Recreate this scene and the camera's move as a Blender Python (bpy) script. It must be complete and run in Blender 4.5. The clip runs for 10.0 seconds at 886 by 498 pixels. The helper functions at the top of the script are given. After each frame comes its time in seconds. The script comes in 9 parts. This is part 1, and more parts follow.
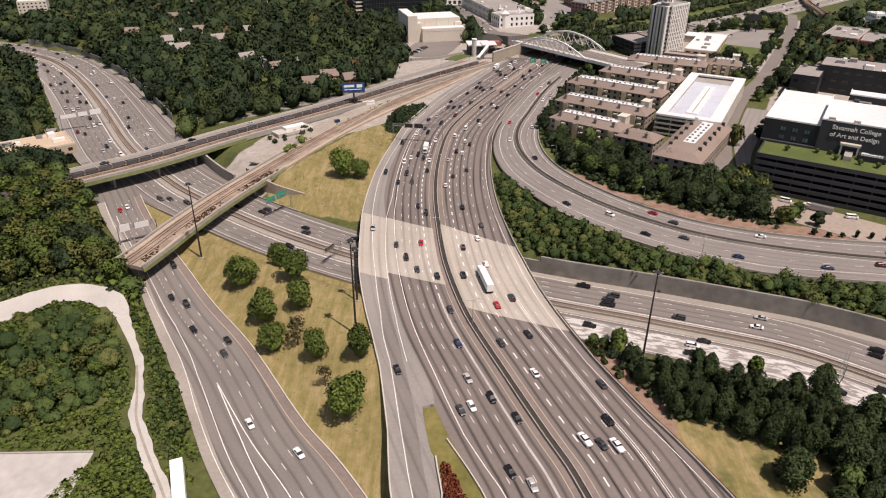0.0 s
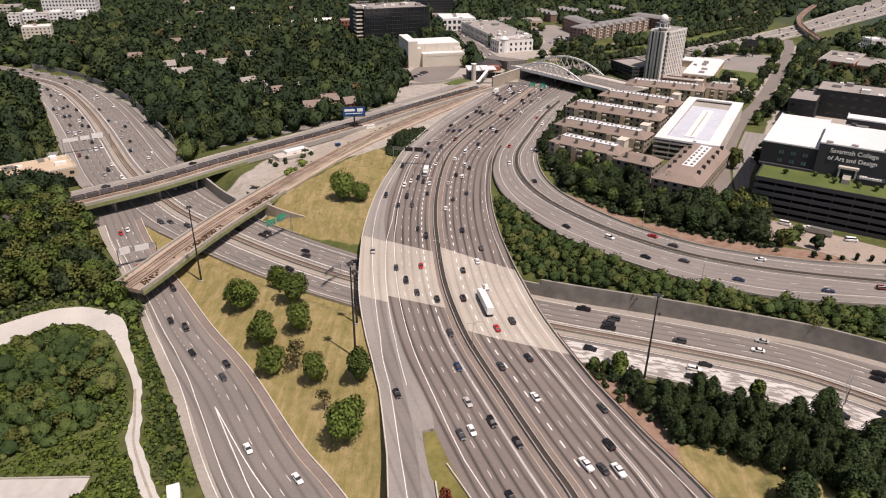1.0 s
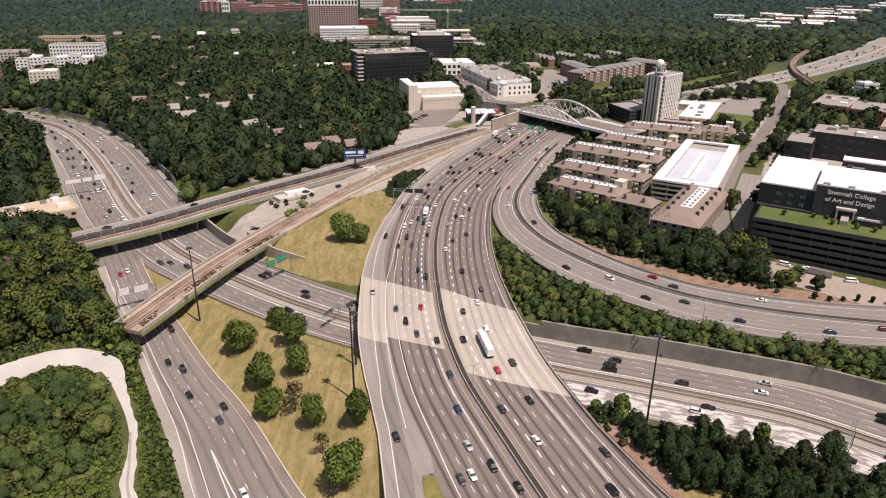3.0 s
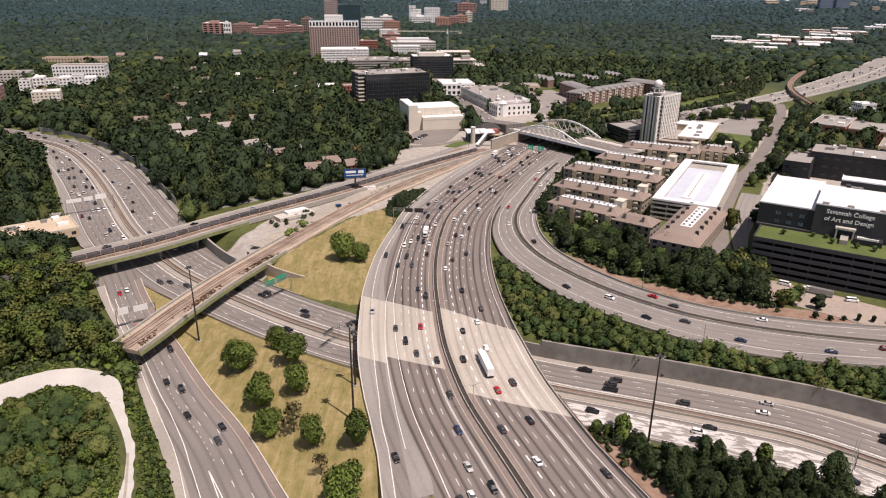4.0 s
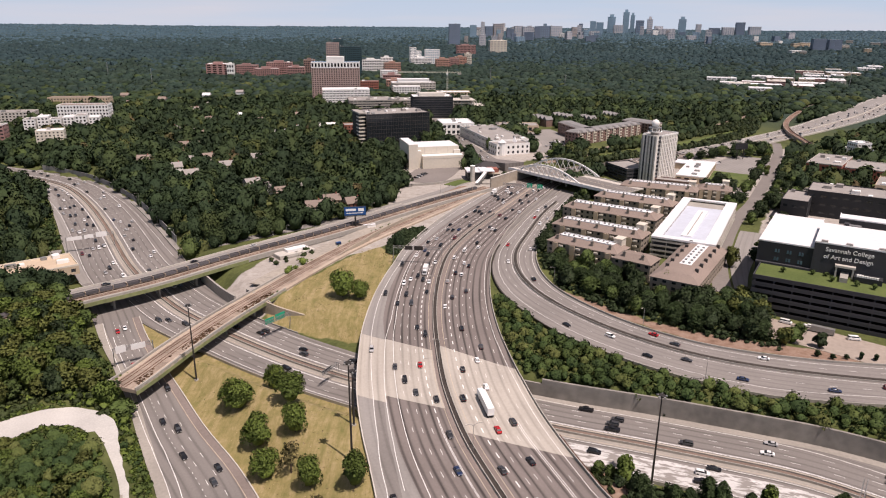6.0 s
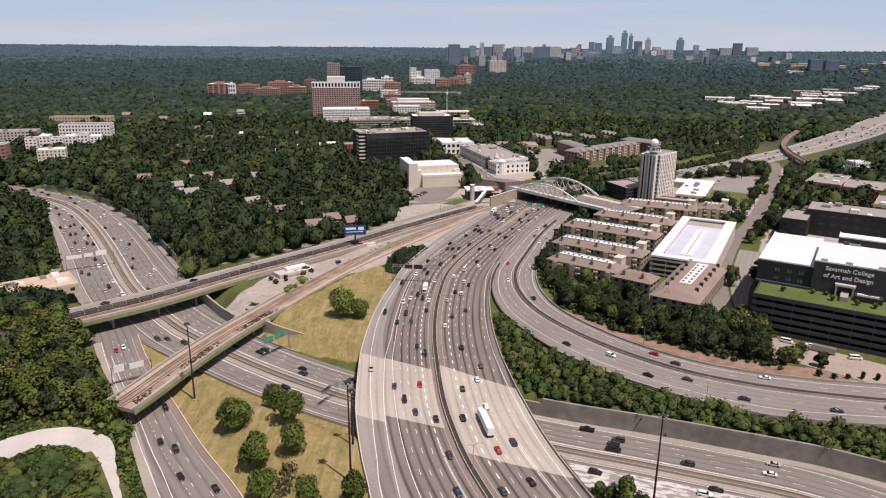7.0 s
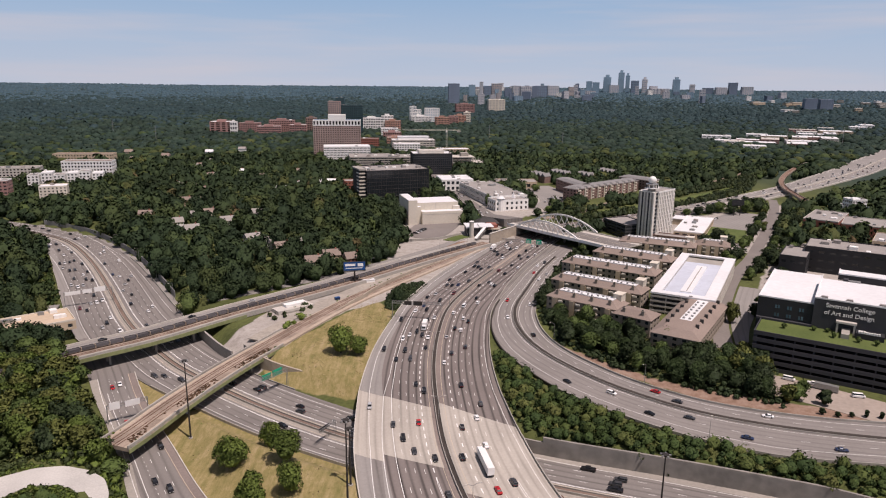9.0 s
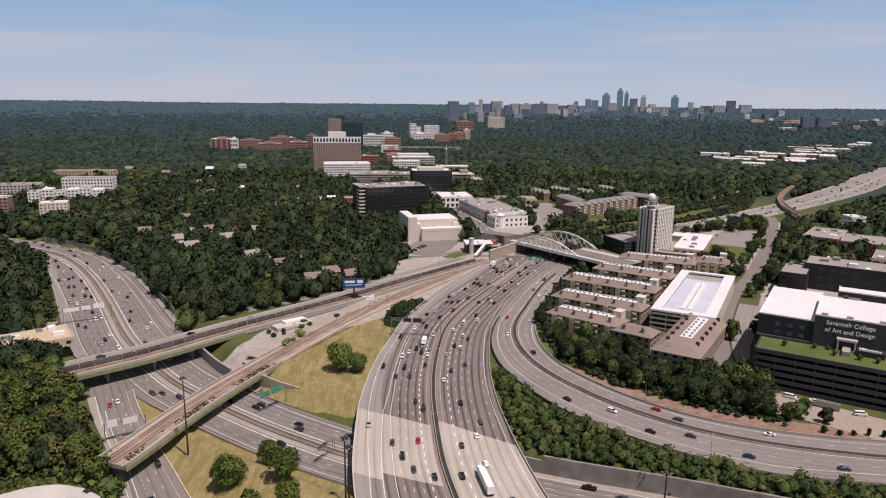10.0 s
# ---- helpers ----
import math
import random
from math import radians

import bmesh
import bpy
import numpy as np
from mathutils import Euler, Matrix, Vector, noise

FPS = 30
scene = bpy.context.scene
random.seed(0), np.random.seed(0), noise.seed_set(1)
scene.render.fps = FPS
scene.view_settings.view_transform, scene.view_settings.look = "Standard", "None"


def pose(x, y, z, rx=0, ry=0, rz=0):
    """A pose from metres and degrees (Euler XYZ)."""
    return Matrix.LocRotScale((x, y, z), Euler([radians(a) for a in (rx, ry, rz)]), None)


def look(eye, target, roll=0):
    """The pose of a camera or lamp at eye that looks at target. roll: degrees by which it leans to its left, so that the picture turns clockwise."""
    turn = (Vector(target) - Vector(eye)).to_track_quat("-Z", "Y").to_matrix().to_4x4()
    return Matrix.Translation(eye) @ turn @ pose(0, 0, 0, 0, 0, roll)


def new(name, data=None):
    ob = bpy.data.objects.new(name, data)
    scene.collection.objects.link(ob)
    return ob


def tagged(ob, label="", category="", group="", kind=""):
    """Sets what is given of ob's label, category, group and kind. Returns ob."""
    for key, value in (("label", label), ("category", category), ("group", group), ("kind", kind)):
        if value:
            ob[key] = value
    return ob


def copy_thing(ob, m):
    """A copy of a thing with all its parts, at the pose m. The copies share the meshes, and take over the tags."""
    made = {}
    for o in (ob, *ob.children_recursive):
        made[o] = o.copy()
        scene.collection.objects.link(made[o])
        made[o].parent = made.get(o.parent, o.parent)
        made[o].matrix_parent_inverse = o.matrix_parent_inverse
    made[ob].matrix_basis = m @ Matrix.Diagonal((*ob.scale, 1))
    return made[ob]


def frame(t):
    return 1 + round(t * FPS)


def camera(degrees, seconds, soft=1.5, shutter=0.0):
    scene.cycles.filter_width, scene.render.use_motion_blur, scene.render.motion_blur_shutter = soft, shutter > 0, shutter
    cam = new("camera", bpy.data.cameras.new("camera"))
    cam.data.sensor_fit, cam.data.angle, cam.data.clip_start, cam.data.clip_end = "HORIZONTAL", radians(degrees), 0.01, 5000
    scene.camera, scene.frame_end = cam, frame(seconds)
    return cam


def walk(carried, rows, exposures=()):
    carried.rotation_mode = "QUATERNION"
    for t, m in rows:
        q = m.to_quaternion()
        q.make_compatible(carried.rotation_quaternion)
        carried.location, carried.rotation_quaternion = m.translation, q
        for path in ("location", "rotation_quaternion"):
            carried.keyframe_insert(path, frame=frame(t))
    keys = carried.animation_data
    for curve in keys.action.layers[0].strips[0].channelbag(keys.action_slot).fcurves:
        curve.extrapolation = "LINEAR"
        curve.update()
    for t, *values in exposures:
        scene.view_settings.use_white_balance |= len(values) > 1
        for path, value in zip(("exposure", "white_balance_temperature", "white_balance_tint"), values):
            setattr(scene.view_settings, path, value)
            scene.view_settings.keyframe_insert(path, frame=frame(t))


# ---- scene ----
cam = camera(65.93, 10.0, soft=1.1)
PATH = [
    (0.0, pose(0, 0, 145, 61.439, -0.378, 0.221)),
    (0.5, pose(0, 0, 145, 62.425, -0.374, 0.217)),
    (1.0, pose(0, 0, 145, 63.364, -0.372, 0.213)),
    (1.5, pose(0, 0, 145, 64.263, -0.370, 0.211)),
    (2.0, pose(0, 0, 145, 65.130, -0.370, 0.208)),
    (2.5, pose(0, 0, 145, 65.974, -0.371, 0.205)),
    (3.0, pose(0, 0, 145, 66.798, -0.374, 0.203)),
    (3.5, pose(0, 0, 145, 67.610, -0.378, 0.200)),
    (4.0, pose(0, 0, 145, 68.411, -0.383, 0.197)),
    (4.5, pose(0, 0, 145, 69.207, -0.390, 0.195)),
    (5.0, pose(0, 0, 145, 70.000, -0.399, 0.191)),
    (5.5, pose(0, 0, 145, 70.790, -0.409, 0.188)),
    (6.0, pose(0, 0, 145, 71.579, -0.420, 0.184)),
    (6.5, pose(0, 0, 145, 72.367, -0.433, 0.179)),
    (7.0, pose(0, 0, 145, 73.151, -0.448, 0.174)),
    (7.5, pose(0, 0, 145, 73.931, -0.464, 0.168)),
    (8.0, pose(0, 0, 145, 74.703, -0.482, 0.162)),
    (8.5, pose(0, 0, 145, 75.463, -0.501, 0.155)),
    (9.0, pose(0, 0, 145, 76.206, -0.522, 0.148)),
    (9.5, pose(0, 0, 145, 76.928, -0.545, 0.139)),
    (10.0, pose(0, 0, 145, 77.621, -0.569, 0.130)),
]
walk(cam, PATH, exposures=[(0.0, 0.12, 6950, 22), (4.5, 0.26, 6850, 23), (10.0, -0.06, 6700, 25)])

# ---- sky and sun ----
SUN_AZ, SUN_EL = 135.0, 66.0
world = bpy.data.worlds.new("world")
scene.world = world
world.use_nodes = True
wn, wl = world.node_tree.nodes, world.node_tree.links
sky = wn.new("ShaderNodeTexSky")
sky.sky_type = "NISHITA"
sky.sun_disc = False
sky.sun_elevation, sky.sun_rotation = radians(SUN_EL), radians(SUN_AZ)
sky.altitude, sky.air_density, sky.dust_density, sky.ozone_density = 300, 1.0, 2.5, 1.0
# summer haze towards the horizon, and thin cirrus streaks
wtc = wn.new("ShaderNodeTexCoord")
wsep = wn.new("ShaderNodeSeparateXYZ")
wl.new(wtc.outputs["Generated"], wsep.inputs[0])
haze = wn.new("ShaderNodeValToRGB")
for pos, colour in ((0.0, (0.455, 0.565, 0.655)), (0.05, (0.39, 0.535, 0.66)), (0.15, (0.22, 0.43, 0.64)), (0.5, (0.10, 0.21, 0.42))):
    e = haze.color_ramp.elements.new(pos)
    e.color = (*[c * 1.0 for c in colour], 1)
haze.color_ramp.elements.remove(haze.color_ramp.elements[-1])
haze.color_ramp.elements.remove(haze.color_ramp.elements[0])
wl.new(wsep.outputs["Z"], haze.inputs["Fac"])
gain = wn.new("ShaderNodeVectorMath")
gain.operation = "SCALE"
gain.inputs["Scale"].default_value = 1 / 0.05
wl.new(haze.outputs["Color"], gain.inputs[0])
fade = wn.new("ShaderNodeMapRange")
fade.inputs["From Min"].default_value, fade.inputs["From Max"].default_value = 0.15, 0.26
fade.inputs["To Min"].default_value, fade.inputs["To Max"].default_value = 1.0, 0.0
wl.new(wsep.outputs["Z"], fade.inputs["Value"])
wblend = wn.new("ShaderNodeMix")
wblend.data_type = "RGBA"
wl.new(fade.outputs[0], wblend.inputs["Factor"])
wl.new(sky.outputs["Color"], wblend.inputs["A"])
wl.new(gain.outputs[0], wblend.inputs["B"])
wmap = wn.new("ShaderNodeMapping")
wmap.inputs["Scale"].default_value = (1.0, 1.0, 14.0)
wnoise = wn.new("ShaderNodeTexNoise")
wnoise.inputs["Scale"].default_value, wnoise.inputs["Detail"].default_value = 2.6, 9.0
wramp = wn.new("ShaderNodeValToRGB")
wramp.color_ramp.elements[0].position, wramp.color_ramp.elements[1].position = 0.44, 0.78
wramp.color_ramp.elements[1].color = (0.6, 0.6, 0.6, 1)
wmix = wn.new("ShaderNodeMix")
wmix.data_type = "RGBA"
wmix.inputs["B"].default_value = (11.8, 11.9, 12.2, 1)
wl.new(wtc.outputs["Generated"], wmap.inputs["Vector"])
wl.new(wmap.outputs["Vector"], wnoise.inputs["Vector"])
wl.new(wnoise.outputs["Fac"], wramp.inputs["Fac"])
wl.new(wramp.outputs["Color"], wmix.inputs["Factor"])
wl.new(wblend.outputs["Result"], wmix.inputs["A"])
wl.new(wmix.outputs["Result"], wn["Background"].inputs["Color"])
wn["Background"].inputs["Strength"].default_value = 0.05

sun = new("sun", bpy.data.lights.new("sun", "SUN"))
sun.data.energy, sun.data.angle, sun.data.color = 4.25, radians(0.55), (1.0, 0.94, 0.86)
sa, se = radians(SUN_AZ), radians(SUN_EL)
sun.matrix_world = look((math.sin(sa) * math.cos(se) * 600, math.cos(sa) * math.cos(se) * 600, math.sin(se) * 600), (0, 0, 0))
# ---- materials ----
def mat(name, col, rough=0.85, var=0.18, scale=0.6, big=0.05, bump=0.0, metal=0.0, spec=0.3, obj_var=0.0, isl_var=0.0, tint=None):
    """A surface in a base colour with variation at two real-world scales; obj_var and isl_var vary it from piece to piece."""
    m = bpy.data.materials.new(name)
    m.use_nodes = True
    n, l = m.node_tree.nodes, m.node_tree.links
    bs = n["Principled BSDF"]
    bs.inputs["Roughness"].default_value, bs.inputs["Metallic"].default_value = rough, metal
    bs.inputs["Specular IOR Level"].default_value = spec
    tc = n.new("ShaderNodeTexCoord")
    fine, coarse = n.new("ShaderNodeTexNoise"), n.new("ShaderNodeTexNoise")
    fine.inputs["Scale"].default_value, fine.inputs["Detail"].default_value = scale, 6
    coarse.inputs["Scale"].default_value, coarse.inputs["Detail"].default_value = big, 4
    for t in (fine, coarse):
        l.new(tc.outputs["Object"], t.inputs["Vector"])
    add = n.new("ShaderNodeMath")
    add.operation = "ADD"
    l.new(fine.outputs["Fac"], add.inputs[0])
    l.new(coarse.outputs["Fac"], add.inputs[1])
    rng = n.new("ShaderNodeMapRange")
    rng.inputs["From Min"].default_value, rng.inputs["From Max"].default_value = 0.6, 1.4
    rng.inputs["To Min"].default_value, rng.inputs["To Max"].default_value = 1 - var, 1 + var
    l.new(add.outputs[0], rng.inputs["Value"])
    val = rng.outputs[0]
    for node, socket, amount in (("ShaderNodeObjectInfo", "Random", obj_var), ("ShaderNodeNewGeometry", "Random Per Island", isl_var)):
        if amount:
            src, rr, mul = n.new(node), n.new("ShaderNodeMapRange"), n.new("ShaderNodeMath")
            rr.inputs["To Min"].default_value, rr.inputs["To Max"].default_value = 1 - amount, 1 + amount
            mul.operation = "MULTIPLY"
            l.new(src.outputs[socket], rr.inputs["Value"])
            l.new(rr.outputs[0], mul.inputs[0])
            l.new(val, mul.inputs[1])
            val = mul.outputs[0]
    base = n.new("ShaderNodeMix")
    base.data_type = "RGBA"
    base.inputs["A"].default_value = (*col, 1)
    base.inputs["B"].default_value = (*(tint or col), 1)
    l.new(coarse.outputs["Fac"], base.inputs["Factor"])
    sc = n.new("ShaderNodeVectorMath")
    sc.operation = "SCALE"
    l.new(base.outputs["Result"], sc.inputs[0])
    l.new(val, sc.inputs["Scale"])
    l.new(sc.outputs[0], bs.inputs["Base Color"])
    if bump:
        b = n.new("ShaderNodeBump")
        b.inputs["Strength"].default_value, b.inputs["Distance"].default_value = bump, 0.05
        l.new(fine.outputs["Fac"], b.inputs["Height"])
        l.new(b.outputs[0], bs.inputs["Normal"])
    return m


def road_mat(name, col, streak, lane=3.6, shift=0.0):
    """Worn pavement: tyre and oil streaks along each lane, patches, cross joints. UV is metres across and along."""
    m = mat(name, col, 0.9, 0.14, 1.2, 0.03, bump=0.1)
    n, l = m.node_tree.nodes, m.node_tree.links
    bs = n["Principled BSDF"]
    base = bs.inputs["Base Color"].links[0].from_socket
    uv = n.new("ShaderNodeTexCoord")
    sep = n.new("ShaderNodeSeparateXYZ")
    l.new(uv.outputs["UV"], sep.inputs[0])

    def op(kind, a, b=None):
        o = n.new("ShaderNodeMath")
        o.operation = kind
        for i, v in enumerate((a, b)):
            if v is None:
                continue
            if isinstance(v, (int, float)):
                o.inputs[i].default_value = v
            else:
                l.new(v, o.inputs[i])
        return o.outputs[0]

    # 1 in the middle of a lane, 0 at its lines
    side = op("MULTIPLY", op("GREATER_THAN", sep.outputs["X"], 0.0), shift)
    mid = op("ABSOLUTE", op("SINE", op("MULTIPLY", op("ADD", op("ABSOLUTE", sep.outputs["X"]), side), math.pi / lane)))
    mid = op("POWER", mid, 9.0)
    stretch = n.new("ShaderNodeMapping")
    stretch.inputs["Scale"].default_value = (0.9, 0.018, 1)
    l.new(uv.outputs["UV"], stretch.inputs["Vector"])
    long_noise = n.new("ShaderNodeTexNoise")
    long_noise.inputs["Scale"].default_value, long_noise.inputs["Detail"].default_value = 1.0, 5
    l.new(stretch.outputs[0], long_noise.inputs["Vector"])
    patch = n.new("ShaderNodeTexNoise")
    patch.inputs["Scale"].default_value, patch.inputs["Detail"].default_value = 0.035, 2
    l.new(uv.outputs["UV"], patch.inputs["Vector"])
    dark = op("MULTIPLY", mid, op("ADD", op("MULTIPLY", long_noise.outputs["Fac"], 1.3), -0.05))
    dark = op("ADD", op("MULTIPLY", dark, streak), op("MULTIPLY", long_noise.outputs["Fac"], 0.25))
    dark = op("ADD", dark, op("MULTIPLY", patch.outputs["Fac"], 0.2))
    keep = op("MAXIMUM", op("SUBTRACT", 1.22, dark), 0.2)
    sc = n.new("ShaderNodeVectorMath")
    sc.operation = "SCALE"
    l.new(base, sc.inputs[0])
    l.new(keep, sc.inputs["Scale"])
    l.new(sc.outputs[0], bs.inputs["Base Color"])
    return m


def foliage(name, col, tint, rough=0.6):
    m = mat(name, col, rough, 0.38, 1.0, 0.06, bump=0.9, spec=0.15, obj_var=0.2, isl_var=0.1, tint=tint)
    m.node_tree.nodes["Bump"].inputs["Distance"].default_value = 0.6
    return m


M = {}
M["asphalt"] = road_mat("asphalt", (0.190, 0.164, 0.150), 0.95, shift=0.6)
M["asphalt_low"] = road_mat("asphalt_low", (0.203, 0.186, 0.171), 0.44)
M["side_asphalt"] = mat("side_street_asphalt", (0.20, 0.18, 0.165), 0.9, 0.15, 0.6, 0.05)
M["ramp_concrete"] = road_mat("ramp_concrete", (0.262, 0.246, 0.228), 0.22)
M["ramp_surface"] = road_mat("ramp_surface", (0.228, 0.210, 0.194), 0.26)
M["deck_concrete"] = road_mat("deck_concrete", (0.42, 0.385, 0.335), 0.34, shift=0.6)
M["shoulder"] = mat("shoulder_concrete", (0.31, 0.285, 0.25), 0.9, 0.2, 0.8, 0.05)
M["shoulder_brown"] = mat("shoulder_brown", (0.215, 0.178, 0.158), 0.9, 0.2, 0.8, 0.05)
M["slab"] = mat("slab_concrete", (0.46, 0.45, 0.425), 0.9, 0.2, 0.35, 0.08, tint=(0.42, 0.40, 0.37))
M["paint"] = mat("road_paint_white", (0.74, 0.73, 0.70), 0.7, 0.2, 2.0, 0.1)
M["paint_yellow"] = mat("road_paint_yellow", (0.50, 0.42, 0.32), 0.7, 0.25, 2.0, 0.1)
M["concrete"] = mat("concrete_grey", (0.34, 0.32, 0.285), 0.9, 0.2, 0.7, 0.06, bump=0.1)
M["concrete_dark"] = mat("concrete_dark_mottled", (0.155, 0.145, 0.13), 0.92, 0.35, 0.5, 0.09, bump=0.1)
M["concrete_light"] = mat("concrete_pale", (0.5, 0.47, 0.42), 0.9, 0.15, 0.7, 0.06)
M["gravel"] = mat("gravel_pale", (0.49, 0.475, 0.44), 0.95, 0.18, 1.5, 0.09, bump=0.3)
M["ballast"] = mat("ballast_rusty", (0.20, 0.15, 0.115), 0.95, 0.35, 1.5, 0.12, bump=0.3, tint=(0.37, 0.30, 0.24))
M["noise_wall"] = mat("noise_wall_grey", (0.235, 0.24, 0.235), 0.9, 0.3, 0.4, 0.08)
M["dirt"] = mat("bare_dirt", (0.38, 0.29, 0.22), 0.95, 0.25, 0.8, 0.05, tint=(0.42, 0.36, 0.29))
M["mulch"] = mat("mulch_orange", (0.20, 0.085, 0.05), 0.95, 0.3, 1.0, 0.05)
M["lawn"] = mat("lawn", (0.075, 0.115, 0.03), 0.95, 0.25, 0.8, 0.06, tint=(0.11, 0.13, 0.04))
M["rail"] = mat("rail_rust", (0.16, 0.075, 0.05), 0.6, 0.2, metal=0.5)
M["black_rail"] = mat("barrier_and_gap_shade", (0.05, 0.042, 0.036), 0.8, 0.25, 0.7, 0.1)
M["steel"] = mat("galvanised_steel", (0.33, 0.33, 0.32), 0.5, 0.15, metal=0.6)
M["dark_steel"] = mat("weathered_dark_steel", (0.045, 0.04, 0.036), 0.6, 0.2, metal=0.3)
M["green_steel"] = mat("faded_green_girder", (0.20, 0.22, 0.10), 0.7, 0.25, 0.4, 0.1)
M["sign_green"] = mat("sign_green", (0.0, 0.33, 0.19), 0.5, 0.08)
M["white"] = mat("white_paint", (0.78, 0.77, 0.74), 0.6, 0.06, 0.5, 0.05)
M["white_roof"] = mat("white_membrane", (0.70, 0.70, 0.70), 0.6, 0.1, 0.4, 0.03)
M["roof_grey"] = mat("roof_gravel", (0.30, 0.28, 0.26), 0.9, 0.2, 0.6, 0.06)
M["shingle"] = mat("shingle_brown", (0.245, 0.195, 0.165), 0.9, 0.2, 1.2, 0.05, bump=0.2, obj_var=0.06)
M["siding"] = mat("siding_taupe", (0.30, 0.26, 0.215), 0.85, 0.12, 0.8, 0.08)
M["siding_dark"] = mat("siding_dark", (0.055, 0.052, 0.05), 0.8, 0.12, 0.8, 0.08)
M["charcoal"] = mat("charcoal_cladding", (0.028, 0.029, 0.032), 0.7, 0.12, 0.3, 0.04)
M["charcoal_hi"] = mat("slate_cladding", (0.05, 0.05, 0.055), 0.7, 0.12, 0.3, 0.04)
M["glass"] = mat("window_glass", (0.02, 0.025, 0.03), 0.12, 0.2, 0.3, 0.1, spec=0.6, obj_var=0.5)
M["glass_blue"] = mat("blue_glass", (0.07, 0.12, 0.15), 0.15, 0.2, 0.05, 0.02, spec=0.6, obj_var=0.4)
M["brick"] = mat("red_brick", (0.30, 0.115, 0.085), 0.9, 0.18, 1.0, 0.05)
M["brick_dark"] = mat("dark_brick", (0.25, 0.165, 0.14), 0.9, 0.18, 1.0, 0.05)
M["cream"] = mat("cream_stucco", (0.62, 0.57, 0.48), 0.85, 0.1, 0.5, 0.05)
M["tower_white"] = mat("tower_white_stucco", (0.72, 0.69, 0.63), 0.85, 0.1, 0.4, 0.05)
M["tan"] = mat("tan_stucco", (0.5, 0.40, 0.29), 0.85, 0.12, 0.5, 0.05)
M["trunk"] = mat("bark", (0.09, 0.065, 0.045), 0.95, 0.3, 2.0, 0.3)
M["leaf"] = foliage("leaf_green", (0.025, 0.040, 0.015), (0.052, 0.066, 0.022))
M["leaf_bright"] = foliage("leaf_bright", (0.070, 0.115, 0.022), (0.105, 0.135, 0.032))
M["leaf_dark"] = foliage("leaf_dark", (0.018, 0.033, 0.014), (0.036, 0.052, 0.020))
M["leaf_autumn"] = foliage("leaf_turning", (0.075, 0.072, 0.026), (0.105, 0.085, 0.038))
M["leaf_olive"] = foliage("leaf_olive", (0.085, 0.105, 0.025), (0.118, 0.128, 0.038))
M["leaf_column"] = foliage("leaf_evergreen", (0.028, 0.050, 0.019), (0.052, 0.079, 0.027))
M["leaf_upright"] = foliage("leaf_upright", (0.052, 0.084, 0.023), (0.082, 0.114, 0.032))


def wood_mat(name, stops, rough=0.7):
    """Foliage of a wood: each tree takes its own hue from its tone."""
    m = mat(name, (1, 1, 1), rough, 0.45, 0.8, 0.012, bump=1.0, spec=0.12, isl_var=0.08)
    m.node_tree.nodes["Bump"].inputs["Distance"].default_value = 0.9
    n, l = m.node_tree.nodes, m.node_tree.links
    bs = n["Principled BSDF"]
    grain = bs.inputs["Base Color"].links[0].from_socket
    at, ramp, mul = n.new("ShaderNodeAttribute"), n.new("ShaderNodeValToRGB"), n.new("ShaderNodeMix")
    at.attribute_name = "tone"
    els = ramp.color_ramp.elements
    els.remove(els[1])
    for k, (p, c) in enumerate(sorted(stops)):
        e = els[0] if k == 0 else els.new(p)
        e.position, e.color = p, (*c, 1)
    mul.data_type, mul.blend_type = "RGBA", "MULTIPLY"
    mul.inputs["Factor"].default_value = 1.0
    l.new(at.outputs["Fac"], ramp.inputs["Fac"])
    l.new(ramp.outputs["Color"], mul.inputs["A"])
    l.new(grain, mul.inputs["B"])
    l.new(mul.outputs["Result"], bs.inputs["Base Color"])
    return m


M["wood"] = wood_mat("wood_leaves", [(0.0, (0.018, 0.032, 0.016)), (0.5, (0.030, 0.049, 0.021)), (0.82, (0.050, 0.072, 0.026)), (0.93, (0.078, 0.088, 0.029)), (0.97, (0.064, 0.100, 0.031)), (1.0, (0.100, 0.076, 0.038))])
# distance haze mixed into the leaf colours, bluer and paler further out
M["wood_far"] = wood_mat("hazed_far_leaves", [(0.0, (0.020, 0.036, 0.027)), (0.5, (0.026, 0.046, 0.033)), (0.88, (0.034, 0.055, 0.038)), (1.0, (0.048, 0.062, 0.038))])
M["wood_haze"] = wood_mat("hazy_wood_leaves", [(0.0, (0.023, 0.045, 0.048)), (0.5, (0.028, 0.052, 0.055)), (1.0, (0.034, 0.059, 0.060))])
M["wood_rim"] = wood_mat("hazed_horizon_leaves", [(0.0, (0.046, 0.087, 0.110)), (0.5, (0.052, 0.094, 0.118)), (1.0, (0.059, 0.102, 0.126))])
M["shrub"] = wood_mat("shrub_leaves", [(0.0, (0.030, 0.052, 0.018)), (0.45, (0.048, 0.078, 0.024)), (0.8, (0.074, 0.102, 0.029)), (1.0, (0.108, 0.120, 0.038))])
M["wall_panel"] = mat("stained_wall_panel", (0.27, 0.255, 0.23), 0.92, 0.4, 0.22, 0.1, bump=0.1, tint=(0.20, 0.185, 0.162))
M["median_rust"] = mat("median_rust", (0.185, 0.135, 0.108), 0.9, 0.25, 0.6, 0.08)
M["median_pale"] = mat("median_pale", (0.34, 0.27, 0.22), 0.9, 0.2, 0.6, 0.08)
M["dirt_grey"] = mat("trodden_gravel", (0.37, 0.34, 0.295), 0.95, 0.28, 0.5, 0.09, tint=(0.30, 0.265, 0.22))
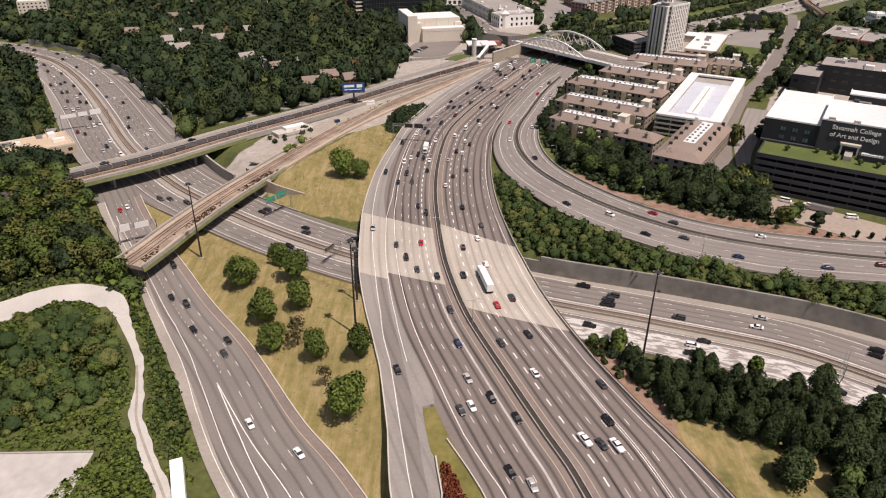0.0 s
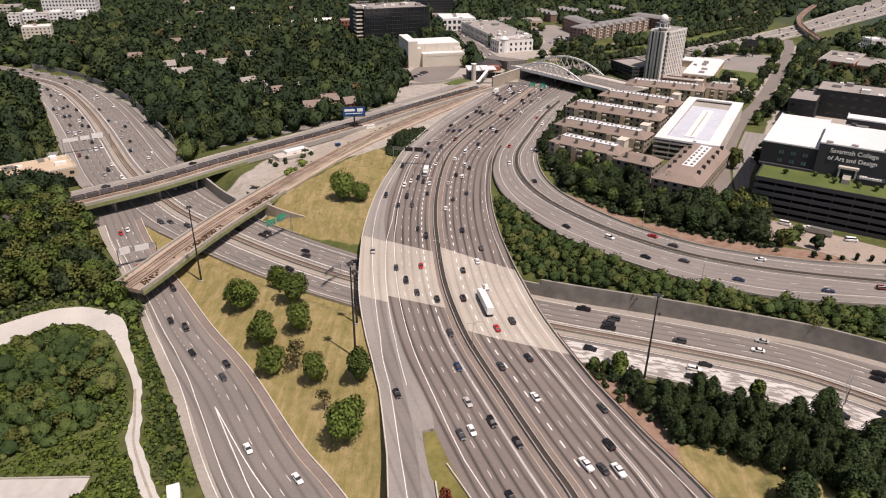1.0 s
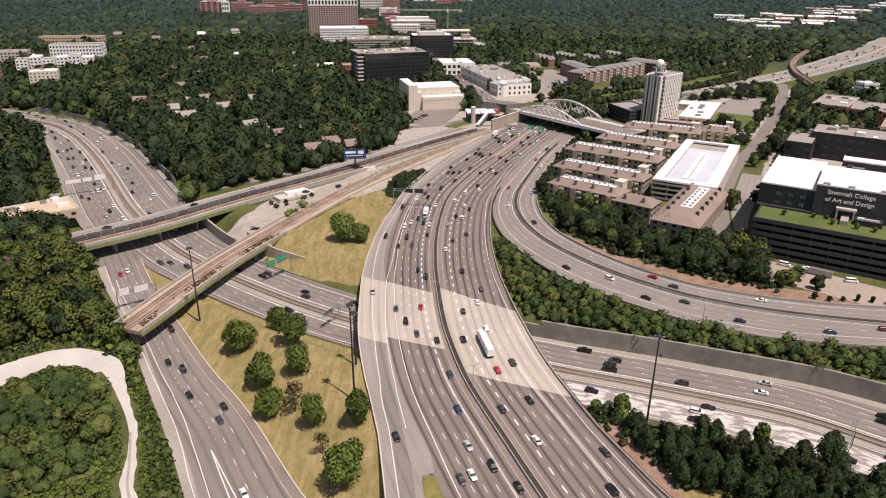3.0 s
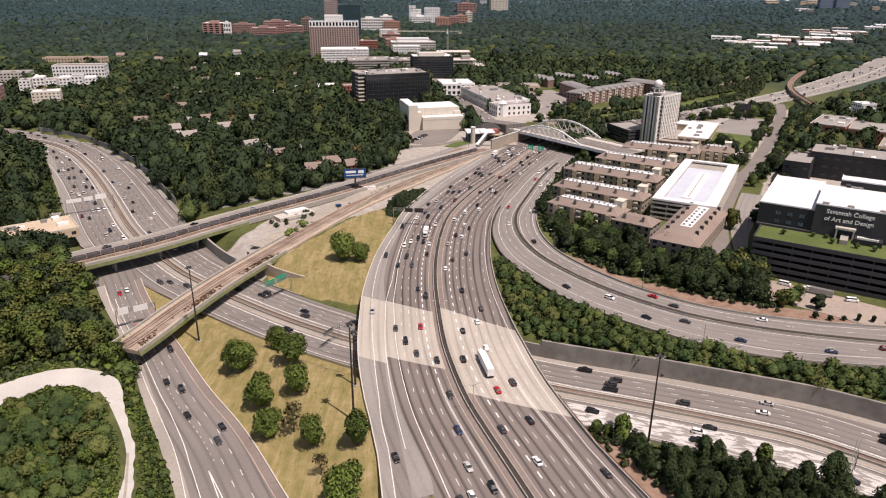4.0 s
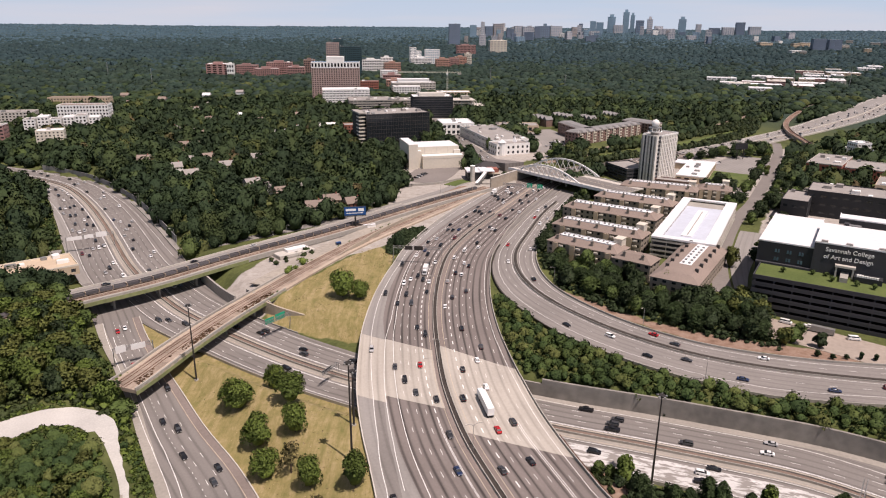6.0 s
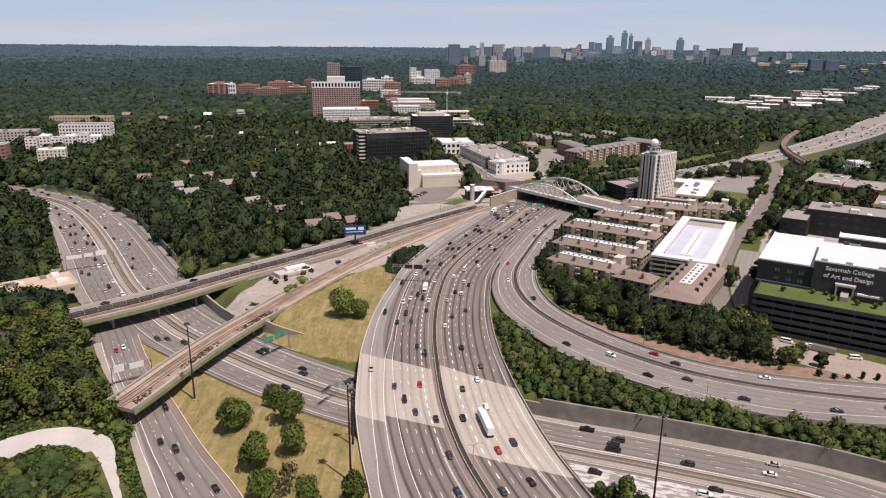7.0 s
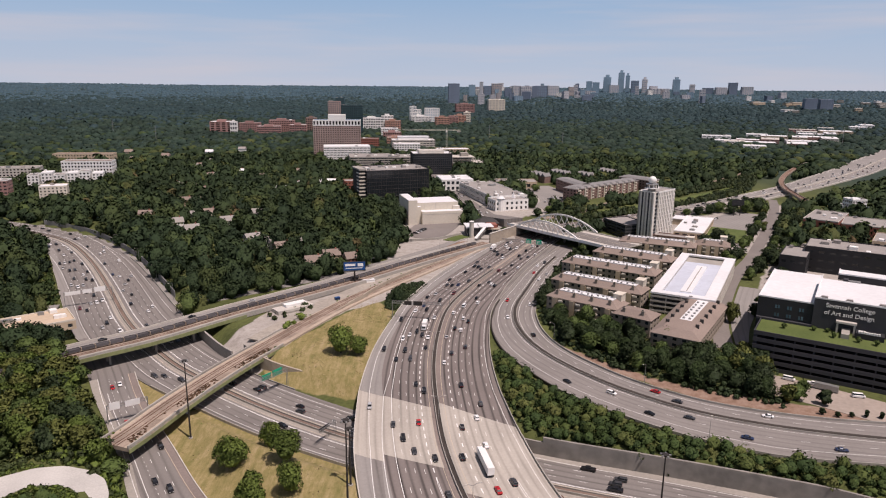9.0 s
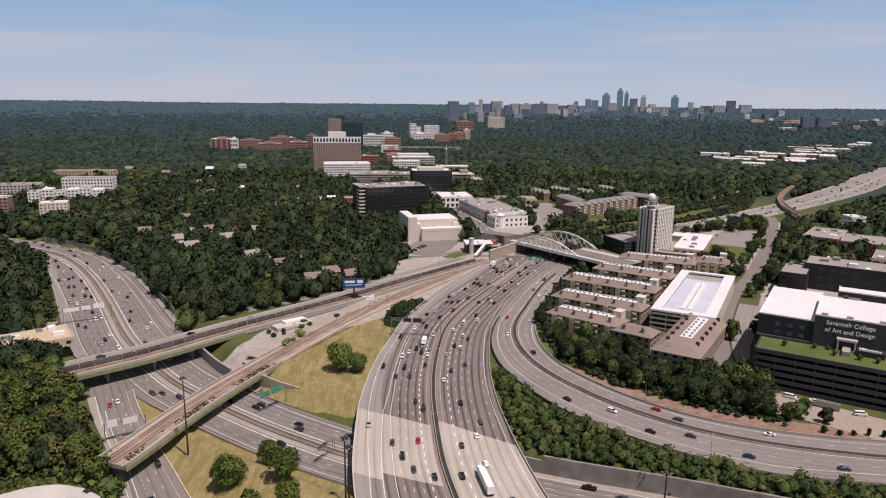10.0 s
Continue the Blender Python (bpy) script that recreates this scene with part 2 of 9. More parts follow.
M["yard_dust"] = mat("yard_dust", (0.36, 0.31, 0.265), 0.95, 0.2, 0.5, 0.06, tint=(0.30, 0.25, 0.21))
M["straw"] = mat("straw", (0.36, 0.29, 0.16), 0.95, 0.3, 0.6, 0.12)
M["leaf_rust"] = foliage("leaf_red_bed", (0.22, 0.05, 0.025), (0.16, 0.06, 0.03))
M["tyre"] = mat("tyre_rubber", (0.02, 0.02, 0.02), 0.9, 0.1)
M["lamp_red"] = mat("tail_lamp", (0.35, 0.02, 0.02), 0.3, 0.05)
M["lamp_clear"] = mat("head_lamp", (0.6, 0.6, 0.58), 0.2, 0.05)
M["blue_sign"] = mat("billboard_blue", (0.01, 0.07, 0.22), 0.5, 0.3, 0.3, 0.1)
for nm, c, r in (("black", (0.012, 0.012, 0.014), 0.25), ("charcoal_grey", (0.045, 0.046, 0.05), 0.3), ("silver", (0.42, 0.42, 0.42), 0.3),
                 ("white", (0.78, 0.78, 0.77), 0.3), ("red", (0.42, 0.015, 0.018), 0.3), ("dark_blue", (0.015, 0.03, 0.08), 0.3), ("maroon", (0.12, 0.015, 0.02), 0.3)):
    M["car_" + nm] = mat("car_paint_" + nm, c, r, 0.04, spec=0.5)
M["dry_grass"] = mat("dry_grass", (0.145, 0.135, 0.035), 0.95, 0.3, 0.5, 0.08, tint=(0.22, 0.17, 0.07))
M["leaf_grove"] = foliage("leaf_grove", (0.084, 0.130, 0.025), (0.135, 0.175, 0.038))
M["dead_weed"] = mat("dead_weed", (0.14, 0.085, 0.05), 0.95, 0.3, 0.6, 0.12)
M["verge_grass"] = mat("verge_grass", (0.115, 0.125, 0.030), 0.95, 0.3, 0.6, 0.12, tint=(0.20, 0.165, 0.06))
# tower colours lightened and blued to carry the haze of distance
M["haze_glass"] = mat("hazed_blue_glass", (0.24, 0.35, 0.43), 0.4, 0.1, 0.02, 0.01)
M["haze_dark"] = mat("hazed_slate", (0.18, 0.225, 0.29), 0.6, 0.1, 0.02, 0.01)
M["haze_pale"] = mat("hazed_pale_concrete", (0.50, 0.50, 0.52), 0.8, 0.1, 0.02, 0.01)
M["haze_tan"] = mat("hazed_tan_concrete", (0.42, 0.38, 0.36), 0.8, 0.1, 0.02, 0.01)
M["teal_glass"] = mat("teal_glass", (0.045, 0.085, 0.095), 0.25, 0.2, 0.05, 0.02, spec=0.5, isl_var=0.2)
M["brick_orange"] = mat("orange_brick", (0.43, 0.25, 0.19), 0.9, 0.15, 0.8, 0.05)
M["crane_paint"] = mat("crane_paint", (0.55, 0.54, 0.45), 0.6, 0.1)
M["shingle_grey"] = mat("shingle_grey", (0.22, 0.215, 0.21), 0.9, 0.2, 1.0, 0.06)
# red brick paled and greyed: haze put into the colour of distant blocks
M["brick_far"] = mat("hazed_red_brick", (0.33, 0.195, 0.175), 0.9, 0.15, 0.6, 0.05)
M["pink_brick"] = mat("pink_brick", (0.40, 0.295, 0.265), 0.9, 0.1, 0.3, 0.03)
M["deck_grey"] = mat("sunlit_deck_grey", (0.50, 0.535, 0.60), 0.8, 0.12, 0.3, 0.05)
M["abutment_tan"] = mat("tan_concrete", (0.40, 0.345, 0.275), 0.9, 0.2, 0.5, 0.06, tint=(0.34, 0.29, 0.23))
M["flyover_brown"] = mat("flyover_rust_brown", (0.27, 0.19, 0.145), 0.85, 0.2, 0.5, 0.05)


def patchy_paint():
    """White paint half ground off a grey road."""
    m = mat("patchy_white_paint", (0.54, 0.53, 0.51), 0.8, 0.15, 1.5, 0.1)
    n, l = m.node_tree.nodes, m.node_tree.links
    bs = n["Principled BSDF"]
    tc, mp, no, ra, mx = n.new("ShaderNodeTexCoord"), n.new("ShaderNodeMapping"), n.new("ShaderNodeTexNoise"), n.new("ShaderNodeValToRGB"), n.new("ShaderNodeMix")
    mp.inputs["Scale"].default_value = (0.55, 0.16, 1)
    no.inputs["Scale"].default_value, no.inputs["Detail"].default_value, no.inputs["Roughness"].default_value = 1.0, 4, 0.6
    ra.color_ramp.elements[0].position, ra.color_ramp.elements[1].position = 0.46, 0.52
    mx.data_type = "RGBA"
    mx.inputs["A"].default_value = (0.26, 0.24, 0.22, 1)
    l.new(tc.outputs["UV"], mp.inputs["Vector"])
    l.new(mp.outputs[0], no.inputs["Vector"])
    l.new(no.outputs["Fac"], ra.inputs["Fac"])
    l.new(ra.outputs["Color"], mx.inputs["Factor"])
    l.new(bs.inputs["Base Color"].links[0].from_socket, mx.inputs["B"])
    l.new(mx.outputs["Result"], bs.inputs["Base Color"])
    return m


M["patchy_paint"] = patchy_paint()
# ---- building blocks ----
def thing(name, x, y, z, rz=0.0, label="", category="", group="", kind=""):
    """An Empty at a thing's base, which parents its parts."""
    ob = new(name)
    ob.empty_display_size = 0.5
    ob.matrix_world = pose(x, y, z, 0, 0, rz)
    return tagged(ob, label, category, group, kind)


def part(name, bm, material, parent=None, label=""):
    me = bpy.data.meshes.new(name)
    bm.to_mesh(me)
    bm.free()
    return link(name, me, material, parent, label)


def link(name, me, material, parent=None, label=""):
    if material and not me.materials:
        me.materials.append(material)
    ob = new(name, me)
    ob.parent = parent
    return tagged(ob, label)


def raw(name, verts, faces, material, smooth=False):
    me = bpy.data.meshes.new(name)
    me.from_pydata([tuple(map(float, v)) for v in verts], [], faces)
    me.materials.append(material)
    if smooth:
        me.shade_smooth()
    return me


BOX_F = ((0, 3, 2, 1), (4, 5, 6, 7), (0, 1, 5, 4), (1, 2, 6, 5), (2, 3, 7, 6), (3, 0, 4, 7))


class Boxes:
    """Many boxes in one mesh: add(x0, y0, z0, x1, y1, z1) along the axes, bar() between two points."""

    def __init__(self):
        self.v, self.f = [], []

    def add(self, x0, y0, z0, x1, y1, z1):
        k = len(self.v)
        self.v += [(x0, y0, z0), (x1, y0, z0), (x1, y1, z0), (x0, y1, z0), (x0, y0, z1), (x1, y0, z1), (x1, y1, z1), (x0, y1, z1)]
        self.f += [tuple(k + i for i in q) for q in BOX_F]
        return self

    def bar(self, a, b, w, h=None, sides=4):
        """A bar of sides edges from a to b, w wide."""
        a, b = Vector(a), Vector(b)
        d = (b - a).normalized()
        u = d.orthogonal().normalized() if abs(d.z) > 0.99 else d.cross(Vector((0, 0, 1))).normalized()
        n = u.cross(d)
        h = w if h is None else h
        k = len(self.v)
        turn = math.pi / 4 if sides == 4 else 0
        r = math.sqrt(2) if sides == 4 else 1
        for p in (a, b):
            for i in range(sides):
                c = 2 * math.pi * i / sides + turn
                self.v.append(tuple(p + u * (w / 2 * r * math.cos(c)) + n * (h / 2 * r * math.sin(c))))
        for i in range(sides):
            j = (i + 1) % sides
            self.f.append((k + i, k + j, k + sides + j, k + sides + i))
        self.f += [tuple(k + i for i in reversed(range(sides))), tuple(k + sides + i for i in range(sides))]
        return self

    def cone(self, x, y, z0, z1, r0, r1, sides=8):
        k = len(self.v)
        for z, r in ((z0, r0), (z1, r1)):
            self.v += [(x + r * math.cos(2 * math.pi * i / sides), y + r * math.sin(2 * math.pi * i / sides), z) for i in range(sides)]
        for i in range(sides):
            j = (i + 1) % sides
            self.f.append((k + i, k + j, k + sides + j, k + sides + i))
        self.f += [tuple(k + i for i in reversed(range(sides))), tuple(k + sides + i for i in range(sides))]
        return self

    def prism(self, profile, x0, x1):
        """A profile of (y, z) points, drawn from x0 to x1."""
        k, n = len(self.v), len(profile)
        self.v += [(x0, y, z) for y, z in profile] + [(x1, y, z) for y, z in profile]
        for i in range(n):
            j = (i + 1) % n
            self.f.append((k + i, k + n + i, k + n + j, k + j))
        self.f += [tuple(k + i for i in range(n)), tuple(k + n + i for i in reversed(range(n)))]
        return self

    def mesh(self, name, material):
        return raw(name, self.v, self.f, material)

    def put(self, name, material, parent=None, label=""):
        return link(name, self.mesh(name, material), None, parent, label)


class Line:
    """A smooth alignment through a few control points; s is metres along it, offsets are positive to its left."""

    def __init__(self, pts, relax=20, n=12):
        p = np.array(pts, float)
        p = np.vstack([2 * p[0] - p[1], p, 2 * p[-1] - p[-2]])
        o = []
        for i in range(1, len(p) - 2):
            a, b, c, d = p[i - 1:i + 3]
            for k in range(n):
                t = k / n
                o.append(0.5 * (2 * b + (c - a) * t + (2 * a - 5 * b + 4 * c - d) * t * t + (3 * b - a - 3 * c + d) * t ** 3))
        o.append(p[-2])
        o = np.array(o)
        for _ in range(relax):
            o[1:-1] = (o[:-2] + 2 * o[1:-1] + o[2:]) / 4
        self.p = o
        self.s = np.r_[0, np.cumsum(np.linalg.norm(np.diff(o, axis=0), axis=1))]
        self.len = self.s[-1]
        t = np.gradient(o, axis=0)
        self.t = t / np.linalg.norm(t, axis=1)[:, None]

    def at(self, s, off=0.0):
        s = np.asarray(s, float)
        p = np.stack([np.interp(s, self.s, self.p[:, k]) for k in (0, 1)], -1)
        t = np.stack([np.interp(s, self.s, self.t[:, k]) for k in (0, 1)], -1)
        t /= np.linalg.norm(t, axis=-1, keepdims=True)
        return p + np.stack([-t[..., 1], t[..., 0]], -1) * np.asarray(off)[..., None]

    def heading(self, s):
        t = [np.interp(s, self.s, self.t[:, k]) for k in (0, 1)]
        return math.degrees(math.atan2(t[1], t[0]))

    def near(self, x, y):
        """s and offset of the points (x, y)."""
        x, y = np.asarray(x, float).ravel(), np.asarray(y, float).ravel()
        ss, oo = np.empty(len(x)), np.empty(len(x))
        for a in range(0, len(x), 4000):
            dx, dy = x[a:a + 4000, None] - self.p[None, :, 0], y[a:a + 4000, None] - self.p[None, :, 1]
            i = (dx * dx + dy * dy).argmin(1)
            r = np.arange(len(i))
            wx, wy, t = dx[r, i], dy[r, i], self.t[i]
            ss[a:a + 4000] = self.s[i] + wx * t[:, 0] + wy * t[:, 1]
            oo[a:a + 4000] = -wx * t[:, 1] + wy * t[:, 0]
        return ss, oo


def profile(table):
    s, w = zip(*table)
    return lambda q: np.interp(q, s, w)


def ribbon(name, line, s0, s1, left, right, z, thick, material, parent=None, label="", step=4.0, kind="structure", cross=1, skew=0.0):
    """A slab that follows a line between two offset profiles. skew: metres by which its ends run ahead per metre of offset."""
    left = left if callable(left) else (lambda q, v=left: np.full_like(q, v))
    right = right if callable(right) else (lambda q, v=right: np.full_like(q, v))
    n = max(2, int((s1 - s0) / step) + 1)
    s = np.linspace(s0, s1, n)
    cols = []
    for c in range(cross + 1):
        f = c / cross
        sc = s if not skew else s + skew * (left(s) * (1 - f) + right(s) * f)
        off = left(sc) * (1 - f) + right(sc) * f
        cols.append((line.at(sc, off), off, sc))
    zz = z if callable(z) else (lambda q: np.full_like(q, z))
    V, UV = [], []
    for xy, off, sc in cols:
        V.append(np.c_[xy, zz(sc)])
        UV.append(np.c_[off, sc])
    top = np.stack(V, 1)
    uvt = np.stack(UV, 1)
    k = cross + 1
    verts = top.reshape(-1, 3)
    bot = verts.copy()
    bot[:, 2] -= thick
    F = []
    N = n * k
    for i in range(n - 1):
        for c in range(cross):
            a = i * k + c
            F.append((a, a + 1, a + k + 1, a + k))
            if thick:
                F.append((N + a, N + a + k, N + a + k + 1, N + a + 1))
        if thick:
            a, b = i * k, i * k + cross
            F.append((a, a + k, N + a + k, N + a))
            F.append((b, N + b, N + b + k, b + k))
    if thick:
        for c in range(cross):
            a, b = c, (n - 1) * k + c
            F.append((a, N + a, N + a + 1, a + 1))
            F.append((b, b + 1, N + b + 1, N + b))
    me = raw(name, np.vstack([verts, bot]) if thick else verts, F, material)
    u = np.vstack([uvt.reshape(-1, 2)] * (2 if thick else 1))
    lay = me.uv_layers.new(name="UVMap")
    vi = np.empty(len(me.loops), np.int32)
    me.loops.foreach_get("vertex_index", vi)
    lay.data.foreach_set("uv", u[vi].astype(np.float32).ravel())
    ob = link(name, me, None, parent, label)
    return tagged(ob, kind=kind) if parent is None else ob


def strip(line, s0, s1, off, width, z, rows, step=3.0):
    """Adds a painted stripe to rows = (verts, faces)."""
    V, F = rows
    n = max(2, int(abs(s1 - s0) / step) + 1)
    s = np.linspace(s0, s1, n)
    o = off(s) if callable(off) else np.full(n, off)
    a, b = line.at(s, o + width / 2), line.at(s, o - width / 2)
    k = len(V)
    h = z(s) if callable(z) else np.full(n, z)
    for i in range(n):
        V += [(*a[i], h[i]), (*b[i], h[i])]
    for i in range(n - 1):
        q = k + 2 * i
        F.append((q, q + 1, q + 3, q + 2))


def dashes(line, s0, s1, off, z, rows, width=0.17, length=3.1, cycle=12.2, start=0.0):
    q = s0 + start
    while q + length < s1:
        strip(line, q, q + length, off, width, z, rows, 2.0)
        q += cycle


def bulk(name, V, F, material, smooth=False, normals=None):
    """A large mesh of quads from arrays; normals, one a vertex, round off a crown's shading."""
    me = bpy.data.meshes.new(name)
    V, F = np.asarray(V, np.float32), np.asarray(F, np.int32)
    me.vertices.add(len(V))
    me.vertices.foreach_set("co", V.ravel())
    me.loops.add(F.size)
    me.loops.foreach_set("vertex_index", F.ravel())
    me.polygons.add(len(F))
    me.polygons.foreach_set("loop_start", np.arange(0, F.size, F.shape[1], dtype=np.int32))
    me.update(calc_edges=True)
    me.validate()
    me.materials.append(material)
    if smooth or normals is not None:
        me.shade_smooth()
    if normals is not None:
        me.normals_split_custom_set_from_vertices(np.asarray(normals, np.float32))
    return me


def crown_normals(v, height, r, rough=0.45, cards_from=0):
    """Outward normals of a crown, each leaf clump tilted a little of its own."""
    n = v - np.array([0, 0, height * 0.3])
    n /= np.linalg.norm(n, axis=1)[:, None] + 1e-6
    m = (len(v) - cards_from) // 4
    n[cards_from:cards_from + 4 * m] += np.repeat(r.normal(scale=rough, size=(m, 3)), 4, 0)
    return n / (np.linalg.norm(n, axis=1)[:, None] + 1e-6)


rng = np.random.default_rng(7)


def crown_cards(n, size, lobes, spread, height, r=rng, jit=0.38):
    """Leaf clumps as small bent quads on a lumpy crown of several lobes; unit: metres. Returns verts (n*4, 3)."""
    th = r.uniform(0, 2 * np.pi, lobes)
    rad = spread * r.uniform(0.2, 0.62, lobes)
    cz = height * r.uniform(0.25, 0.75, lobes)
    cx, cy = rad * np.cos(th), rad * np.sin(th)
    lr = spread * r.uniform(0.42, 0.62, lobes)
    cx[0], cy[0], cz[0], lr[0] = 0, 0, height * 0.62, spread * 0.66
    which = r.integers(0, lobes, n)
    d = r.normal(size=(n, 3))
    d[:, 2] = np.abs(d[:, 2]) * 0.95 - 0.28 * r.random(n)
    d /= np.linalg.norm(d, axis=1)[:, None]
    c = np.stack([cx, cy, cz], 1)[which]
    rr = lr[which] * r.uniform(0.76, 1.1, n)
    pos = c + d * rr[:, None] * np.array([1, 1, min(1.15, height / (2 * spread) * 1.35)])
    nor = d + r.normal(scale=jit, size=(n, 3))
    nor /= np.linalg.norm(nor, axis=1)[:, None]
    up = np.where(np.abs(nor[:, 2:3]) > 0.9, [[1, 0, 0]], [[0, 0, 1]])
    u = np.cross(up, nor)
    u /= np.linalg.norm(u, axis=1)[:, None]
    v = np.cross(nor, u)
    a = r.uniform(0, 2 * np.pi, n)[:, None]
    u, v = u * np.cos(a) + v * np.sin(a), v * np.cos(a) - u * np.sin(a)
    s = size * r.uniform(0.6, 1.25, n)[:, None]
    b = nor * s * 0.35
    q = np.stack([pos - u * s - b, pos - v * s * 0.8 + b * 0.4, pos + u * s - b, pos + v * s * 0.8 + b * 0.4], 1)
    return q.reshape(-1, 3)


def blob(spread, height, base=0.2, seg=6, rings=4, r=None, lump=0.16):
    """A lumpy crown as quads, with no hard top."""
    V, F = [], []
    for i in range(rings):
        f = i / (rings - 1)
        z = height * (base + (0.97 - base) * (1 - (1 - f) ** 1.25))
        rad = spread * 0.9 * math.sin(math.pi * (0.16 + 0.74 * f)) ** 0.75
        for j in range(seg):
            a = 2 * math.pi * (j + 0.5 * (i % 2)) / seg
            k = 1 + (lump * float(r.uniform(-1, 1)) if r is not None else lump * math.sin(3.1 * j + 2.3 * i))
            V.append((rad * k * math.cos(a), rad * k * math.sin(a), z * (1 + 0.25 * lump * math.sin(5 * j + i))))
    for i in range(rings - 1):
        for j in range(seg):
            j2 = (j + 1) % seg
            F.append((i * seg + j, i * seg + j2, (i + 1) * seg + j2, (i + 1) * seg + j))
    t = (rings - 1) * seg
    F += [(t, t + 1, t + 2, t + 3), (t + 3, t + 4, t + 5, t)] if seg == 6 else [(t, t + 1, t + 2, t + 3), (t, t + 3, t + 4, t + 7), (t + 4, t + 5, t + 6, t + 7)]
    return np.array(V), np.array(F)
# ---- alignments ----
MAIN = Line([(100, -120), (60, 30), (37.1, 122), (31.5, 138), (24.9, 156), (19.3, 172), (12.9, 190), (7.5, 207), (2.5, 231), (-.2, 249), (-2.4, 275), (-4.3, 306),
             (-4, 343), (-.2, 388), (5.1, 414), (12.7, 437), (25.3, 470), (49.4, 523), (69, 568), (92, 616), (125, 656), (195, 702), (262, 745), (335, 797), (405, 862), (490, 930), (610, 1040), (757, 1200), (975, 1440), (1200, 1690), (1480, 1990)], 30)
RAMP = Line([(108, 573), (88, 530), (72, 492), (56.3, 444), (47.1, 415), (43.6, 392), (44, 370), (48.6, 348), (57.2, 328), (70, 308), (84, 291), (105, 273),
             (126, 262), (150, 254), (183, 247), (240, 238), (330, 230)])
LOW = Line([(260, 90), (200, 135), (146, 177), (122, 194), (96, 204), (68, 214), (40.8, 223), (0, 240), (-37.4, 257), (-56.5, 268), (-74, 279), (-99, 297), (-126, 319),
            (-147, 339), (-191, 392), (-230, 453), (-282, 531), (-335, 598), (-374, 629), (-417, 652), (-480, 680), (-600, 715)])
WEST = Line([(60, -60), (0, 40), (-20, 95), (-38, 128), (-54, 150), (-77, 187), (-98, 214), (-120, 247), (-150, 290), (-171, 325), (-190, 352)], 10)
RAIL = Line([(-240, 262), (-193, 320), (-162, 348), (-134, 383), (-106, 414), (-68, 456), (-20, 517), (35, 581)])
SPUR = Line([(-150, 180), (-127, 237), (-118, 272), (-107, 307), (-94, 340), (-75, 387), (-53.5, 432), (-11, 502), (35, 579)])

main_left = profile([(0, 60), (200, 60), (268, 47.2), (290, 41.3), (318, 36.3), (335, 34.6), (373, 34.7), (422, 34.4), (475, 31.8), (518, 29), (568, 29.6), (640, 33), (715, 31), (770, 24), (850, 17), (1120, 17), (1240, 22), (1450, 34), (3000, 36)])
main_right = profile([(0, -38), (241, -35.8), (266, -32.2), (300, -30.6), (335, -31.9), (374, -32.1), (419, -30), (479, -29), (516, -28.6), (564, -26.5), (611, -22), (665, -17.5), (735, -18.5), (850, -17), (1120, -17), (1240, -17), (1450, -22), (1700, -30), (3000, -32)])
ramp_left = profile([(0, -6.7), (100, -10.4), (156, -11.5), (188, -12.7), (210, -15), (243, -19), (283, -23), (329, -23), (367, -24.6), (409, -20), (563, -18)])
ramp_right = profile([(0, 6.5), (76, 9), (129, 9.8), (166, 12.2), (201, 13), (251, 12), (313, 12), (393, 13), (421, 14.5), (563, 15)])
low_left = profile([(0, 22), (140, 20.8), (182, 20.6), (219, 20.6), (349, 17.7), (418, 18.3), (450, 20), (480, 21), (539, 30.4), (628, 30.9), (708, 28.7), (817, 20), (885, 16), (1100, 16)])
low_right = profile([(0, -27), (147, -26.5), (182, -22.5), (212, -22.5), (272, -21.2), (387, -21.5), (427, -20.5), (500, -26), (555, -31.5), (628, -30.5), (718, -29), (805, -23.5), (1100, -23)])
west_left = profile([(0, 18), (224, 17.2), (253, 15.8), (288, 14.3), (318, 11), (348, 9.4), (391, 8.2), (449, 10), (500, 10)])
west_right = profile([(0, -16), (203, -15.3), (235, -13.6), (281, -12.4), (316, -11.8), (366, -10.4), (453, -11), (500, -11)])

Z_MAIN, Z_LOW, Z_LAND = 7.0, 0.0, 6.5


def smooth01(t):
    t = np.clip(t, 0, 1)
    return t * t * (3 - 2 * t)


def land(x, y):
    """Height of the ground: a plain with two cuttings, rising far off towards low hills."""
    x, y = np.asarray(x, float).ravel(), np.asarray(y, float).ravel()
    s, o = LOW.near(x, y)
    out = np.where(o > 0, o - low_left(s), -o + low_right(s))
    width = np.where((o < 0) & (s < 300), 1.6, np.where(o < 0, 17.0, 14.0))
    lead = np.where((o < 0) & (s < 300), 2.2, 2.0)
    z = smooth01((out - lead) / width)
    s, o = WEST.near(x, y)
    out = np.where(o > 0, o - west_left(s), -o + west_right(s))
    z = np.minimum(z, smooth01((out - 2.0) / np.where(o > 0, 12.0, 26.0)))
    r = np.hypot(x, y)
    roll = 1.2 * np.sin(x / 61.0) * np.sin(y / 83.0 + 1) * smooth01((r - 700) / 300)
    hills = 101 * np.clip((r - 900) / 4000, 0, 1) ** 1.35 + smooth01((r - 1500) / 900) * 6 * np.sin(x / 430 + 1) * np.sin(y / 510)
    return -0.5 + (Z_LAND + 0.5) * z + roll + hills


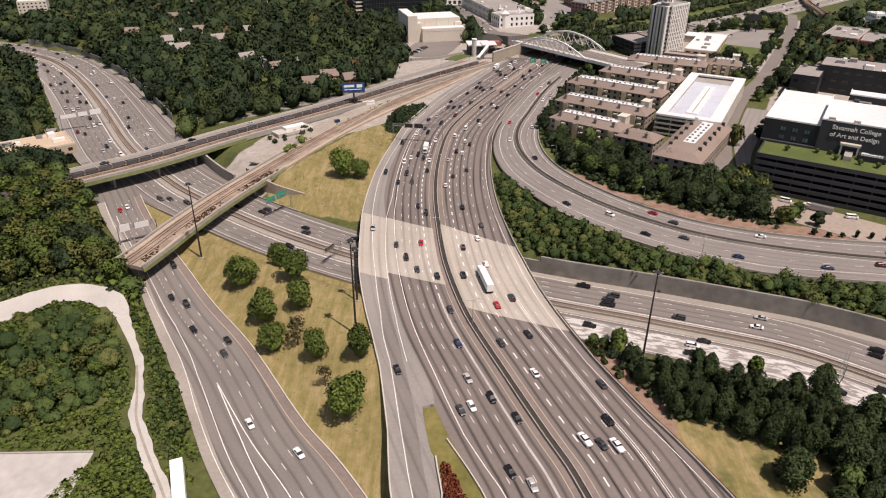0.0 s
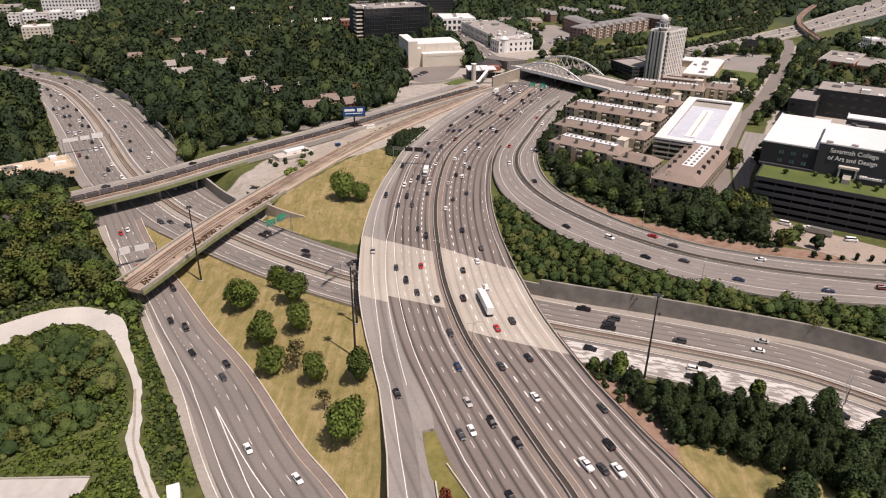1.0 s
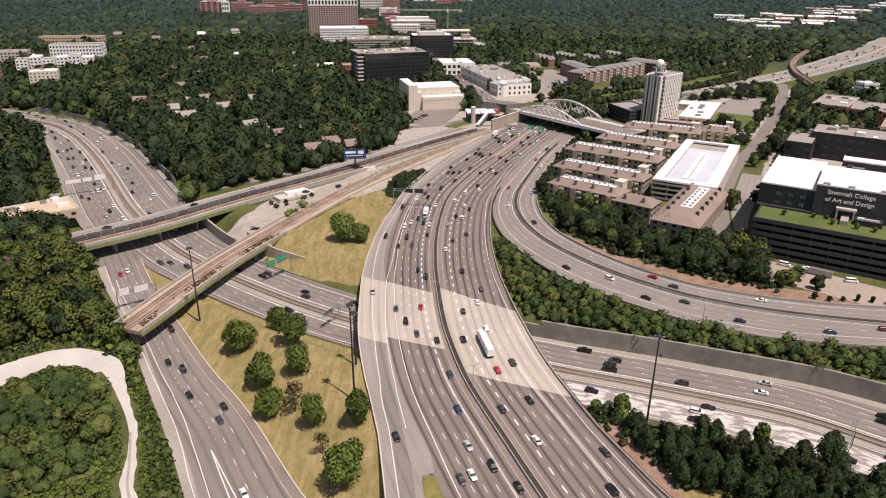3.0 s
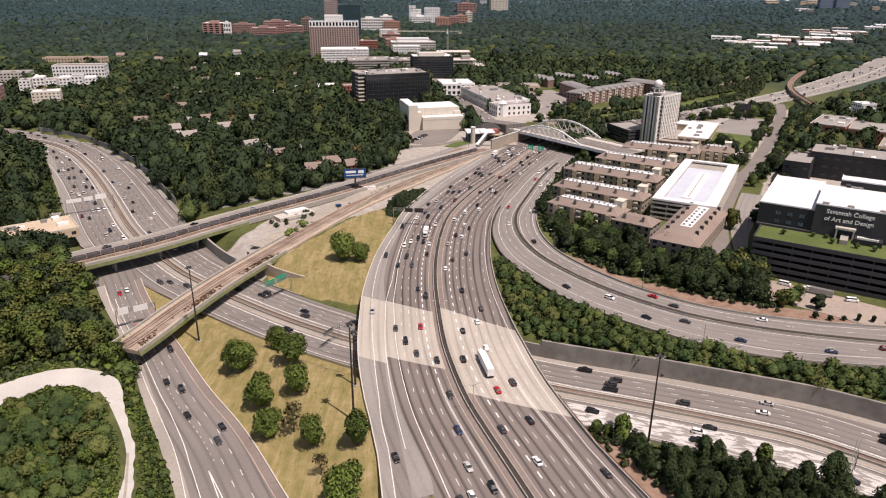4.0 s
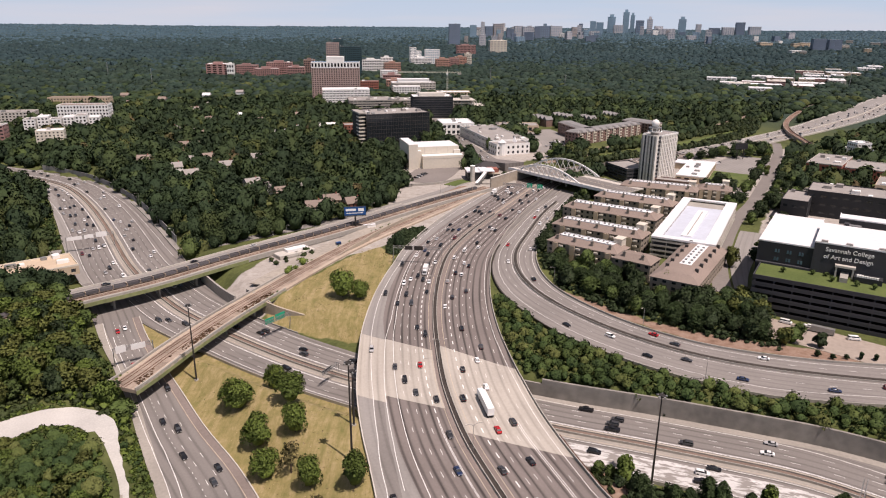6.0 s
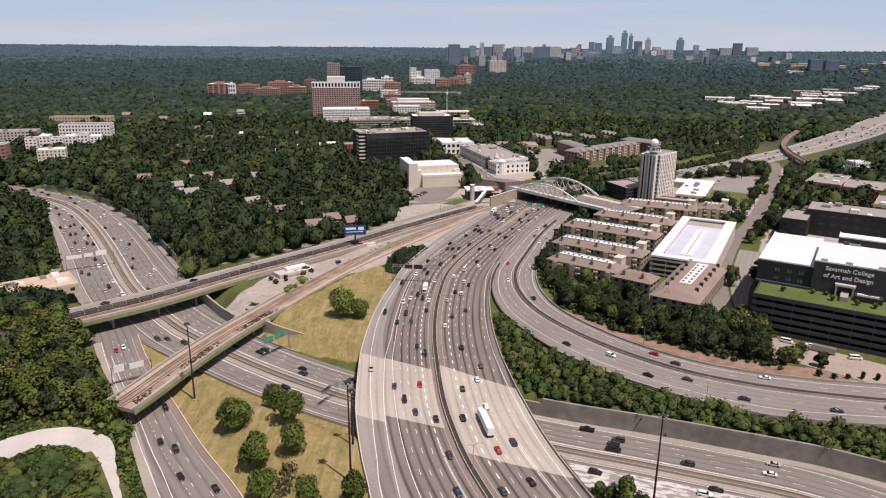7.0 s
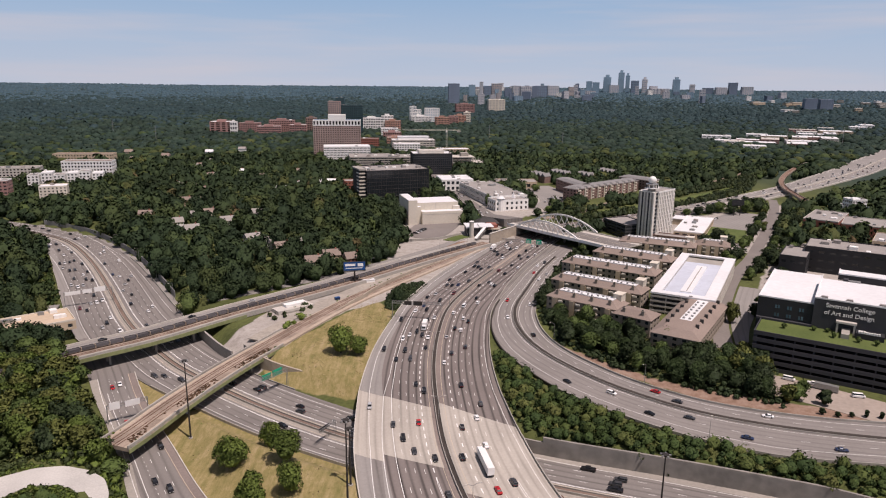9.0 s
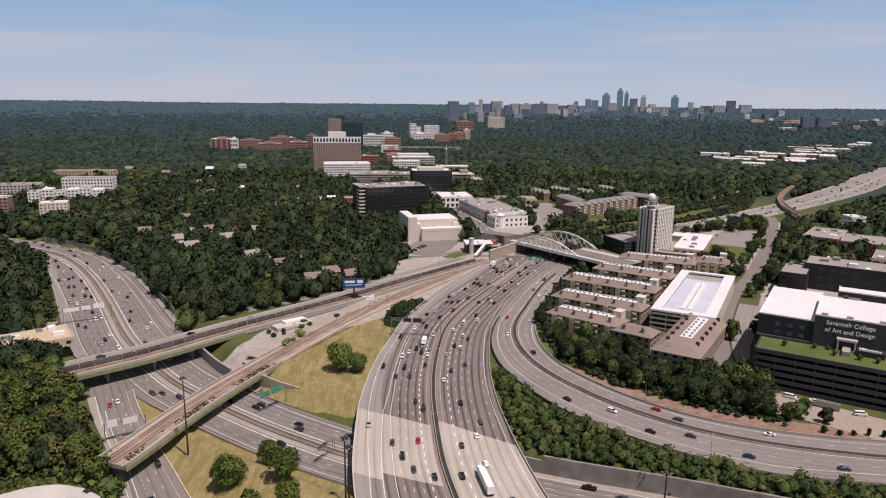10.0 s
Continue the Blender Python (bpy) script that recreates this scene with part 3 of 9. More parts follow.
def inside(poly, x, y):
    """Signed distance to a polygon, positive inside."""
    p = np.array(poly, float)
    q = np.roll(p, -1, 0)
    d = np.full(len(x), 1e9)
    c = np.zeros(len(x), bool)
    for a, b in zip(p, q):
        e = b - a
        t = np.clip(((x - a[0]) * e[0] + (y - a[1]) * e[1]) / (e @ e), 0, 1)
        d = np.minimum(d, np.hypot(x - a[0] - t * e[0], y - a[1] - t * e[1]))
        if a[1] != b[1]:
            c ^= ((a[1] > y) != (b[1] > y)) & (x < (b[0] - a[0]) * (y - a[1]) / (b[1] - a[1]) + a[0])
    return np.where(c, d, -d)


# ---- ground: one sheet to the horizon ----
DRY = [[(-126, 270), (-100, 292), (-52, 258), (-30, 260), (-18, 214), (-8, 170), (0, 118), (6, 60), (-30, 60), (-58, 160), (-98, 216)],
       [(-92, 326), (-68, 380), (-44, 425), (-30, 400), (-36, 345), (-37, 290), (-62, 300), (-84, 312)],
       [(44, 168), (76, 152), (100, 152), (116, 128), (118, 80), (40, 80), (52, 140)], [(-162, 324), (-122, 297), (-133, 283), (-155, 301)]]
BARE = [[(-96, 352), (-104, 392), (-60, 446), (0, 515), (40, 583), (52, 578), (20, 520), (-30, 430), (-60, 400), (-86, 345)],
        [(-138, 338), (-108, 352), (-96, 345), (-104, 318)], [(-130, 328), (-124, 352), (-114, 374), (-106, 402), (-66, 402), (-78, 360), (-90, 328), (-104, 304)], [(-96, 395), (-112, 420), (-60, 470), (-20, 520), (0, 520), (-40, 470), (-70, 430)], [(-40, 520), (-60, 560), (-48, 650), (-60, 760), (0, 760), (20, 900), (60, 960), (110, 940), (165, 860), (150, 760), (75, 700), (75, 640), (70, 600), (20, 560)], [(108, 905), (140, 950), (175, 880), (160, 815), (132, 765), (108, 780)], [(262, 590), (300, 680), (350, 735), (390, 800), (410, 800), (360, 700), (300, 590)], [(170, 640), (240, 560), (330, 560), (420, 590), (430, 520), (330, 470), (240, 400), (210, 440), (300, 600), (350, 740), (290, 735), (210, 690)]]
ORANGE = [[(60, 352), (72, 338), (98, 309), (126, 292), (170, 276), (250, 272), (250, 262), (165, 266), (120, 281), (76, 320), (58, 350)],
          [(-15, 548), (2, 589), (24, 596), (22, 573), (-11, 529)],
          [(39, 218), (50, 208), (72, 166), (66, 142), (52, 176)]]


def build_ground():
    ang = np.radians(np.concatenate([np.arange(-46, 46.1, 0.5), np.arange(49, 312, 4.0)]))
    rad = np.concatenate([[0.0, 40.0], 85 * 1.0095 ** np.arange(0, 226), 85 * 1.0095 ** 225 * 1.035 ** np.arange(1, 59)])
    rad = np.append(rad[rad < 4880], 4890.0)
    na, nr = len(ang), len(rad)
    R, T = np.meshgrid(rad, ang, indexing="ij")
    x, y = (R * np.sin(T)).ravel(), (R * np.cos(T)).ravel()
    z = land(x, y)
    i, j = np.meshgrid(np.arange(nr - 1), np.arange(na), indexing="ij")
    a, b = (i * na + j).ravel(), (i * na + (j + 1) % na).ravel()
    F = np.stack([a, a + na, b + na, b], 1)
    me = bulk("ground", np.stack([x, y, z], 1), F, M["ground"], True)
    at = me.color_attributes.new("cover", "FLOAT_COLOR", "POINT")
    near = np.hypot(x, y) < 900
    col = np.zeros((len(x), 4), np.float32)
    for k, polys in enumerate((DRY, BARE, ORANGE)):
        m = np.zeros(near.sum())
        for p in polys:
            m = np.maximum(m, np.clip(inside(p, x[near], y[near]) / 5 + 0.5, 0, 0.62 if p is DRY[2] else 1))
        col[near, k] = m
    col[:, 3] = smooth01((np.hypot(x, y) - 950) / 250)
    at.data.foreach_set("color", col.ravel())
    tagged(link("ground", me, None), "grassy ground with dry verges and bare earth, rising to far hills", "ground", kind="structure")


def ground_material():
    m = mat("ground_cover", (0.058, 0.078, 0.022), 0.95, 0.45, 0.5, 0.04, bump=0.5, tint=(0.104, 0.112, 0.036))
    n, l = m.node_tree.nodes, m.node_tree.links
    bs = n["Principled BSDF"]
    cur = bs.inputs["Base Color"].links[0].from_socket
    at = n.new("ShaderNodeAttribute")
    at.attribute_name = "cover"
    sep = n.new("ShaderNodeSeparateColor")
    l.new(at.outputs["Color"], sep.inputs[0])
    tc = n.new("ShaderNodeTexCoord")
    edge = n.new("ShaderNodeTexNoise")
    edge.inputs["Scale"].default_value, edge.inputs["Detail"].default_value = 0.12, 8
    l.new(tc.outputs["Object"], edge.inputs["Vector"])
    blot = n.new("ShaderNodeTexNoise")
    blot.inputs["Scale"].default_value, blot.inputs["Detail"].default_value = 0.2, 14
    blot.inputs["Roughness"].default_value = 0.8
    l.new(tc.outputs["Object"], blot.inputs["Vector"])
    mow = n.new("ShaderNodeMapping")
    mow.inputs["Rotation"].default_value = (0, 0, radians(-38))
    mow.inputs["Scale"].default_value = (1.0, 0.12, 1.0)
    streaks = n.new("ShaderNodeTexNoise")
    streaks.inputs["Scale"].default_value, streaks.inputs["Detail"].default_value, streaks.inputs["Roughness"].default_value = 0.35, 10, 0.75
    l.new(tc.outputs["Object"], mow.inputs["Vector"])
    l.new(mow.outputs[0], streaks.inputs["Vector"])
    both = n.new("ShaderNodeMix")
    both.inputs["Factor"].default_value = 0.55
    l.new(blot.outputs["Fac"], both.inputs["A"])
    l.new(streaks.outputs["Fac"], both.inputs["B"])
    ramps = {"Red": ((0.105, 0.115, 0.030), (0.245, 0.20, 0.082), (0.42, 0.325, 0.19)), "Green": ((0.27, 0.245, 0.215), (0.36, 0.33, 0.295), (0.45, 0.42, 0.38)),
             "Blue": ((0.15, 0.09, 0.06), (0.25, 0.165, 0.12), (0.33, 0.25, 0.20))}
    for ch, cols in ramps.items():
        ramp = n.new("ShaderNodeValToRGB")
        ramp.color_ramp.elements[0].position, ramp.color_ramp.elements[1].position = 0.34, 0.68
        ramp.color_ramp.elements[0].color, ramp.color_ramp.elements[1].color = (*cols[0], 1), (*cols[2], 1)
        mid = ramp.color_ramp.elements.new(0.5)
        mid.color = (*cols[1], 1)
        l.new(both.outputs["Result"] if ch == "Red" else blot.outputs["Fac"], ramp.inputs["Fac"])
        add = n.new("ShaderNodeMath")
        add.operation = "ADD"
        l.new(sep.outputs[ch], add.inputs[0])
        l.new(edge.outputs["Fac"], add.inputs[1])
        rr = n.new("ShaderNodeMapRange")
        rr.inputs["From Min"].default_value, rr.inputs["From Max"].default_value = 0.9, 1.12
        l.new(add.outputs[0], rr.inputs["Value"])
        mx = n.new("ShaderNodeMix")
        mx.data_type = "RGBA"
        l.new(rr.outputs[0], mx.inputs["Factor"])
        l.new(cur, mx.inputs["A"])
        l.new(ramp.outputs["Color"], mx.inputs["B"])
        cur = mx.outputs["Result"]
    floor = n.new("ShaderNodeMix")  # far forest floor: shade under the woods put into the ground colour
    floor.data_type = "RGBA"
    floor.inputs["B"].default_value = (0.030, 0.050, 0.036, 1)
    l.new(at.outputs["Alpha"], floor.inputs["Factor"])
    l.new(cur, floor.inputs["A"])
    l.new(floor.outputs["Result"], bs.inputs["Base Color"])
    return m


M["ground"] = ground_material()
build_ground()

# ---- roads ----
def markings(name, rows, material, parent):
    me = raw(name, rows[0], rows[1], material)
    return link(name, me, None, parent)


main_road = tagged(new("main_freeway"), "elevated grey concrete freeway curving over a lower freeway", "road", kind="structure")
ribbon("pavement", MAIN, 0, 1000, main_left, main_right, Z_MAIN, 1.4, M["asphalt"], main_road, cross=2)
# the grey shoulders and the exit lane in paler concrete
ribbon("shoulder", MAIN, 296, 735, main_left, profile([(296, 25.3), (302, 23.9), (313, 23.4), (329, 23.5), (372, 23.6), (419, 23.4), (440, 25), (480, 25.2), (560, 22), (640, 23), (735, 23)]), Z_MAIN + 0.012, 0, M["ramp_concrete"], main_road)
ribbon("exit_lane", MAIN, 200, 296, main_left, profile([(200, 46), (262, 35.3), (269, 33.7), (278, 31.8), (278.5, 32.6), (287, 31.1), (296, 29.2)]), Z_MAIN + 0.012, 0, M["ramp_concrete"], main_road)
exit_line = profile([(200, 55), (266, 42.2), (280.6, 39.3), (303.4, 35.3), (319.7, 32.5), (331.4, 31.4), (345, 29.6), (374, 28.5), (460, 28.8)])
ribbon("worn_lane", MAIN, 200, 369, lambda q: exit_line(q) - 0.4, profile([(200, 51), (266, 38.0), (280, 35.0), (296, 31.6), (318, 28.4), (332, 26.6), (350, 25.6), (369, 24.6)]), Z_MAIN + 0.02, 0, M["asphalt_low"], main_road)
ribbon("median_strip", MAIN, 0, 1000, 2.6, -3.2, Z_MAIN + 0.012, 0, M["shoulder_brown"], main_road)
# the bridge deck over the lower freeway in pale concrete, cut askew
ribbon("bridge_deck", MAIN, 357, 405, profile([(0, 26), (335, 23), (373, 23.7), (422, 23.5), (475, 23)]), 2.5, Z_MAIN + 0.018, 0, M["deck_concrete"], main_road, cross=4, skew=0.6, label="pale concrete bridge deck")
ribbon("bridge_deck", MAIN, 343, 412, -0.5, lambda q: main_right(q) + 0.3, Z_MAIN + 0.018, 0, M["deck_concrete"], main_road, cross=4, skew=0.85, label="pale concrete bridge deck")
ribbon("bridge_deck", MAIN, 352, 404, lambda q: main_left(q) - 0.1, profile([(300, 23), (372, 23.7), (419, 23.5), (475, 23)]), Z_MAIN + 0.024, 0, M["deck_concrete"], main_road, cross=2, skew=0.6, label="pale concrete bridge deck")

low_road = tagged(new("lower_freeway"), "wide worn concrete freeway in a cutting under the bridges", "road", kind="structure")
ribbon("pavement", LOW, 0, 1085, low_left, low_right, Z_LOW, 0.5, M["asphalt_low"], low_road, cross=2)
west_road = tagged(new("west_freeway"), "grey multilane freeway in a cutting, splitting at a gore", "road", kind="structure")
ribbon("pavement", WEST, 0, WEST.len - 2, west_left, west_right, Z_LOW + 0.03, 0.5, M["asphalt_low"], west_road, cross=2)
ramp_road = tagged(new("curved_ramp"), "pale concrete two-way ramp with a dark barrier in the middle", "road", kind="structure")
ribbon("pavement", RAMP, 0, RAMP.len - 1, ramp_right, ramp_left, Z_MAIN + 0.05, 1.2, M["ramp_surface"], ramp_road, cross=2)
rail_deck = tagged(new("railway_bridge"), "long railway and road bridge on concrete piers", "bridge", kind="structure")
ribbon("deck", RAIL, 0, RAIL.len, 11.5, -10.5, 9.0, 2.0, M["concrete"], rail_deck)
spur_deck = tagged(new("old_railway_bridge"), "old tan concrete bridge with rusty rails", "bridge", kind="structure")
ribbon("deck", SPUR, 62, SPUR.len, 7.0, -8.0, 7.6, 1.6, M["dirt"], spur_deck)
# ---- lower level of the main freeway beyond the street bridge ----
far_road = tagged(new("far_freeway"), "distant grey freeway climbing between woods", "road", kind="structure")
ribbon("pavement", MAIN, 990, MAIN.len - 5, main_left, main_right, lambda q: np.maximum(6.9, land(*MAIN.at(q).T) + 1.2), 1.5, M["ramp_concrete"], far_road, cross=2, step=12)
Wd, Yd = ([], []), ([], [])
far_z = lambda q: np.maximum(6.9, land(*MAIN.at(q).T) + 1.2) + 0.12
for o in (4.6, 8.3, 12, 15.7, -4.6, -8.3, -12, -15.7):
    dashes(MAIN, 1000, 1700, o, far_z, Wd, 0.3)
for o in (2.6, -2.6):
    strip(MAIN, 1000, 2100, o, 0.4, far_z, Yd)
for f in (main_left, main_right):
    strip(MAIN, 1000, 2100, lambda q: f(q) - np.sign(f(q)) * 2.6, 0.4, far_z, Wd)
markings("lane_markings", Wd, M["paint"], far_road)
markings("yellow_line", Yd, M["paint_yellow"], far_road)
ribbon("median_barrier", MAIN, 1000, 2100, 0.5, -0.5, lambda q: np.maximum(6.9, land(*MAIN.at(q).T) + 1.2) + 1.0, 1.0, M["concrete_light"], far_road, step=12)
for f in (main_left, main_right):
    ribbon("parapet", MAIN, 1000, 2100, lambda q: f(q) + 0.3, lambda q: f(q) - 0.3, lambda q: np.maximum(6.9, land(*MAIN.at(q).T) + 1.2) + 0.9, 2.0, M["concrete_light"], far_road, step=12)
NORTH = Line([(105, 700), (159, 748), (192, 796), (239, 835), (287, 876), (366, 954), (451, 1044), (520, 1120), (640, 1250), (787, 1385), (1000, 1625)])
ribbon("pavement", NORTH, 0, NORTH.len, 4, -4, lambda q: np.maximum(6.9, land(*NORTH.at(q).T) + 0.8), 1.0, M["ballast"], tagged(new("railway_line"), "rusty ballast railway line along a grass bank", "railway", kind="structure"), step=10)
BANKLAWN = Line([(120, 690), (152.7, 718), (182, 742), (219, 765), (268, 800), (318, 846), (373, 905), (400, 936)], 6)
ribbon("grass", BANKLAWN, 0, BANKLAWN.len, profile([(0, 3), (60, 9), (150, 13), (250, 9), (400, 2)]), profile([(0, -3), (60, -8), (150, -10), (250, -6), (400, -2)]), lambda q: land(*BANKLAWN.at(q).T) + 0.5, 0.6, M["lawn"], tagged(new("grass_bank"), "mown green grass bank between freeway and railway", "lawn", kind="structure"), step=6, cross=2)
FLY = Line([(640, 1200), (574.6, 1116.7), (523.4, 1042.2), (477.9, 965.1), (450.8, 899.3), (436.5, 842.2), (424.6, 791.8), (414.5, 761.1), (404, 725)])
fly = tagged(new("flyover"), "brown railway flyover on columns", "bridge", kind="structure")
ribbon("deck", FLY, 0, FLY.len, 3.4, -3.4, 12.6, 1.7, M["flyover_brown"], fly)
for o in (3.3, -3.3):
    ribbon("parapet", FLY, 0, FLY.len, o + 0.2, o - 0.2, 13.6, 2.0, M["median_pale"], fly)
for o in (-2.2, -0.8, 0.8, 2.2):
    ribbon("rail", FLY, 0, FLY.len, o + 0.12, o - 0.12, 12.85, 0.25, M["rail"], fly)
for q in np.arange(20, FLY.len, 38):
    x, y = FLY.at(q)
    Boxes().add(x - 1.4, y - 1.4, 3, x + 1.4, y + 1.4, 11.1).put("column", M["concrete"], fly)


# ---- barriers, parapets and walls ----
def wall_along(name, line, s0, s1, off, width, z0, z1, material, parent, label="", step=4.0):
    f = off if callable(off) else (lambda q, v=off: np.full_like(q, v))
    return ribbon(name, line, s0, s1, lambda q: f(q) + width / 2, lambda q: f(q) - width / 2, z1, 0.0 + (z1 - z0 if not callable(z1) else 8.0), material, parent, label, step)


wall_along("parapet", MAIN, 205, 735, lambda q: main_left(q) + 0.1, 0.4, Z_MAIN - 1.4, Z_MAIN + 0.95, M["concrete_light"], main_road)
wall_along("parapet", MAIN, 100, 760, lambda q: main_right(q) - 0.1, 0.4, Z_MAIN - 1.4, Z_MAIN + 0.9, M["concrete"], main_road)
wall_along("guard_rail", MAIN, 100, 330, lambda q: main_right(q) - 0.8, 0.3, Z_MAIN - 0.5, Z_MAIN + 0.6, M["rail"], main_road, "rusty guard rail")
wall_along("median_wall", MAIN, 0, 990, 0.75, 0.3, Z_MAIN, Z_MAIN + 0.95, M["concrete"], main_road)
wall_along("median_wall", MAIN, 0, 990, -1.15, 0.3, Z_MAIN, Z_MAIN + 0.85, M["concrete"], main_road)
# dark fill paints the shade of the gap between the median walls
ribbon("median_gap", MAIN, 0, 640, 0.6, -1.0, Z_MAIN + 0.5, 0.4, M["black_rail"], main_road, "median gap with its shade as a dark fill")
ribbon("median_fill", MAIN, 640, 990, 0.6, -1.0, Z_MAIN + 0.6, 0.5, M["median_pale"], main_road, "pinkish median fill")
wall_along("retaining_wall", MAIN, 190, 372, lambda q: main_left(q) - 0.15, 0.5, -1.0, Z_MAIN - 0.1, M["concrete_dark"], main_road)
# this wall's dark colour stands for the shadow gap beside the freeway
wall_along("retaining_wall", RAMP, 165, 285, lambda q: ramp_left(q) - 0.3, 0.6, 5.5, Z_MAIN + 1.0, M["black_rail"], ramp_road)
wall_along("parapet", RAMP, 285, 560, lambda q: ramp_left(q) - 0.2, 0.35, 5.5, Z_MAIN + 0.9, M["concrete"], ramp_road)
wall_along("parapet", RAMP, 0, 165, lambda q: ramp_left(q) - 0.2, 0.35, 5.5, Z_MAIN + 0.9, M["concrete"], ramp_road)
wall_along("parapet", RAMP, 0, 560, lambda q: ramp_right(q) + 0.2, 0.4, 5.5, Z_MAIN + 1.1, M["concrete"], ramp_road)
ribbon("median_barrier", RAMP, 40, 560, 0.9, -0.9, Z_MAIN + 0.95, 0.9, M["black_rail"], ramp_road, "dark weathered median barrier")
for o in (1.05, -1.05):
    wall_along("median_curb", RAMP, 40, 560, o, 0.25, Z_MAIN, Z_MAIN + 0.8, M["concrete"], ramp_road)
wall_along("retaining_wall", LOW, 60, 268, lambda q: low_right(q) - 0.5, 0.9, -0.5, 7.3, M["wall_panel"], low_road, "tall dark stained retaining wall")
wall_along("retaining_wall", LOW, 268, 305, lambda q: low_right(q) - 0.5, 0.9, -0.5, 5.5, M["wall_panel"], low_road)
wall_along("wall_coping", LOW, 60, 268, lambda q: low_right(q) - 0.6, 1.0, 7.3, 7.6, M["wall_panel"], low_road)
wall_along("retaining_wall", LOW, 452, 505, lambda q: low_right(q) - 0.6, 1.0, -0.5, 6.0, M["concrete"], low_road)
for a, b in ((398, 452), (540, 720)):
    wall_along("parapet", LOW, a, b, lambda q: low_right(q) - 0.1, 0.35, -0.5, 0.85, M["concrete"], low_road)
for a, b in ((60, 260), (330, 455), (520, 900)):
    wall_along("parapet", LOW, a, b, lambda q: low_left(q) + 0.1, 0.35, -0.5, 0.8, M["concrete"], low_road)
for o in (1.25, -1.25):
    wall_along("median_wall", LOW, 0, 1080, o, 0.3, 0, 0.95, M["concrete"], low_road)
ribbon("median_fill", LOW, 0, 1080, 1.1, -1.1, 0.35, 0.3, M["median_rust"], low_road, "rust-brown median fill")
wall_along("parapet", WEST, 60, 440, lambda q: west_right(q) - 0.1, 0.4, -0.5, 0.45, M["concrete_light"], west_road)
wall_along("sound_wall", LOW, 590, 900, lambda q: low_right(q) - 4.5, 0.4, -0.5, 5.0, M["noise_wall"], low_road, "weathered grey noise wall")
ribbon("outer_shoulder", LOW, 575, 905, lambda q: low_right(q) - 0.1, lambda q: low_right(q) - 4.3, -0.06, 0.5, M["ramp_concrete"], low_road)
# wing wall beside the old railway bridge
ribbon("wing_wall", LOW, 428, 452, lambda q: low_right(q) - 7.6, lambda q: low_right(q) - 8.4, lambda q: np.interp(q, [396, 440, 452], [5.6, 7.6, 7.8]), 7.0, M["concrete"], low_road, "grey concrete wing wall")
aw = Line([(-93.5, 327), (-84, 321.5), (-66, 315.5)], 2)
ribbon("wing_wall", aw, 0, aw.len, 0.5, -0.5, lambda q: np.interp(q, [0, aw.len], [7.7, 3.4]), 8.0, M["abutment_tan"], low_road, "stained tan concrete wing wall")
hw = Line([(-66, 398), (-53, 420), (-47.4, 436), (-36, 462), (-13, 501), (6, 530)], 4)
ribbon("retaining_wall", hw, 0, hw.len, 0.4, -0.4, lambda q: np.interp(q, [0, 20, 110, hw.len], [7.4, 10.2, 9.6, 7.6]), 5.0, M["abutment_tan"], low_road, "stained tan retaining wall between rails and freeway")
# shoulders
ribbon("shoulder", LOW, 60, 300, lambda q: low_right(q) + 3.6, lambda q: low_right(q) + 0.05, Z_LOW + 0.012, 0, M["shoulder"], low_road)
ribbon("shoulder", LOW, 540, 1000, low_left, lambda q: low_left(q) - 5.5, Z_LOW + 0.012, 0, M["ramp_concrete"], low_road)
ribbon("shoulder", WEST, 100, 440, west_left, lambda q: west_left(q) - 3.8, Z_LOW + 0.045, 0, M["shoulder"], west_road)
ribbon("shoulder", WEST, 100, 440, lambda q: west_right(q) + 3.4, west_right, Z_LOW + 0.045, 0, M["shoulder_brown"], west_road)
ribbon("inner_shoulder", LOW, 60, 1000, 4.2, 1.4, Z_LOW + 0.012, 0, M["shoulder"], low_road)
ribbon("inner_shoulder", LOW, 60, 1000, -1.4, -3.4, Z_LOW + 0.012, 0, M["shoulder"], low_road)

# ---- lane markings ----
W_, Y_ = ([], []), ([], [])
ZM = Z_MAIN + 0.04
left_line = profile([(100, 21), (296, 21.3), (310, 20.7), (340, 19.7), (376, 19.2), (420, 19.7), (440, 18.8), (476, 18.8), (735, 18.6)])
strip(MAIN, 60, 296, profile([(60, 18), (255, 19.6), (266, 20.5), (281, 21.6), (296, 21.3), (310, 20.7)]), 0.25, ZM, W_)
strip(MAIN, 296, 735, left_line, 0.25, ZM, W_)
strip(MAIN, 200, 374, exit_line, 0.22, ZM, W_)
strip(MAIN, 374, 730, lambda q: main_left(q) - np.interp(q, [374, 460, 560], [6.2, 3.4, 3.2]), 0.2, ZM, W_)
strip(MAIN, 318, 640, lambda q: np.interp(q, [318, 330, 342, 372, 419, 440, 475, 640], [27.3, 25.9, 24.7, 23.8, 23.2, 21.0, 20.4, 19.2]), 0.22, ZM, W_)
for o in (17.1, 13.7, 10.2):
    dashes(MAIN, 60, 980, lambda q, v=o: np.interp(q, [313, 476], [v, v * 0.925]), ZM, W_, 0.17, start=abs(o) * 0.3)
for o in (-10.9, -14.4):
    dashes(MAIN, 60, 980, o, ZM, W_, 0.17, start=abs(o) * 0.4)
dashes(MAIN, 60, 600, -18.0, ZM, W_, 0.17, start=3)
dashes(MAIN, 60, 480, -24.6, ZM, W_, 0.17, start=1)
for o in (6.45, 6.85):
    strip(MAIN, 60, 350, o, 0.17, ZM, W_)
dashes(MAIN, 350, 980, 6.6, ZM, W_, 0.42, 3.2, 6.1)
dashes(MAIN, 60, 980, -7.3, ZM, W_, 0.42, 3.2, 8.0)
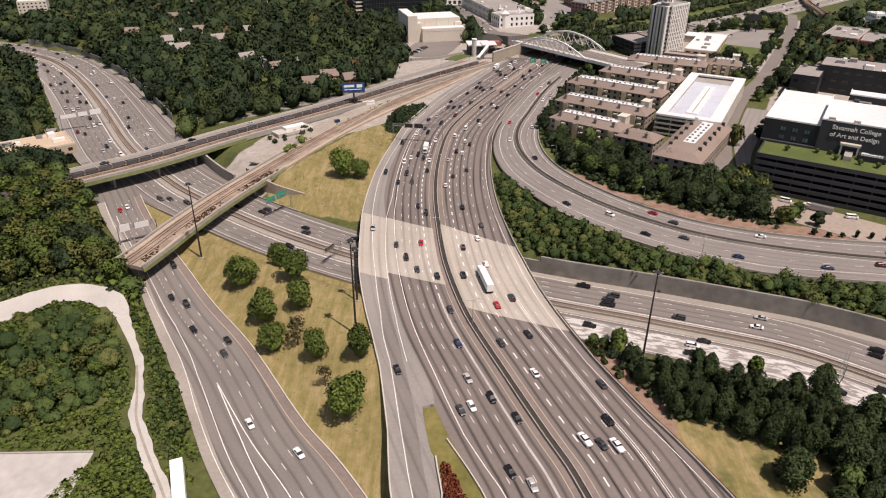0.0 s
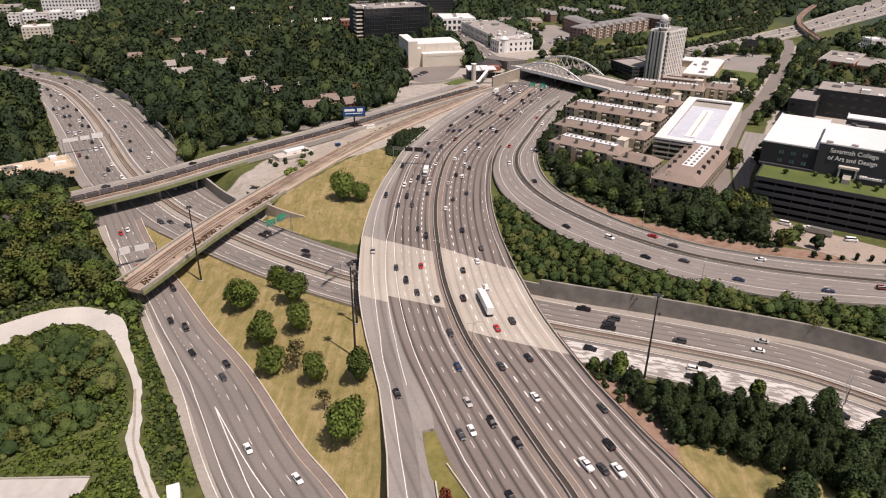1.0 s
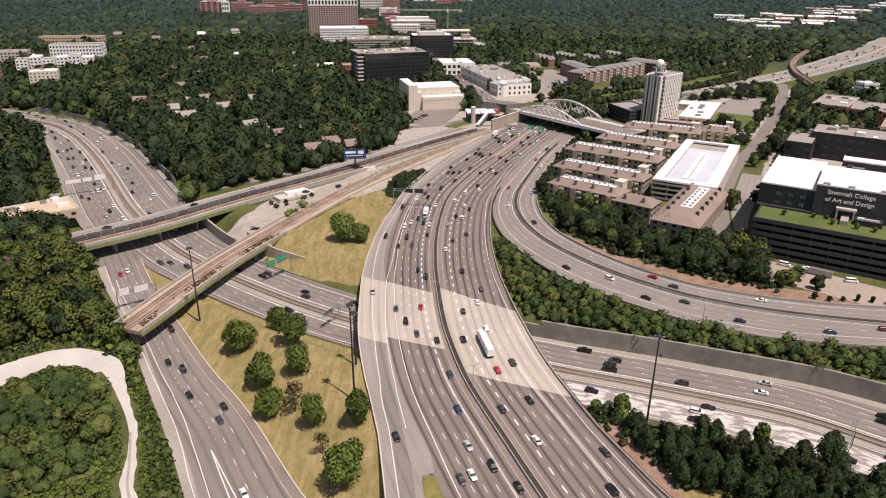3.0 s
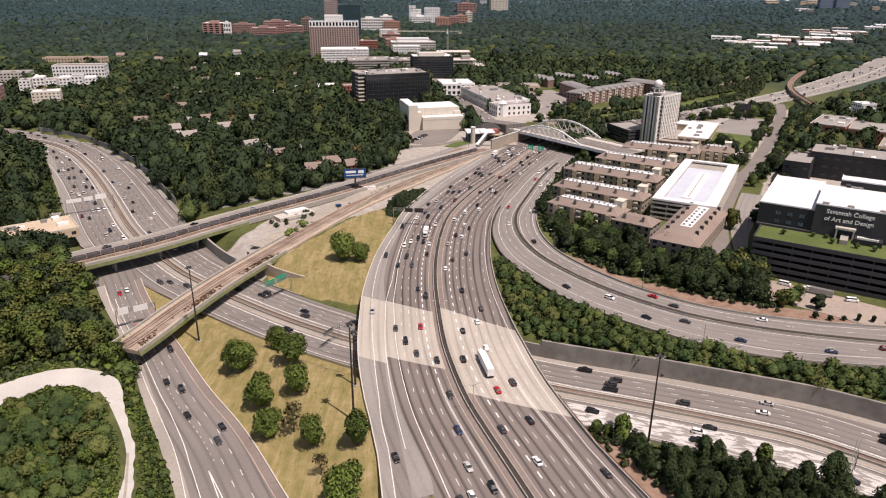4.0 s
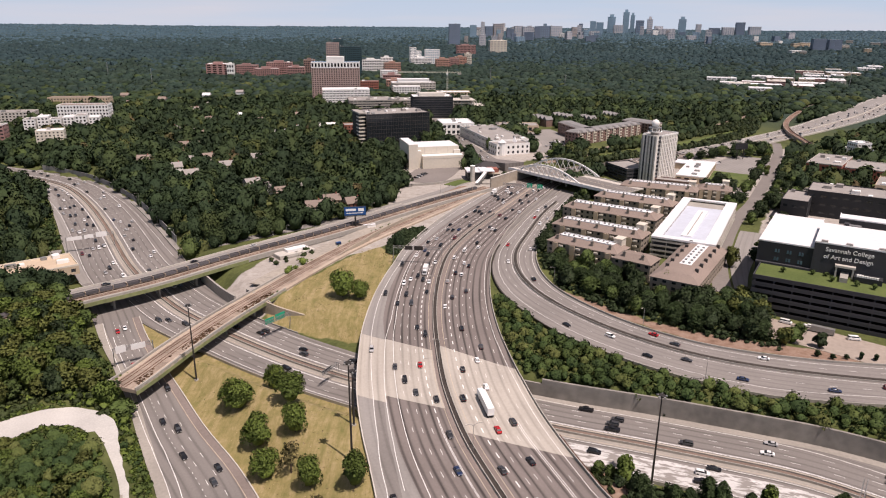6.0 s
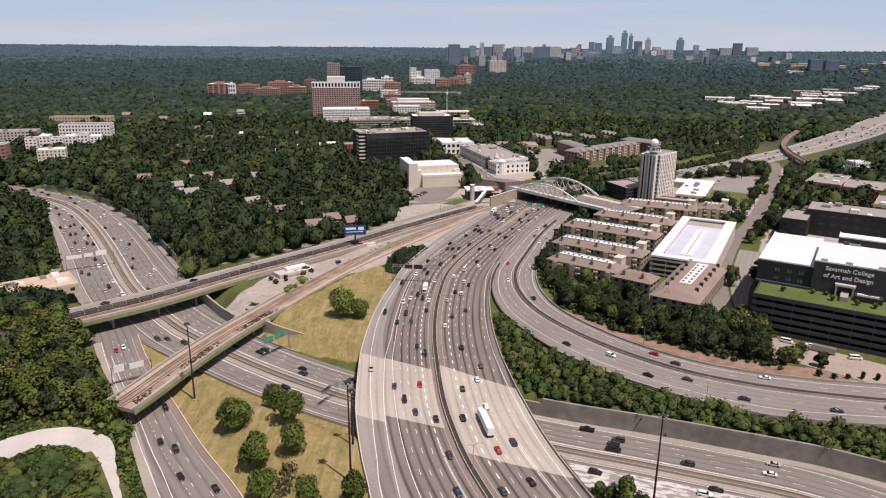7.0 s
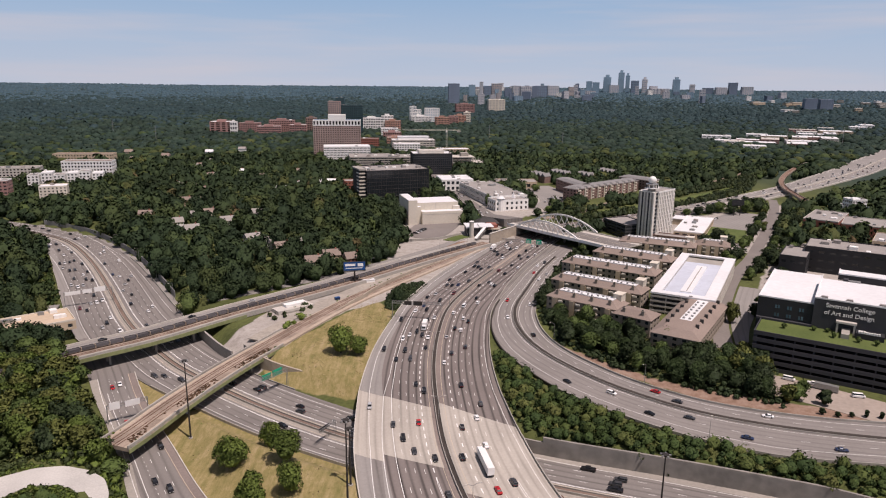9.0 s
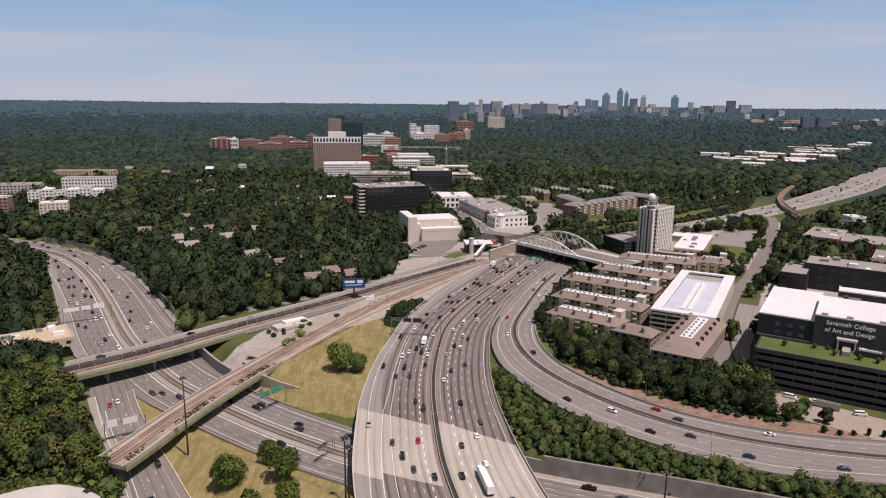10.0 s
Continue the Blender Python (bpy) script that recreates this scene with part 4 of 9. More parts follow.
for o in (-20.9, -21.6):
    strip(MAIN, 60, 345, o, 0.2, ZM, W_)
strip(MAIN, 60, 980, lambda q: np.minimum(main_right(q) + 2.9, -11), 0.2, ZM, W_)
strip(MAIN, 60, 980, 3.0, 0.2, ZM, Y_)
strip(MAIN, 60, 980, -3.5, 0.2, ZM, Y_)
markings("lane_markings", W_, M["paint"], main_road)
markings("yellow_line", Y_, M["paint_yellow"], main_road)
W_, Y_ = ([], []), ([], [])
ZL = Z_LOW + 0.05
for s0, s1, solids, dash in ((60, 330, (-3.9, -4.3, -18.3, 4.8, 18.6), (-8.0, -11.6, -15.0, 8.4, 12.0)), (330, 500, (-5.0, -5.4, -18.0, 5.2, 5.6, 15.4), (-8.6, -12.0, -15.2, 8.8, 12.2)),
                             (500, 1000, (-5.6, -6.0, -20.5, 5.6, 6.0, 24.2), (-9.2, -12.8, -16.4, 9.4, 13.0, 16.6, 20.2))):
    for o in solids:
        strip(LOW, s0, s1, o, 0.24, ZL, W_)
    for o in dash:
        dashes(LOW, s0, s1, o, ZL, W_, start=abs(o) * 0.5)
strip(LOW, 560, 900, lambda q: low_right(q) + 4.0, 0.2, ZL, W_)
strip(LOW, 60, 1000, 3.4, 0.2, ZL, Y_)
strip(LOW, 60, 1000, -2.9, 0.2, ZL, Y_)
markings("lane_markings", W_, M["paint"], low_road)
markings("yellow_line", Y_, M["paint_yellow"], low_road)
# half-removed white paint on the southern lanes
ribbon("removed_paint", LOW, 100, 268, 18.3, 6.9, Z_LOW + 0.03, 0, M["patchy_paint"], low_road, "patchy half-removed white paint", cross=2)
W_, Y_ = ([], []), ([], [])
ZW = Z_LOW + 0.08
strip(WEST, 100, 440, profile([(100, 15), (222, 14.2), (263, 12.7), (316, 7.9), (400, 6)]), 0.2, ZW, W_)
strip(WEST, 100, 420, profile([(100, 14), (220, 11.1), (249, 9.4), (278, 8.1), (312, 4.7), (420, 3.2)]), 0.24, ZW, W_)
strip(WEST, 140, 271, profile([(140, 13), (217, 6.8), (242, 4.7), (271, 3.9)]), 0.3, ZW, W_)
strip(WEST, 140, 271, profile([(140, 0.8), (213, 1.8), (241, 2.7), (271, 3.8)]), 0.3, ZW, W_)
for o in (-1.1, -4.8):
    dashes(WEST, 100, 440, o, ZW, W_, 0.17, start=abs(o))
dashes(WEST, 275, 440, 1.2, ZW, W_, 0.17, 1.0, 3.6)
strip(WEST, 100, 440, lambda q: west_right(q) + 3.0, 0.2, ZW, Y_)
markings("lane_markings", W_, M["paint"], west_road)
markings("yellow_line", Y_, M["paint_yellow"], west_road)
W_ = ([], [])
ZR = Z_MAIN + 0.09
strip(RAMP, 20, 560, lambda q: ramp_left(q) + np.interp(q, [0, 180, 280, 560], [2.0, 2.5, 7.0, 6.5]), 0.22, ZR, W_)
strip(RAMP, 40, 560, -2.4, 0.2, ZR, W_)
strip(RAMP, 40, 560, 2.4, 0.2, ZR, W_)
strip(RAMP, 20, 560, lambda q: ramp_right(q) - 2.2, 0.2, ZR, W_)
dashes(RAMP, 60, 560, lambda q: (ramp_left(q) + np.interp(q, [0, 180, 280, 560], [2.0, 2.5, 7.0, 6.5]) - 2.4) / 2, ZR, W_)
dashes(RAMP, 60, 560, lambda q: ramp_right(q) / 2, ZR, W_)
markings("lane_markings", W_, M["paint"], ramp_road)
# gore lawn between the exit lane and the freeway
gore = tagged(new("gore_verge"), "narrow dry grass wedge with a red flower bed and a low wall", "verge", kind="structure")
ribbon("grass", MAIN, 150, 295, profile([(150, 57), (262, 35.2), (269, 33.6), (277, 31.7), (279, 32.5), (287, 31.0), (295, 29.2)]), profile([(150, 25), (257, 24.7), (270, 25.1), (284, 25.9), (295, 25.6)]), Z_MAIN + 0.06, 0.2, M["verge_grass"], gore)
ribbon("bed_soil", MAIN, 200, 272, profile([(200, 47), (262, 34.6), (272, 32.2)]), profile([(200, 29), (259, 29.5), (268, 29.7), (272, 30.2)]), Z_MAIN + 0.12, 0.1, M["mulch"], gore, "rust-red soil of the flower bed")
wall_along("low_wall", MAIN, 150, 281, profile([(150, 25), (257, 24.9), (270, 25.5), (281, 26.9)]), 0.35, Z_MAIN, Z_MAIN + 0.8, M["concrete_light"], gore)
wall_along("low_wall", MAIN, 150, 276, profile([(150, 57), (262, 35.4), (269, 33.8), (276, 32)]), 0.4, Z_MAIN, Z_MAIN + 0.9, M["concrete_light"], gore)

# ---- railway bridge: road, two tracks, parapets, piers ----
ribbon("roadway", RAIL, 0, 330, 11.0, 1.9, 9.03, 0, M["ramp_concrete"], rail_deck)
ribbon("ballast", RAIL, 0, RAIL.len, 1.2, -9.6, 9.12, 0.1, M["ballast"], rail_deck)
wall_along("parapet", RAIL, 0, 330, 11.3, 0.35, 8.8, 10.0, M["concrete_light"], rail_deck)
wall_along("kerb", RAIL, 0, RAIL.len, 1.5, 0.5, 8.9, 9.6, M["concrete_light"], rail_deck)
wall_along("parapet", RAIL, 0, RAIL.len, -10.2, 0.5, 8.0, 9.9, M["concrete"], rail_deck)
wall_along("walkway", RAIL, 0, RAIL.len, -8.2, 1.6, 9.05, 9.3, M["concrete"], rail_deck)
wall_along("girder", RAIL, 20, 175, -10.65, 0.3, 6.6, 8.6, M["green_steel"], rail_deck, "faded green steel girder")
for o in (-0.1, -1.6, -4.4, -5.9):
    wall_along("rail", RAIL, 0, RAIL.len, o, 0.14, 9.1, 9.3, M["rail"], rail_deck)
ribbon("ballast", SPUR, 62, SPUR.len, 4.2, -5.5, 7.66, 0.1, M["ballast"], spur_deck)
for o in (3.2, 1.7, -0.8, -2.3):
    wall_along("rail", SPUR, 62, SPUR.len, o, 0.15, 7.65, 7.85, M["rail"], spur_deck)
wall_along("parapet", SPUR, 62, 215, 6.4, 0.7, 7.2, 8.7, M["concrete"], spur_deck)
wall_along("parapet", SPUR, 62, 175, -7.7, 0.6, 6.0, 8.5, M["concrete"], spur_deck)
wall_along("girder", SPUR, 62, 175, -8.2, 0.3, 5.4, 7.0, M["green_steel"], spur_deck, "faded green steel girder")
ribbon("service_road", SPUR, 175, SPUR.len - 6, profile([(0, 14), (230, 16), (330, 13), (460, 8)]), profile([(0, 6), (230, 5), (460, 3)]), 7.72, 0.6, M["dirt_grey"], spur_deck, "pale worn service road")


def crossings(line, other, lo, hi, step=0.5):
    q = np.arange(0, line.len, step)
    s, o = other.near(*line.at(q).T)
    return [float(v) for v in q[(o > lo) & (o < hi)][:1]]


for line, root, top, width in ((RAIL, rail_deck, 7.0, 16.0), (SPUR, spur_deck, 6.0, 11.0)):
    for o in (0.0, 24.0, -22.0):
        for q in crossings(line, LOW, o - 1, o + 1):
            x, y = line.at(q)
            p = thing("pier", x, y, -0.5, LOW.heading(LOW.near([x], [y])[0][0]))
            p.parent = root
            K = Boxes()
            for k in (-1, 0, 1):
                K.add(k * width / 3 - 0.6, -0.55, 0, k * width / 3 + 0.6, 0.55, top - 1.0)
            K.put("column", M["concrete"], p)
            Boxes().add(-width / 2, -0.7, top - 1.0, width / 2, 0.7, top + 0.6).put("cap", M["concrete"], p)
            p["kind"] = "structure"
# main bridge columns under the pale deck
for s0 in (352, 372, 392):
    for f in np.linspace(-26, 28, 7):
        x, y = MAIN.at(s0 + 0.75 * f, f)
        if abs(LOW.near([x], [y])[1][0]) < 1.5:
            Boxes().cone(x, y, -0.5, 5.7, 0.6, 0.6, 10).put("bridge_column", M["concrete"], main_road)

# ---- street bridge with white arches ----
pb = tagged(new("arched_street_bridge"), "street bridge with white steel arches and dark portal", "bridge", kind="structure")
dk = Line([(60, 626.5), (66.9, 617.8), (94, 583.7), (121.1, 549.6), (138, 528)], 4)
ribbon("deck", dk, 0, dk.len, 33, 0, 16.4, 1.1, M["concrete_light"], pb)
ribbon("roadway", dk, 0, dk.len, 26, 7, 16.44, 0, M["asphalt_low"], pb)
ribbon("footway", dk, 0, dk.len, 31.6, 27, 16.5, 0.3, M["concrete_light"], pb)
wall_along("fascia", dk, 0, dk.len, -0.25, 0.5, 14.9, 17.3, M["white"], pb)
wall_along("parapet", dk, 0, dk.len, 32.8, 0.5, 14.5, 17.4, M["concrete_light"], pb)
Wd, Yd = ([], []), ([], [])
for o in (11.5, 21.5):
    dashes(dk, 2, dk.len - 2, o, 16.5, Wd)
strip(dk, 0, dk.len, 16.4, 0.3, 16.5, Yd)
markings("lane_markings", Wd, M["paint"], pb)
markings("yellow_line", Yd, M["paint_yellow"], pb)


def arch(a, b, rise, lean, name="arch"):
    a, b = Vector(a), Vector(b)
    out = (b - a).cross(Vector((0, 0, 1))).normalized() * lean
    pts = []
    for i in range(25):
        t = i / 24
        k = 4 * t * (1 - t)
        pts.append(a.lerp(b, t) + Vector((0, 0, rise * k)) + out * k)
    A = Boxes()
    for p, q in zip(pts, pts[1:]):
        A.bar(p, q, 1.2, 1.2)
    ar = A.put(name, M["white"], pb)
    for i in range(2, 23):
        base = a.lerp(b, min(0.96, max(0.04, (i + (1.6 if i % 2 else -1.6)) / 24))) - out * (0.9 if i % 2 else -0.3)
        Boxes().bar(pts[i], base, 0.46).put("hanger", M["white"], ar)
    return pts


arch((69.0, 618.6, 16.4), (113.5, 562.5, 16.4), 9.6, 2.0)
arch((83.0, 637.0, 16.4), (136.0, 589.5, 16.4), 11.4, 1.6)
# tan abutment wall, columns, and a dark wall added for the shade under the bridge
Boxes().add(0, -0.6, 0, 44, 0.6, 10.4).put("abutment", M["abutment_tan"], pb, "tan concrete abutment wall").matrix_local = pose(40.5, 580.5, 6.0, 0, 0, 53.5)
Boxes().add(-0.3, -0.8, 10.4, 44, 0.8, 10.9).put("wall_coping", M["concrete_light"], pb).matrix_local = pose(40.5, 580.5, 6.0, 0, 0, 53.5)
Boxes().add(0, -0.6, 0, 36, 0.6, 9.0).put("abutment", M["concrete"], pb).matrix_local = pose(66.6, 616.2, 6.0, 0, 0, 52)
Boxes().add(0, 0, 0, 70, 1.0, 11).put("portal_wall", M["charcoal"], pb).matrix_local = pose(86, 650, 4.0, 0, 0, -50)
for k in range(5):
    x, y = (float(v) for v in dk.at(22 + k * 17, 17))
    Boxes().add(x - 0.7, y - 0.7, 5, x + 0.7, y + 0.7, 15.3).put("column", M["concrete"], pb)

ribbon("gore_pavement", MAIN, 545, 742, lambda q: main_right(q) + 1.0, lambda q: main_right(q) - 13, Z_MAIN - 0.03, 0.4, M["asphalt_low"], main_road, "grey paved wedge between freeway and ramp")

# ---- streets and lots on the plain ----
def pave(name, label, pts, width, material, z=0.35, step=6.0, ramp=None):
    ln = Line(pts, 6)
    ob = tagged(new(name), label, "road", kind="structure")
    ribbon("pavement", ln, 0, ln.len, width / 2, -width / 2, lambda q: np.maximum(land(*ln.at(q).T) + z, np.interp(q, *ramp) if ramp else -99), 0.6 if not ramp else 9.0, material, ob, step=step)
    return ln


STREET = pave("street", "grey shop street leading off from the bridge", [(68, 652), (55, 686), (40, 739), (11, 876), (-8, 1003), (-18, 1097), (-40, 1250)], 20, M["asphalt_low"], ramp=([0, 25, 75], [16.2, 13, 6]))
pave("parking_lot", "worn grey car park below the playhouse", [(-24, 606), (-12, 640), (0, 690)], 42, M["side_asphalt"], 0.25)
lot_wall = tagged(new("lot_wall"), "low grey retaining wall below the car park", "wall", kind="structure")
lw_line = Line([(-44, 588), (-8, 598), (16, 618)], 4)
ribbon("wall", lw_line, 0, lw_line.len, 0.3, -0.3, 8.6, 3.5, M["concrete"], lot_wall)
pave("parking_lot", "small grey car park before the black office", [(-82, 786), (-30, 766)], 22, M["side_asphalt"], 0.3)
pave("access_road", "pale road beside the railway", [(-150, 418), (-98, 462), (-50, 512), (-5, 568), (20, 610), (50, 650)], 8, M["ramp_concrete"], 0.42)
SIDE = pave("street", "grey side street between the parking decks", [(152, 345), (166, 388), (187, 433), (216, 487), (250, 538), (287, 602), (330, 678), (380, 774), (406, 835)], 10, M["side_asphalt"], 0.3)
strip_lot = tagged(new("parking_strip"), "narrow pale parking strip beside the college", "car park", kind="structure")
ribbon("paving", SIDE, 8, 130, -6.4, profile([(0, -12), (60, -19), (130, -24)]), lambda q: land(*SIDE.at(q).T) + 0.33, 0.5, M["ramp_concrete"], strip_lot)
pave("parking_lot", "large pale concrete car park", [(262, 640), (300, 682), (345, 734)], 60, M["ramp_concrete"], 0.2)
pave("parking_lot", "pale dusty yard in front of the dark parking podium", [(146, 307), (170, 291), (205, 262), (240, 240)], 24, M["yard_dust"], 0.2)
pave("parking_lot", "pale shop car park", [(112, 762), (138, 800), (138, 870), (122, 930)], 46, M["ramp_concrete"], 0.25)
pave("parking_lot", "brown-grey yard behind the college", [(300, 560), (350, 590)], 40, M["ramp_concrete"], 0.2)
bank = tagged(new("grass_slope"), "small green grass slope beside the station", "lawn", kind="structure")
bl = Line([(5, 594), (13, 606), (21, 614)], 4)
ribbon("grass", bl, 0, bl.len, 6, -6, lambda q: land(*bl.at(q).T) + 0.5, 0.6, M["lawn"], bank, cross=2)
lawn = tagged(new("lawn"), "square green lawn", "lawn", kind="structure")
ln = Line([(247, 604), (280, 655)], 0)
ribbon("grass", ln, 0, ln.len, 17, -19, Z_LAND + 1.0, 0.6, M["lawn"], lawn)
gravel = tagged(new("gravel_track"), "pale gravel track with a turning loop", "track", kind="structure")
TRACK = Line([(-200, 150), (-172, 185), (-158, 203), (-148, 213), (-136, 216.5), (-124, 211), (-113, 198), (-101, 180), (-92.5, 160.4), (-88.5, 150), (-80.5, 137), (-70, 121.5), (-50, 90)], 6)
def track_side(q, wide):
    return np.interp(q, [0, 60, 80, 98, 112, 126, 140, 165, 400], [9, 8.5, wide + 2, wide + 1, wide, 2.8, 2.2, 1.8, 2.1]) + 0.25 * np.sin(q * 0.31 + wide) + 0.16 * np.sin(q * 0.83)


ribbon("gravel", TRACK, 0, TRACK.len, lambda q: track_side(q, 6), lambda q: -track_side(q, 3.2), lambda q: land(*TRACK.at(q).T) + 0.3, 0.5, M["gravel"], gravel, step=1.2, cross=2)
ribbon("rut", TRACK, 150, TRACK.len, 0.35, -0.4, lambda q: land(*TRACK.at(q).T) + 0.31, 0, M["dirt_grey"], gravel, "strip of dirt between the wheel ruts", step=1.2)
pad = thing("concrete_pad", -108, 124, Z_LAND, 2, "pale stained concrete slab in the grass", "slab", kind="structure")
Boxes().add(-30, -14, -0.4, 13.6, 12, 0.25).put("slab", M["slab"], pad)
Boxes().add(-30, 12, -0.4, 13.6, 12.5, 0.6).put("kerb", M["concrete"], pad)
# ---- buildings ----
FOOT = []  # footprints (x, y, half width, half depth, rot), kept free of trees


def free(x, y, margin=4.0):
    """True where no road, track or building stands."""
    ok = np.ones(len(x), bool)
    for line, lf, rt, s1 in ((MAIN, main_left, main_right, 2600), (RAMP, ramp_right, ramp_left, 600), (LOW, low_left, low_right, 1100), (WEST, west_left, west_right, 500)):
        s, o = line.near(x, y)
        ok &= ~((o < lf(s) + margin) & (o > rt(s) - margin) & (s > -20) & (s < s1))
    s, o = RAIL.near(x, y)
    ok &= ~((o < 17 + margin) & (o > -12 - margin) & (s > -5) & (s < RAIL.len + 5))
    for line, half in ((NORTH, 2), (FLY, 9), (STREET, 12), (SIDE, 4)):
        s, o = line.near(x, y)
        ok &= ~((np.abs(o) < half + margin) & (s > 0) & (s < line.len))
    s, o = SPUR.near(x, y)
    ok &= ~((o < 9 + margin) & (o > -10 - margin) & (s > 58) & (s < SPUR.len + 5))
    for fx, fy, hw, hd, rot in FOOT:
        c, q = math.cos(radians(rot)), math.sin(radians(rot))
        u, v = (x - fx) * c + (y - fy) * q, -(x - fx) * q + (y - fy) * c
        ok &= ~((np.abs(u) < hw) & (np.abs(v) < hd))
    return ok


def foot(x, y, w, d, rot, margin=3.0):
    FOOT.append((x, y, w / 2 + margin, d / 2 + margin, rot))


def wall_grid(w, d, h, storeys, bx, by, fw=0.6, fh=0.55, rec=0.3, base=0.0):
    """Piers and bands in front of a set-back core: real recesses for the windows. Returns boxes and window seats (x, y, z, turn, wide, high)."""
    B = Boxes()
    B.add(-w / 2 + rec, -d / 2 + rec, base, w / 2 - rec, d / 2 - rec, h - 0.05)
    sh = (h - base) / storeys
    seats = []
    for (n, span, turn) in ((bx, w, 0), (by, d, 90), (bx, w, 180), (by, d, 270)):
        other = d if turn in (0, 180) else w
        L = Boxes()
        trim = 0.0 if turn in (0, 180) else rec
        y0, y1 = -other / 2, -other / 2 + rec
        for k in range(storeys + 1):
            z0 = base + k * sh - sh * (1 - fh) / 2
            z1 = base + k * sh + sh * (1 - fh) / 2
            L.add(-span / 2 + trim, y0, max(base, z0), span / 2 - trim, y1, min(h, z1))
        bw = span / n
        for k in range(n + 1):
            x = -span / 2 + k * bw
            L.add(max(-span / 2 + trim + 0.01, x - bw * (1 - fw) / 2), y0 + 0.03, base, min(span / 2 - trim - 0.01, x + bw * (1 - fw) / 2), y1, h - 0.02)
        c, s = math.cos(radians(turn)), math.sin(radians(turn))
        k0 = len(B.v)
        B.v += [(x * c - y * s, x * s + y * c, z) for x, y, z in L.v]
        B.f += [tuple(k0 + i for i in f) for f in L.f]
        for k in range(n):
            for q in range(storeys):
                x, y, z = -span / 2 + (k + 0.5) * bw, -other / 2 + rec - 0.04, base + (q + 0.5) * sh
                seats.append((x * c - y * s, x * s + y * c, z, turn, bw * fw, sh * fh))
    return B, seats


def put_windows(root, seats, glass, turns=(0, 90, 270), name="window"):
    meshes = {}
    for x, y, z, turn, ww, wh in seats:
        if turn not in turns:
            continue
        key = (round(ww, 2), round(wh, 2))
        if key not in meshes:
            meshes[key] = Boxes().add(-ww / 2, -0.04, -wh / 2, ww / 2, 0.04, wh / 2).mesh(name, glass)
        ob = link(name, meshes[key], None, root)
        ob.matrix_local = pose(x, y, z, 0, 0, turn)


def roof_slab(root, w, d, h, material, parapet=0.9, edge=None, name="roof"):
    B = Boxes().add(-w / 2 + 0.35, -d / 2 + 0.35, h - 0.04, w / 2 - 0.35, d / 2 - 0.35, h + 0.15)
    B.put(name, material, root)
    if parapet:
        P = Boxes()
        P.add(-w / 2 - 0.02, -d / 2 - 0.02, h - 0.02, w / 2 + 0.02, -d / 2 + 0.35, h + parapet).add(-w / 2 - 0.02, d / 2 - 0.35, h - 0.02, w / 2 + 0.02, d / 2 + 0.02, h + parapet)
        P.add(-w / 2 - 0.02, -d / 2 + 0.35, h - 0.02, -w / 2 + 0.35, d / 2 - 0.35, h + parapet).add(w / 2 - 0.35, -d / 2 + 0.35, h - 0.02, w / 2 + 0.02, d / 2 - 0.35, h + parapet)
        P.put("parapet", edge or material, root)


def roof_units(root, w, d, h, n, seed, mats=("steel", "roof_grey", "white"), size=(2, 5)):
    r = random.Random(seed)
    for _ in range(n):
        a, b, c = r.uniform(*size), r.uniform(*size), r.uniform(1.0, 2.6)
        x, y = r.uniform(-w / 2 + 3, w / 2 - 3), r.uniform(-d / 2 + 3, d / 2 - 3)
        B = Boxes().add(x - a / 2, y - b / 2, h + 0.1, x + a / 2, y + b / 2, h + c)
        B.add(x - a / 2 + 0.2, y - b / 2 + 0.2, h + c, x + a / 2 - 0.2, y + b / 2 - 0.2, h + c + 0.25)
        B.put("rooftop_unit", M[r.choice(mats)], root)


def block(name, label, x, y, z, w, d, h, rot, wall, roof, storeys, bx, by, fw=0.6, fh=0.55, glass="glass", panes=True, units=3, parapet=0.9, edge=None, category="building", group="", turns=(0, 90, 270), margin=0.5, rec=0.3):
    """A block with storeys and bays; single panes where they can be told apart, one glazing behind the grid where they can't."""
    root = thing(name, x, y, z, rot, label, category, group)
    foot(x, y, w, d, rot, margin)
    B, seats = wall_grid(w, d, h, storeys, bx, by, fw, fh, rec)
    if panes:
        tagged(B.put("wall", M[wall], root), kind="stuff")
        put_windows(root, seats, M[glass], turns)
    else:
        core = Boxes()
        core.v, core.f = B.v[:8], B.f[:6]
        core.put("glazing", M[glass], root)
        rest = Boxes()
        rest.v, rest.f = B.v[8:], [tuple(i - 8 for i in f) for f in B.f[6:]]
        tagged(rest.put("wall", M[wall], root), kind="stuff")
    roof_slab(root, w, d, h, M[roof], parapet, M[edge] if edge else M[wall])
    if units:
        roof_units(root, w, d, h, units, int(abs(x * 7 + y)), size=(min(2.0, w / 8), min(6.0, w / 5)))
    return root


